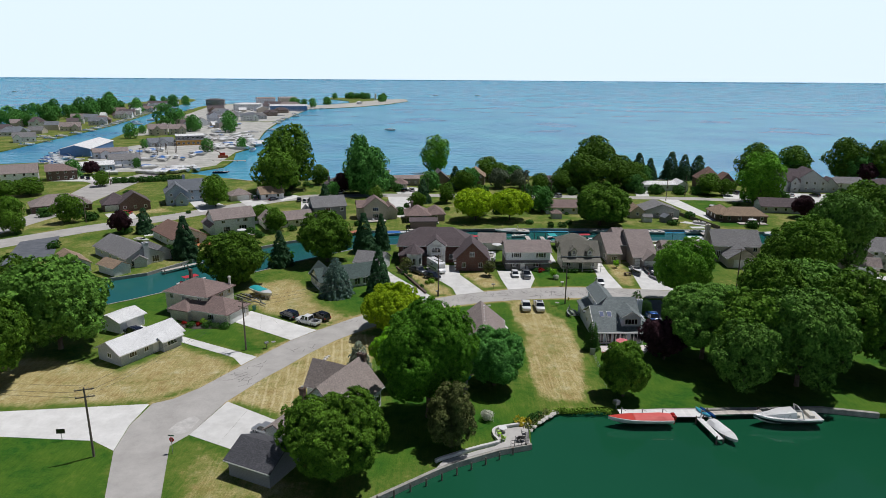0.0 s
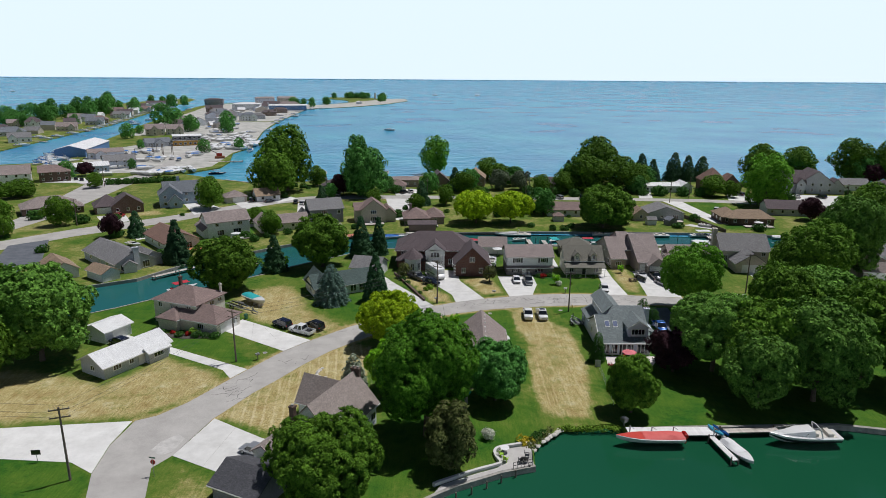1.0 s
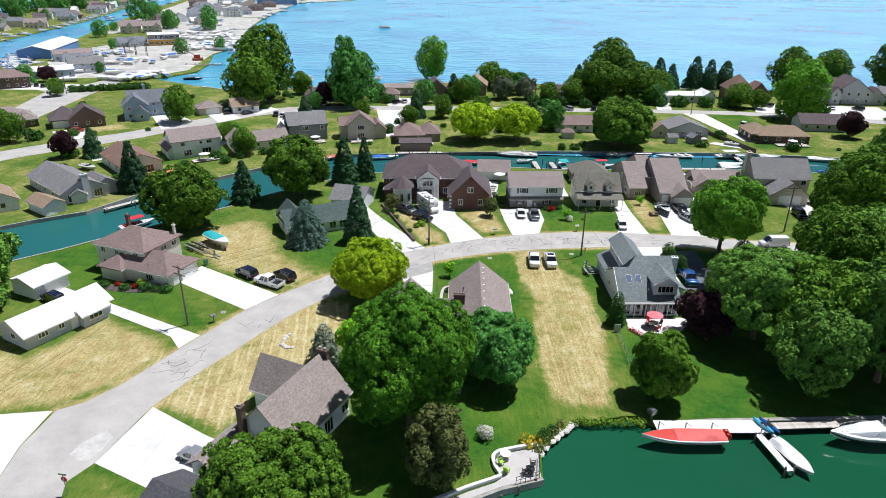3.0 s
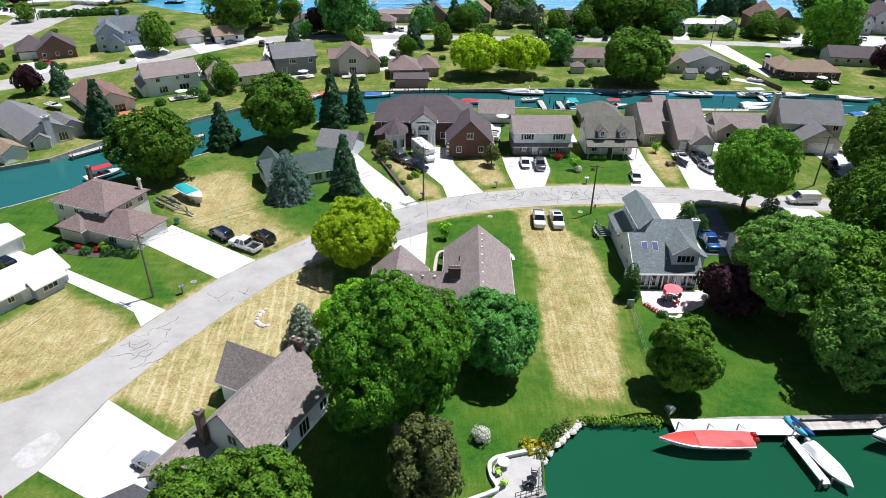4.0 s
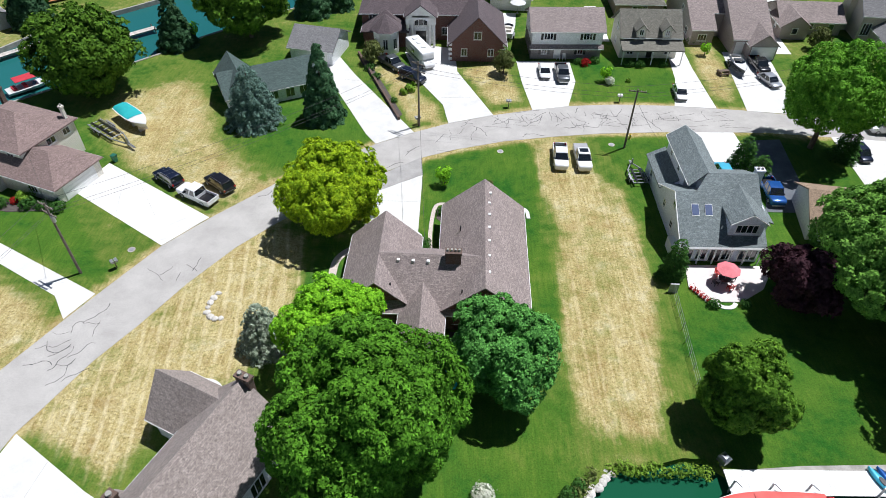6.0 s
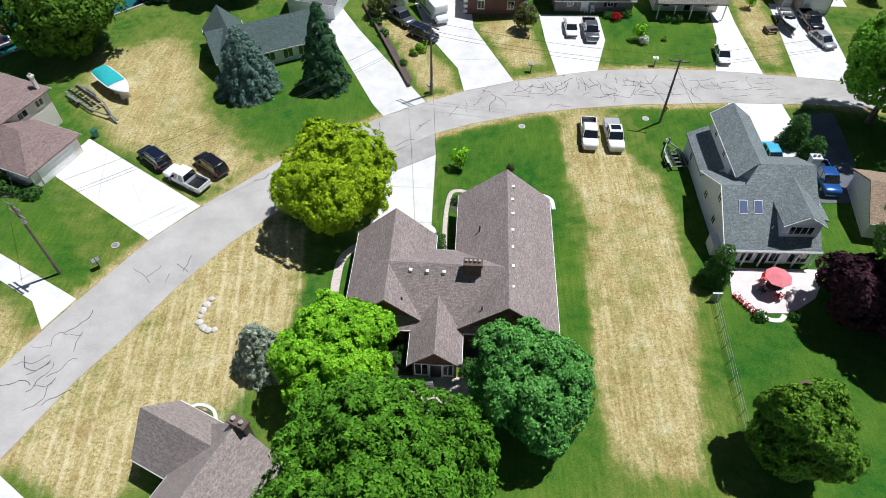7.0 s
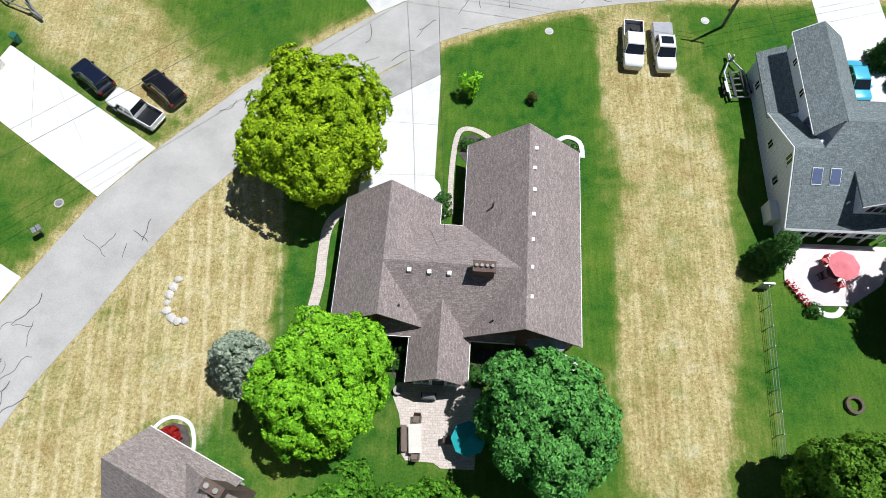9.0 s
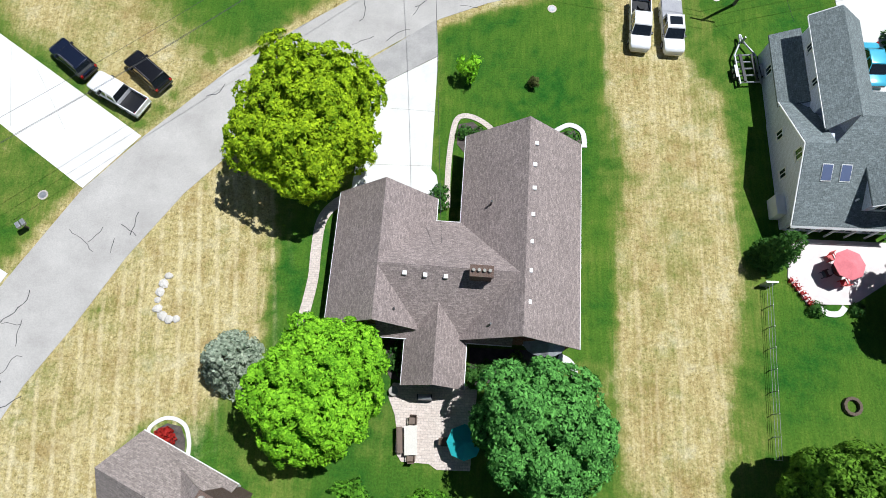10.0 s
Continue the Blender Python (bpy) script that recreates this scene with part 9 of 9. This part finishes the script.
def sign_post(name, label, x, y, rz, panel, h, mat, category):
    s = thing(name, label, category, x, y, 0, rz)
    part("post", Shape().tube((0, 0, -0.1), (0, 0, h), 0.04, 0.04, 8), GREYMETAL, s)
    part("panel", panel, mat, s)
    return s


octagon = Shape().slab([(0.38 * math.cos(math.tau * (k + 0.5) / 8), 0.38 * math.sin(math.tau * (k + 0.5) / 8)) for k in range(8)], -0.02, 0.02)
octagon.v = [(x, z - 0.06, y + 2.1) for x, y, z in octagon.v]
ss = sign_post("stop_sign", "red octagonal stop sign at a street corner", -38.0, -37.4, 170, octagon, 2.9, REDPAINT, "street sign")
part("street_plate", Shape().box(-0.45, 0.45, -0.02, 0.02, 2.7, 2.88), paint("green_sign", (0.02, 0.12, 0.05), 0.5), ss, "dark green street plate")
txt = bpy.data.curves.new("lettering", "FONT")
txt.body, txt.size, txt.align_x, txt.align_y, txt.extrude = "STOP", 0.26, "CENTER", "CENTER", 0.004
letter = new("lettering", txt)
dg = bpy.context.evaluated_depsgraph_get()
me = bpy.data.meshes.new_from_object(letter.evaluated_get(dg))
bpy.data.objects.remove(letter)
me.materials.clear()
me.materials.append(WHITEPAINT)
lt = share("lettering", me, ss, Matrix.Translation((0, -0.09, 2.1)) @ pose(0, 0, 0, 90, 0, 0), "white lettering")
sign_post("notice_sign", "dark notice board on a post beside a lawn", -55.3, -34.3, 5, Shape().box(-0.6, 0.6, -0.1, -0.04, 1.2, 1.9), 1.85, BLACK, "sign")
for x, y, rz, lb in ((-34.3, -1.2, 40, "cluster of mailboxes beside the street"), (30.7, 38.2, 0, "white mailbox beside the street"), (-1.1, 30.6, 30, "mailbox on a timber post by a drive"), (12.9, 36.0, 0, "dark mailbox post by the street")):
    mbx = thing("mailbox", lb, "mailbox", x, y, 0, rz, "mailboxes")
    part("post", Shape().box(-0.06, 0.06, -0.06, 0.06, -0.1, 1.0), POLE, mbx)
    for k in range(2):
        part("box", Shape().box(-0.42 + k * 0.44, -0.06 + k * 0.44, -0.28, 0.28, 1.0, 1.32), GREYMETAL if x < 20 else WHITEPAINT, mbx, bevel=0.05)
hy = thing("fire_hydrant", "yellow fire hydrant on the grass verge", "fire hydrant", 30.3, 27.6, 0)
part("barrel", Shape().loft([[(r * math.cos(math.tau * k / 12), r * math.sin(math.tau * k / 12), z) for k in range(12)] for r, z in ((0.18, 0), (0.18, 0.06), (0.13, 0.08), (0.13, 0.6), (0.17, 0.62), (0.14, 0.72), (0.03, 0.8))]), paint("hydrant_yellow", (0.6, 0.42, 0.03), 0.4), hy, smooth=True)
part("nozzle", Shape().tube((-0.24, 0, 0.48), (0.24, 0, 0.48), 0.06, 0.06, 8), GREYMETAL, hy)
for x, y in ((11.0, 23.7), (27.3, 25.9), (-33.8, 1.9)):
    m = thing("manhole", "round iron cover ringed with bare earth", "manhole cover", x, y, 0.01)
    part("cover", Shape().tube((0, 0, -0.05), (0, 0, 0.04), 0.32, 0.32, 18), GREYMETAL, m)
    part("collar", Shape().tube((0, 0, -0.05), (0, 0, 0.025), 0.45, 0.45, 18), PLANK, m, "concrete collar")
fence = thing("chain_fence", "dark wire fence along a lawn edge", "fence", 0, 0, 0)
for k in range(9):
    s = k / 8
    part("post", Shape().tube((28.9 - 0.8 * s, -3.6 - 14 * s, -0.1), (28.9 - 0.8 * s, -3.6 - 14 * s, 1.25), 0.035, 0.035, 6), GREYMETAL, fence)
for h in (0.3, 0.75, 1.2):
    part("rail", Shape().tube((28.9, -3.6, h), (28.1, -17.6, h), 0.018, 0.018, 5), GREYMETAL, fence)
part("gate_post", Shape().box(28.4, 29.4, -3.5, -3.35, 0, 1.3), GREYMETAL, fence)
fp = thing("fire_pit", "round stone fire pit on a lawn", "fire pit", 34.8, -13.2, 0)
for k in range(10):
    a = math.tau * k / 10
    part("stone", Shape().box(-0.22, 0.22, -0.13, 0.13, 0, 0.35), BARK, fp, bevel=0.04).matrix_local = pose(0.62 * math.cos(a), 0.62 * math.sin(a), 0, 0, 0, 90 + math.degrees(a))
bin1 = thing("wheelie_bin", "green wheeled bin beside a garage", "bin", -42.6, 19.6, 0.05, -20)
part("bin_body", Shape().loft([[(dx * w, dy * w, z) for dx, dy in ((-1, -1), (1, -1), (1, 1), (-1, 1))] for w, z in ((0.24, 0), (0.32, 1.0))]), paint("bin_green", (0.02, 0.16, 0.1), 0.5), bin1, bevel=0.03)
part("lid", Shape().box(-0.36, 0.36, -0.34, 0.36, 1.0, 1.07), paint("bin_lid", (0.015, 0.12, 0.08), 0.5), bin1, bevel=0.02)
bench2 = thing("picnic_table", "dark picnic bench on a dry lawn", "picnic table", 50.2, 48.0, 0, 10)
part("tabletop", Shape().box(-0.9, 0.9, -0.35, 0.35, 0.7, 0.75), WOOD_DARK, bench2)
for s in (-1, 1):
    part("seat", Shape().box(-0.9, 0.9, s * 0.7 - 0.13, s * 0.7 + 0.13, 0.42, 0.46), WOOD_DARK, bench2)
    part("leg", Shape().box(s * 0.7 - 0.05, s * 0.7 + 0.05, -0.75, 0.75, 0.0, 0.7), WOOD_DARK, bench2)
for k, x in enumerate((22.6, 23.6)):
    chair("white garden chair by a house door", x, 52.4, 0.05, 0, WHITEPAINT, "porch chairs")
deck = planked("deck", "orange stained timber deck behind a house", -74.5, 76.6, 0.5, 38, 8.0, 3.4, surf("orange_decking", (0.42, 0.16, 0.06), (0.5, 0.2, 0.08), 1, 12, 0.7), 0.4, False, "deck")
planked("dock", "red-brown dock along the canal", -32.6, 93.6, 0.2, 38, 16.0, 3.0, surf("red_decking", (0.4, 0.13, 0.08), (0.46, 0.16, 0.1), 1, 12, 0.7), 0.5)
for x, y, rz, L in ((28.6, 87.6, 92, 8.0), (33.4, 87.6, 92, 6.0), (-5, 100.2, 3, 14.0), (60, 101.0, 0, 12), (90, 96, 85, 6), (98, 85.4, 0, 12), (75, 85.2, 0, 14), (-72, 53.6, 50, 12), (-55, 60, 42, 8)):
    planked("dock", "weathered timber dock on the canal", x, y, 0.12, rz, L, 1.4, PLANK, 0.5)
for x, y in ((31, 91), (31.5, 87), (35, 92), (38, 91), (20, 91.5), (58, 89), (62, 88.5), (66, 88), (79, 95), (91, 94), (-12, 95), (-8, 97.6), (-4, 97.9), (0, 98.3), (4, 98.6), (-70, 52), (-66, 56)):
    solo("mooring_post", Shape().tube((0, 0, -2.5), (0, 0, 1.1), 0.14, 0.13, 8), POLE, "dark mooring post in the canal", "post", Matrix.Translation((x, y, 0)), "mooring posts")
# marina yard surfaces and docks
GRAVEL = surf("marina_gravel", (0.56, 0.54, 0.5), (0.33, 0.33, 0.29), 0.12, 1.2, 0.95, grain=0.25)
tagged(new("yard", mesh_of("yard", Shape().slab([(-217.5, 961), (-183, 989), (-144, 1056), (-103, 1175), (-74, 1335), (-89, 1478), (-129, 1439), (-168, 1300), (-182, 1220), (-202, 1148), (-232, 1083), (-270, 1150), (-350, 1190), (-405, 1090), (-396, 990), (-352, 790), (-312, 600), (-272, 450), (-258, 460), (-258, 640), (-191, 651), (-207.5, 838)], -0.1, 0.03), GRAVEL)),
       "pale stony ground between the houses of the point", "yard", kind="structure")
for ring, lb in (([(-185, 232), (-146, 238), (-134, 262), (-143.5, 330), (-141.5, 368), (-152.5, 420), (-171.5, 513), (-190, 640), (-262, 640), (-262, 500), (-205, 440), (-225, 400), (-240, 330), (-222, 285), (-205, 262)], "pale gravel boatyard"), ([(-240, 660), (-212, 660), (-226, 980), (-250, 1000), (-300, 1050), (-330, 1030), (-270, 900)], "pale gravel marina yard")):
    tagged(new("yard", mesh_of("yard", Shape().slab(ring, -0.1, 0.05), GRAVEL)), lb, "yard", kind="structure")
tagged(new("road_marina", mesh_of("road_marina", Shape().slab([(-150, 64), (-156, 120), (-172, 195), (-196, 212), (-192, 218), (-166, 203), (-160, 240), (-172, 300), (-184, 380), (-205, 460), (-235, 620), (-228, 620), (-198, 460), (-177, 380), (-165, 300), (-152, 240), (-150, 190), (-144, 120)], -0.08, 0.07), ASPHALT)), "pale street through the marina", "road", kind="structure")
tagged(new("parking", mesh_of("parking", Shape().slab([(-196, 200), (-164, 200), (-162, 214), (-192, 216)], -0.08, 0.09), CONCRETE)), "pale concrete parking area", "parking", kind="structure")
for x, y, rz, L in ((-245, 296, -30, 30), (-236, 280, -30, 26), (-255, 315, -30, 28), (-318, 400, -20, 16), (-335, 500, -14, 18), (-360, 640, -12, 22), (-400, 790, -12, 24), (-200, 780, 0, 60), (-133, 284, 10, 20), (-170, 500, 0, 24)):
    planked("dock", "long timber marina dock", x, y, 0.2, rz, L, 2.2, PLANK, 2.0, True)
crane = thing("boat_crane", "rusty crawler crane on a barge", "crane", -142, 300, 0.1, 20)
part("base", Shape().box(-3, 3, -2, 2, 0, 1.4), surf("rust", (0.22, 0.08, 0.04), (0.3, 0.12, 0.06), 1, 8, 0.9), crane, bevel=0.2)
part("cab", Shape().box(-2, 1.5, -1.5, 1.5, 1.4, 3.4), LAMP_RED, crane, bevel=0.1)
part("boom", Shape().tube((1, 0, 2), (-11, 2, 8), 0.3, 0.2, 6), POLE, crane)
# boat hoist frame
hf = thing("boat_hoist", "tall steel boat hoist frame in the yard", "hoist", -186, 318, 0, 30)
for sx in (-6, 0, 6):
    for sy in (-3, 3):
        part("leg", Shape().tube((sx, sy, 0), (sx, sy, 7), 0.2, 0.2, 6), POLE, hf)
    part("beam", Shape().tube((sx, -3, 7), (sx, 3, 7), 0.2, 0.2, 6), POLE, hf)
# lighthouse-like tower on the point
twr = thing("tower", "slim white tower on the far point", "tower", -154, 1421, 0)
part("shaft", Shape().tube((0, 0, 0), (0, 0, 12), 2.4, 1.8, 10), WHITEPAINT, twr)
part("cap", Shape().tube((0, 0, 12), (0, 0, 14), 2.6, 2.0, 10), TRIM, twr)

# ---------------------------------------------------------------- sealed cracks in the street
rng = random.Random(21)


def crack(x, y, ang, length, wob=0.5):
    pts = [(x, y)]
    a = ang
    n = max(3, int(length / 0.45))
    for _ in range(n):
        a += rng.uniform(-wob, wob)
        a = ang + (a - ang) * 0.8
        pts.append((pts[-1][0] + 0.45 * math.cos(a), pts[-1][1] + 0.45 * math.sin(a)))
    sh = Shape()
    w = rng.uniform(0.035, 0.075)
    p = [Vector(q) for q in pts]
    ring = []
    for k in range(len(p)):
        d = (p[min(k + 1, len(p) - 1)] - p[max(k - 1, 0)]).normalized()
        nn = Vector((-d.y, d.x)) * w * (0.5 if k in (0, len(p) - 1) else rng.uniform(0.35, 0.6))
        ring.append([(p[k].x - nn.x, p[k].y - nn.y, 0.02), (p[k].x + nn.x, p[k].y + nn.y, 0.02), (p[k].x + nn.x, p[k].y + nn.y, 0.036), (p[k].x - nn.x, p[k].y - nn.y, 0.036)])
    sh.loft(ring)
    return sh


ROAD_OB = bpy.data.objects["road"]
spots = []
for k in range(14):   # tangled patch on the bend
    spots.append((-35.5 + rng.uniform(-3.0, 3.0), -13.5 + rng.uniform(-4.5, 4.5), rng.choice((1.0, 1.1, 2.2, 0.3, -0.5)), rng.uniform(1.5, 4.5), 0.9))
for k in range(46):   # across and along the street
    s = rng.uniform(0, 1)
    i = int(s * (len(UPPER) - 8)) + 2
    j = min(int(i * len(LOWER) / len(UPPER)), len(LOWER) - 1)
    u, l = Vector(UPPER[i]), Vector(LOWER[j])
    u2 = Vector(UPPER[i + 1])
    along = rng.random() < 0.35
    b = u.lerp(l, rng.uniform(0.05, 0.9)) + (u2 - u) * rng.uniform(0, 1)
    dirv = (u2 - u) if along else (l - u)
    spots.append((b.x, b.y, math.atan2(dirv.y, dirv.x), rng.uniform(1.2, 3.8), 0.7))
for k in range(40):   # the cracked stretch past the bend
    x = rng.uniform(5, 50)
    spots.append((x, rng.uniform(29.5, 34.5), rng.choice((0.0, 1.5, 1.5, -1.2, 0.4, 1.7)), rng.uniform(1.2, 4.0), 0.8))
for yy in (31.2, 33.0, 34.6):
    for k in range(9):
        if rng.random() < 0.6:
            spots.append((8 + k * 4.6 + rng.uniform(-1, 1), yy - 0.01 * (k - 5) ** 2 * 4 + rng.uniform(-0.2, 0.2), rng.uniform(-0.12, 0.16), rng.uniform(3, 5), 0.35))
for k in range(22):
    spots.append((9 + k * 1.3 + rng.uniform(-0.4, 0.4), 35.0 - rng.uniform(0, 2.4), -1.5 + rng.uniform(-0.5, 0.5), rng.uniform(2.0, 4.2), 0.6))
ring_r = [(-47.5, -30)] + UPPER + LOWER[::-1]
for x, y, a, ln, wb in spots:
    ok = inside(np.array([x, x + ln * math.cos(a)]), np.array([y, y + ln * math.sin(a)]), ring_r)
    if ok.all():
        part("crack_seal", crack(x, y, a, ln, wb), TAR, ROAD_OB, "dark tar-sealed crack")
# joints of the broad drives
for a, c in (((-37.2, 14.4), (-33.2, 8.2)), ((-40.2, 16.8), (-38.2, 8.4)), ((-6.5, 6.2), (-0.05, 6.3)), ((-6.0, 12.0), (0.0, 11.8)), ((-31.0, -25.2), (-32.4, -35.2)), ((16.0, 42), (23.6, 42.4)), ((1.5, 38.6), (8.2, 38.6)), ((-17.4, 44.6), (-11.4, 43.6))):
    tagged(new("joint", mesh_of("joint", Shape().tube((*a, 0.042), (*c, 0.042), 0.018, 0.018, 4), SEAWALL)), "dark concrete joint", "joint", kind="structure")

# ---------------------------------------------------------------- clutter of the far yards
rng = random.Random(77)
for k in range(95):
    x = rng.uniform(-150, 190)
    y = rng.choice((rng.uniform(104, 112), rng.uniform(126, 156), rng.uniform(174, 184), rng.uniform(200, 212)))
    if x < -20:
        y += 0.32 * (x + 20)
    c = copy_thing(hedge, Matrix())
    s = rng.uniform(0.3, 0.9)
    c.matrix_basis = pose(x, y, 0, 0, 0, rng.uniform(0, 360)) @ Matrix.Diagonal((s, s, s * rng.uniform(0.7, 1.2), 1))
    c["group"] = "hedge bushes"
wt2 = table("round white garden table in a canal yard", -64.6, 90.0, 0, 0.8, WHITEPAINT)
for x, y in ((-38.4, 110.4), (113.0, 110.0), (-66.4, 89.4), (16.8, 72.0)):
    parasol("open white parasol in a garden", x, y, 0, 1.6, 2.6, CANVAS_WHITE)
for x, y, rz, L, W in ((-66, 90, 33, 8, 3.2), (-40, 110.6, 22, 9, 3.4), (-24, 112.4, 12, 7, 3), (86, 119.6, 0, 7, 3), (114, 111.6, -3, 10, 3), (-4, 109.6, 6, 6, 2.6)):
    planked("deck", "grey timber deck behind a canal house", x, y, 0.4, rz, L, W, PLANK, 0.5, False, "deck")
for x, y in ((-68, 89), (-64, 91), (-42, 109.6), (-37, 111.6), (112, 110.8), (117, 111.6), (-25, 112)):
    chair("white garden chair on a deck", x, y, 0.4, rng.uniform(0, 360), WHITEPAINT, "deck chairs")
for ring, lb in (([(88, 114), (96, 108), (98, 110), (91, 116)], "pale stone edging in a canal yard"), ([(60, 78.5), (72, 79.5), (72, 82), (60, 81)], "pale patio by the canal"), ([(12, 66), (16, 66), (16.5, 72), (12.5, 72)], "pale patio beside a garage"), ([(30.6, 60), (33, 60), (33, 76), (30.6, 76)], "pale path between houses"), ([(62, 56), (65, 56), (66, 78), (62, 78)], "pale side yard slab")):
    tagged(new("patio", mesh_of("patio", Shape().slab(ring, -0.1, 0.05), CONCRETE)), lb, "patio", kind="structure")
boat("white open boat on a trailer in a side yard", 14.4, 62.5, 0.5, 80, 6.4, 2.3, 1.0, style="open")
boat_trailer(14.4, 62.3, 80, 6.6, "boat trailer beside a white house")
boat("small white boat lying on a canal lawn", 95.0, 112.0, 0.05, -40, 5.0, 1.9, 0.8, style="open")
boat("aluminium skiff on a lawn near a tan house", 90.5, 56.0, 0.1, -60, 5.0, 1.8, 0.7, hull=GREYMETAL, style="open")
for x, y, c in ((-60.6, 151, "grey"), (-57, 149, "white"), (-14, 178, "white"), (-17, 176, "black"), (52, 165.5, "silver"), (62, 166, "navy"), (136, 176, "grey"), (170, 170, "black"), (-120, 122, "red"), (-80, 154, "black")):
    vehicle("suv", c, "car parked on a lakeside drive", x, y, rng.uniform(60, 120), "lakeside cars")
fn = thing("hedge_fence", "long dark clipped fence line across a lawn", "fence", 0, 0, 0)
for k in range(14):
    s = k / 13
    part("fence_panel", Shape().box(-1.3, 1.3, -0.08, 0.08, 0, 1.3), POLE, fn).matrix_local = pose(91 + 7 * s, 134 - 30 * s, 0, 0, 0, -77)
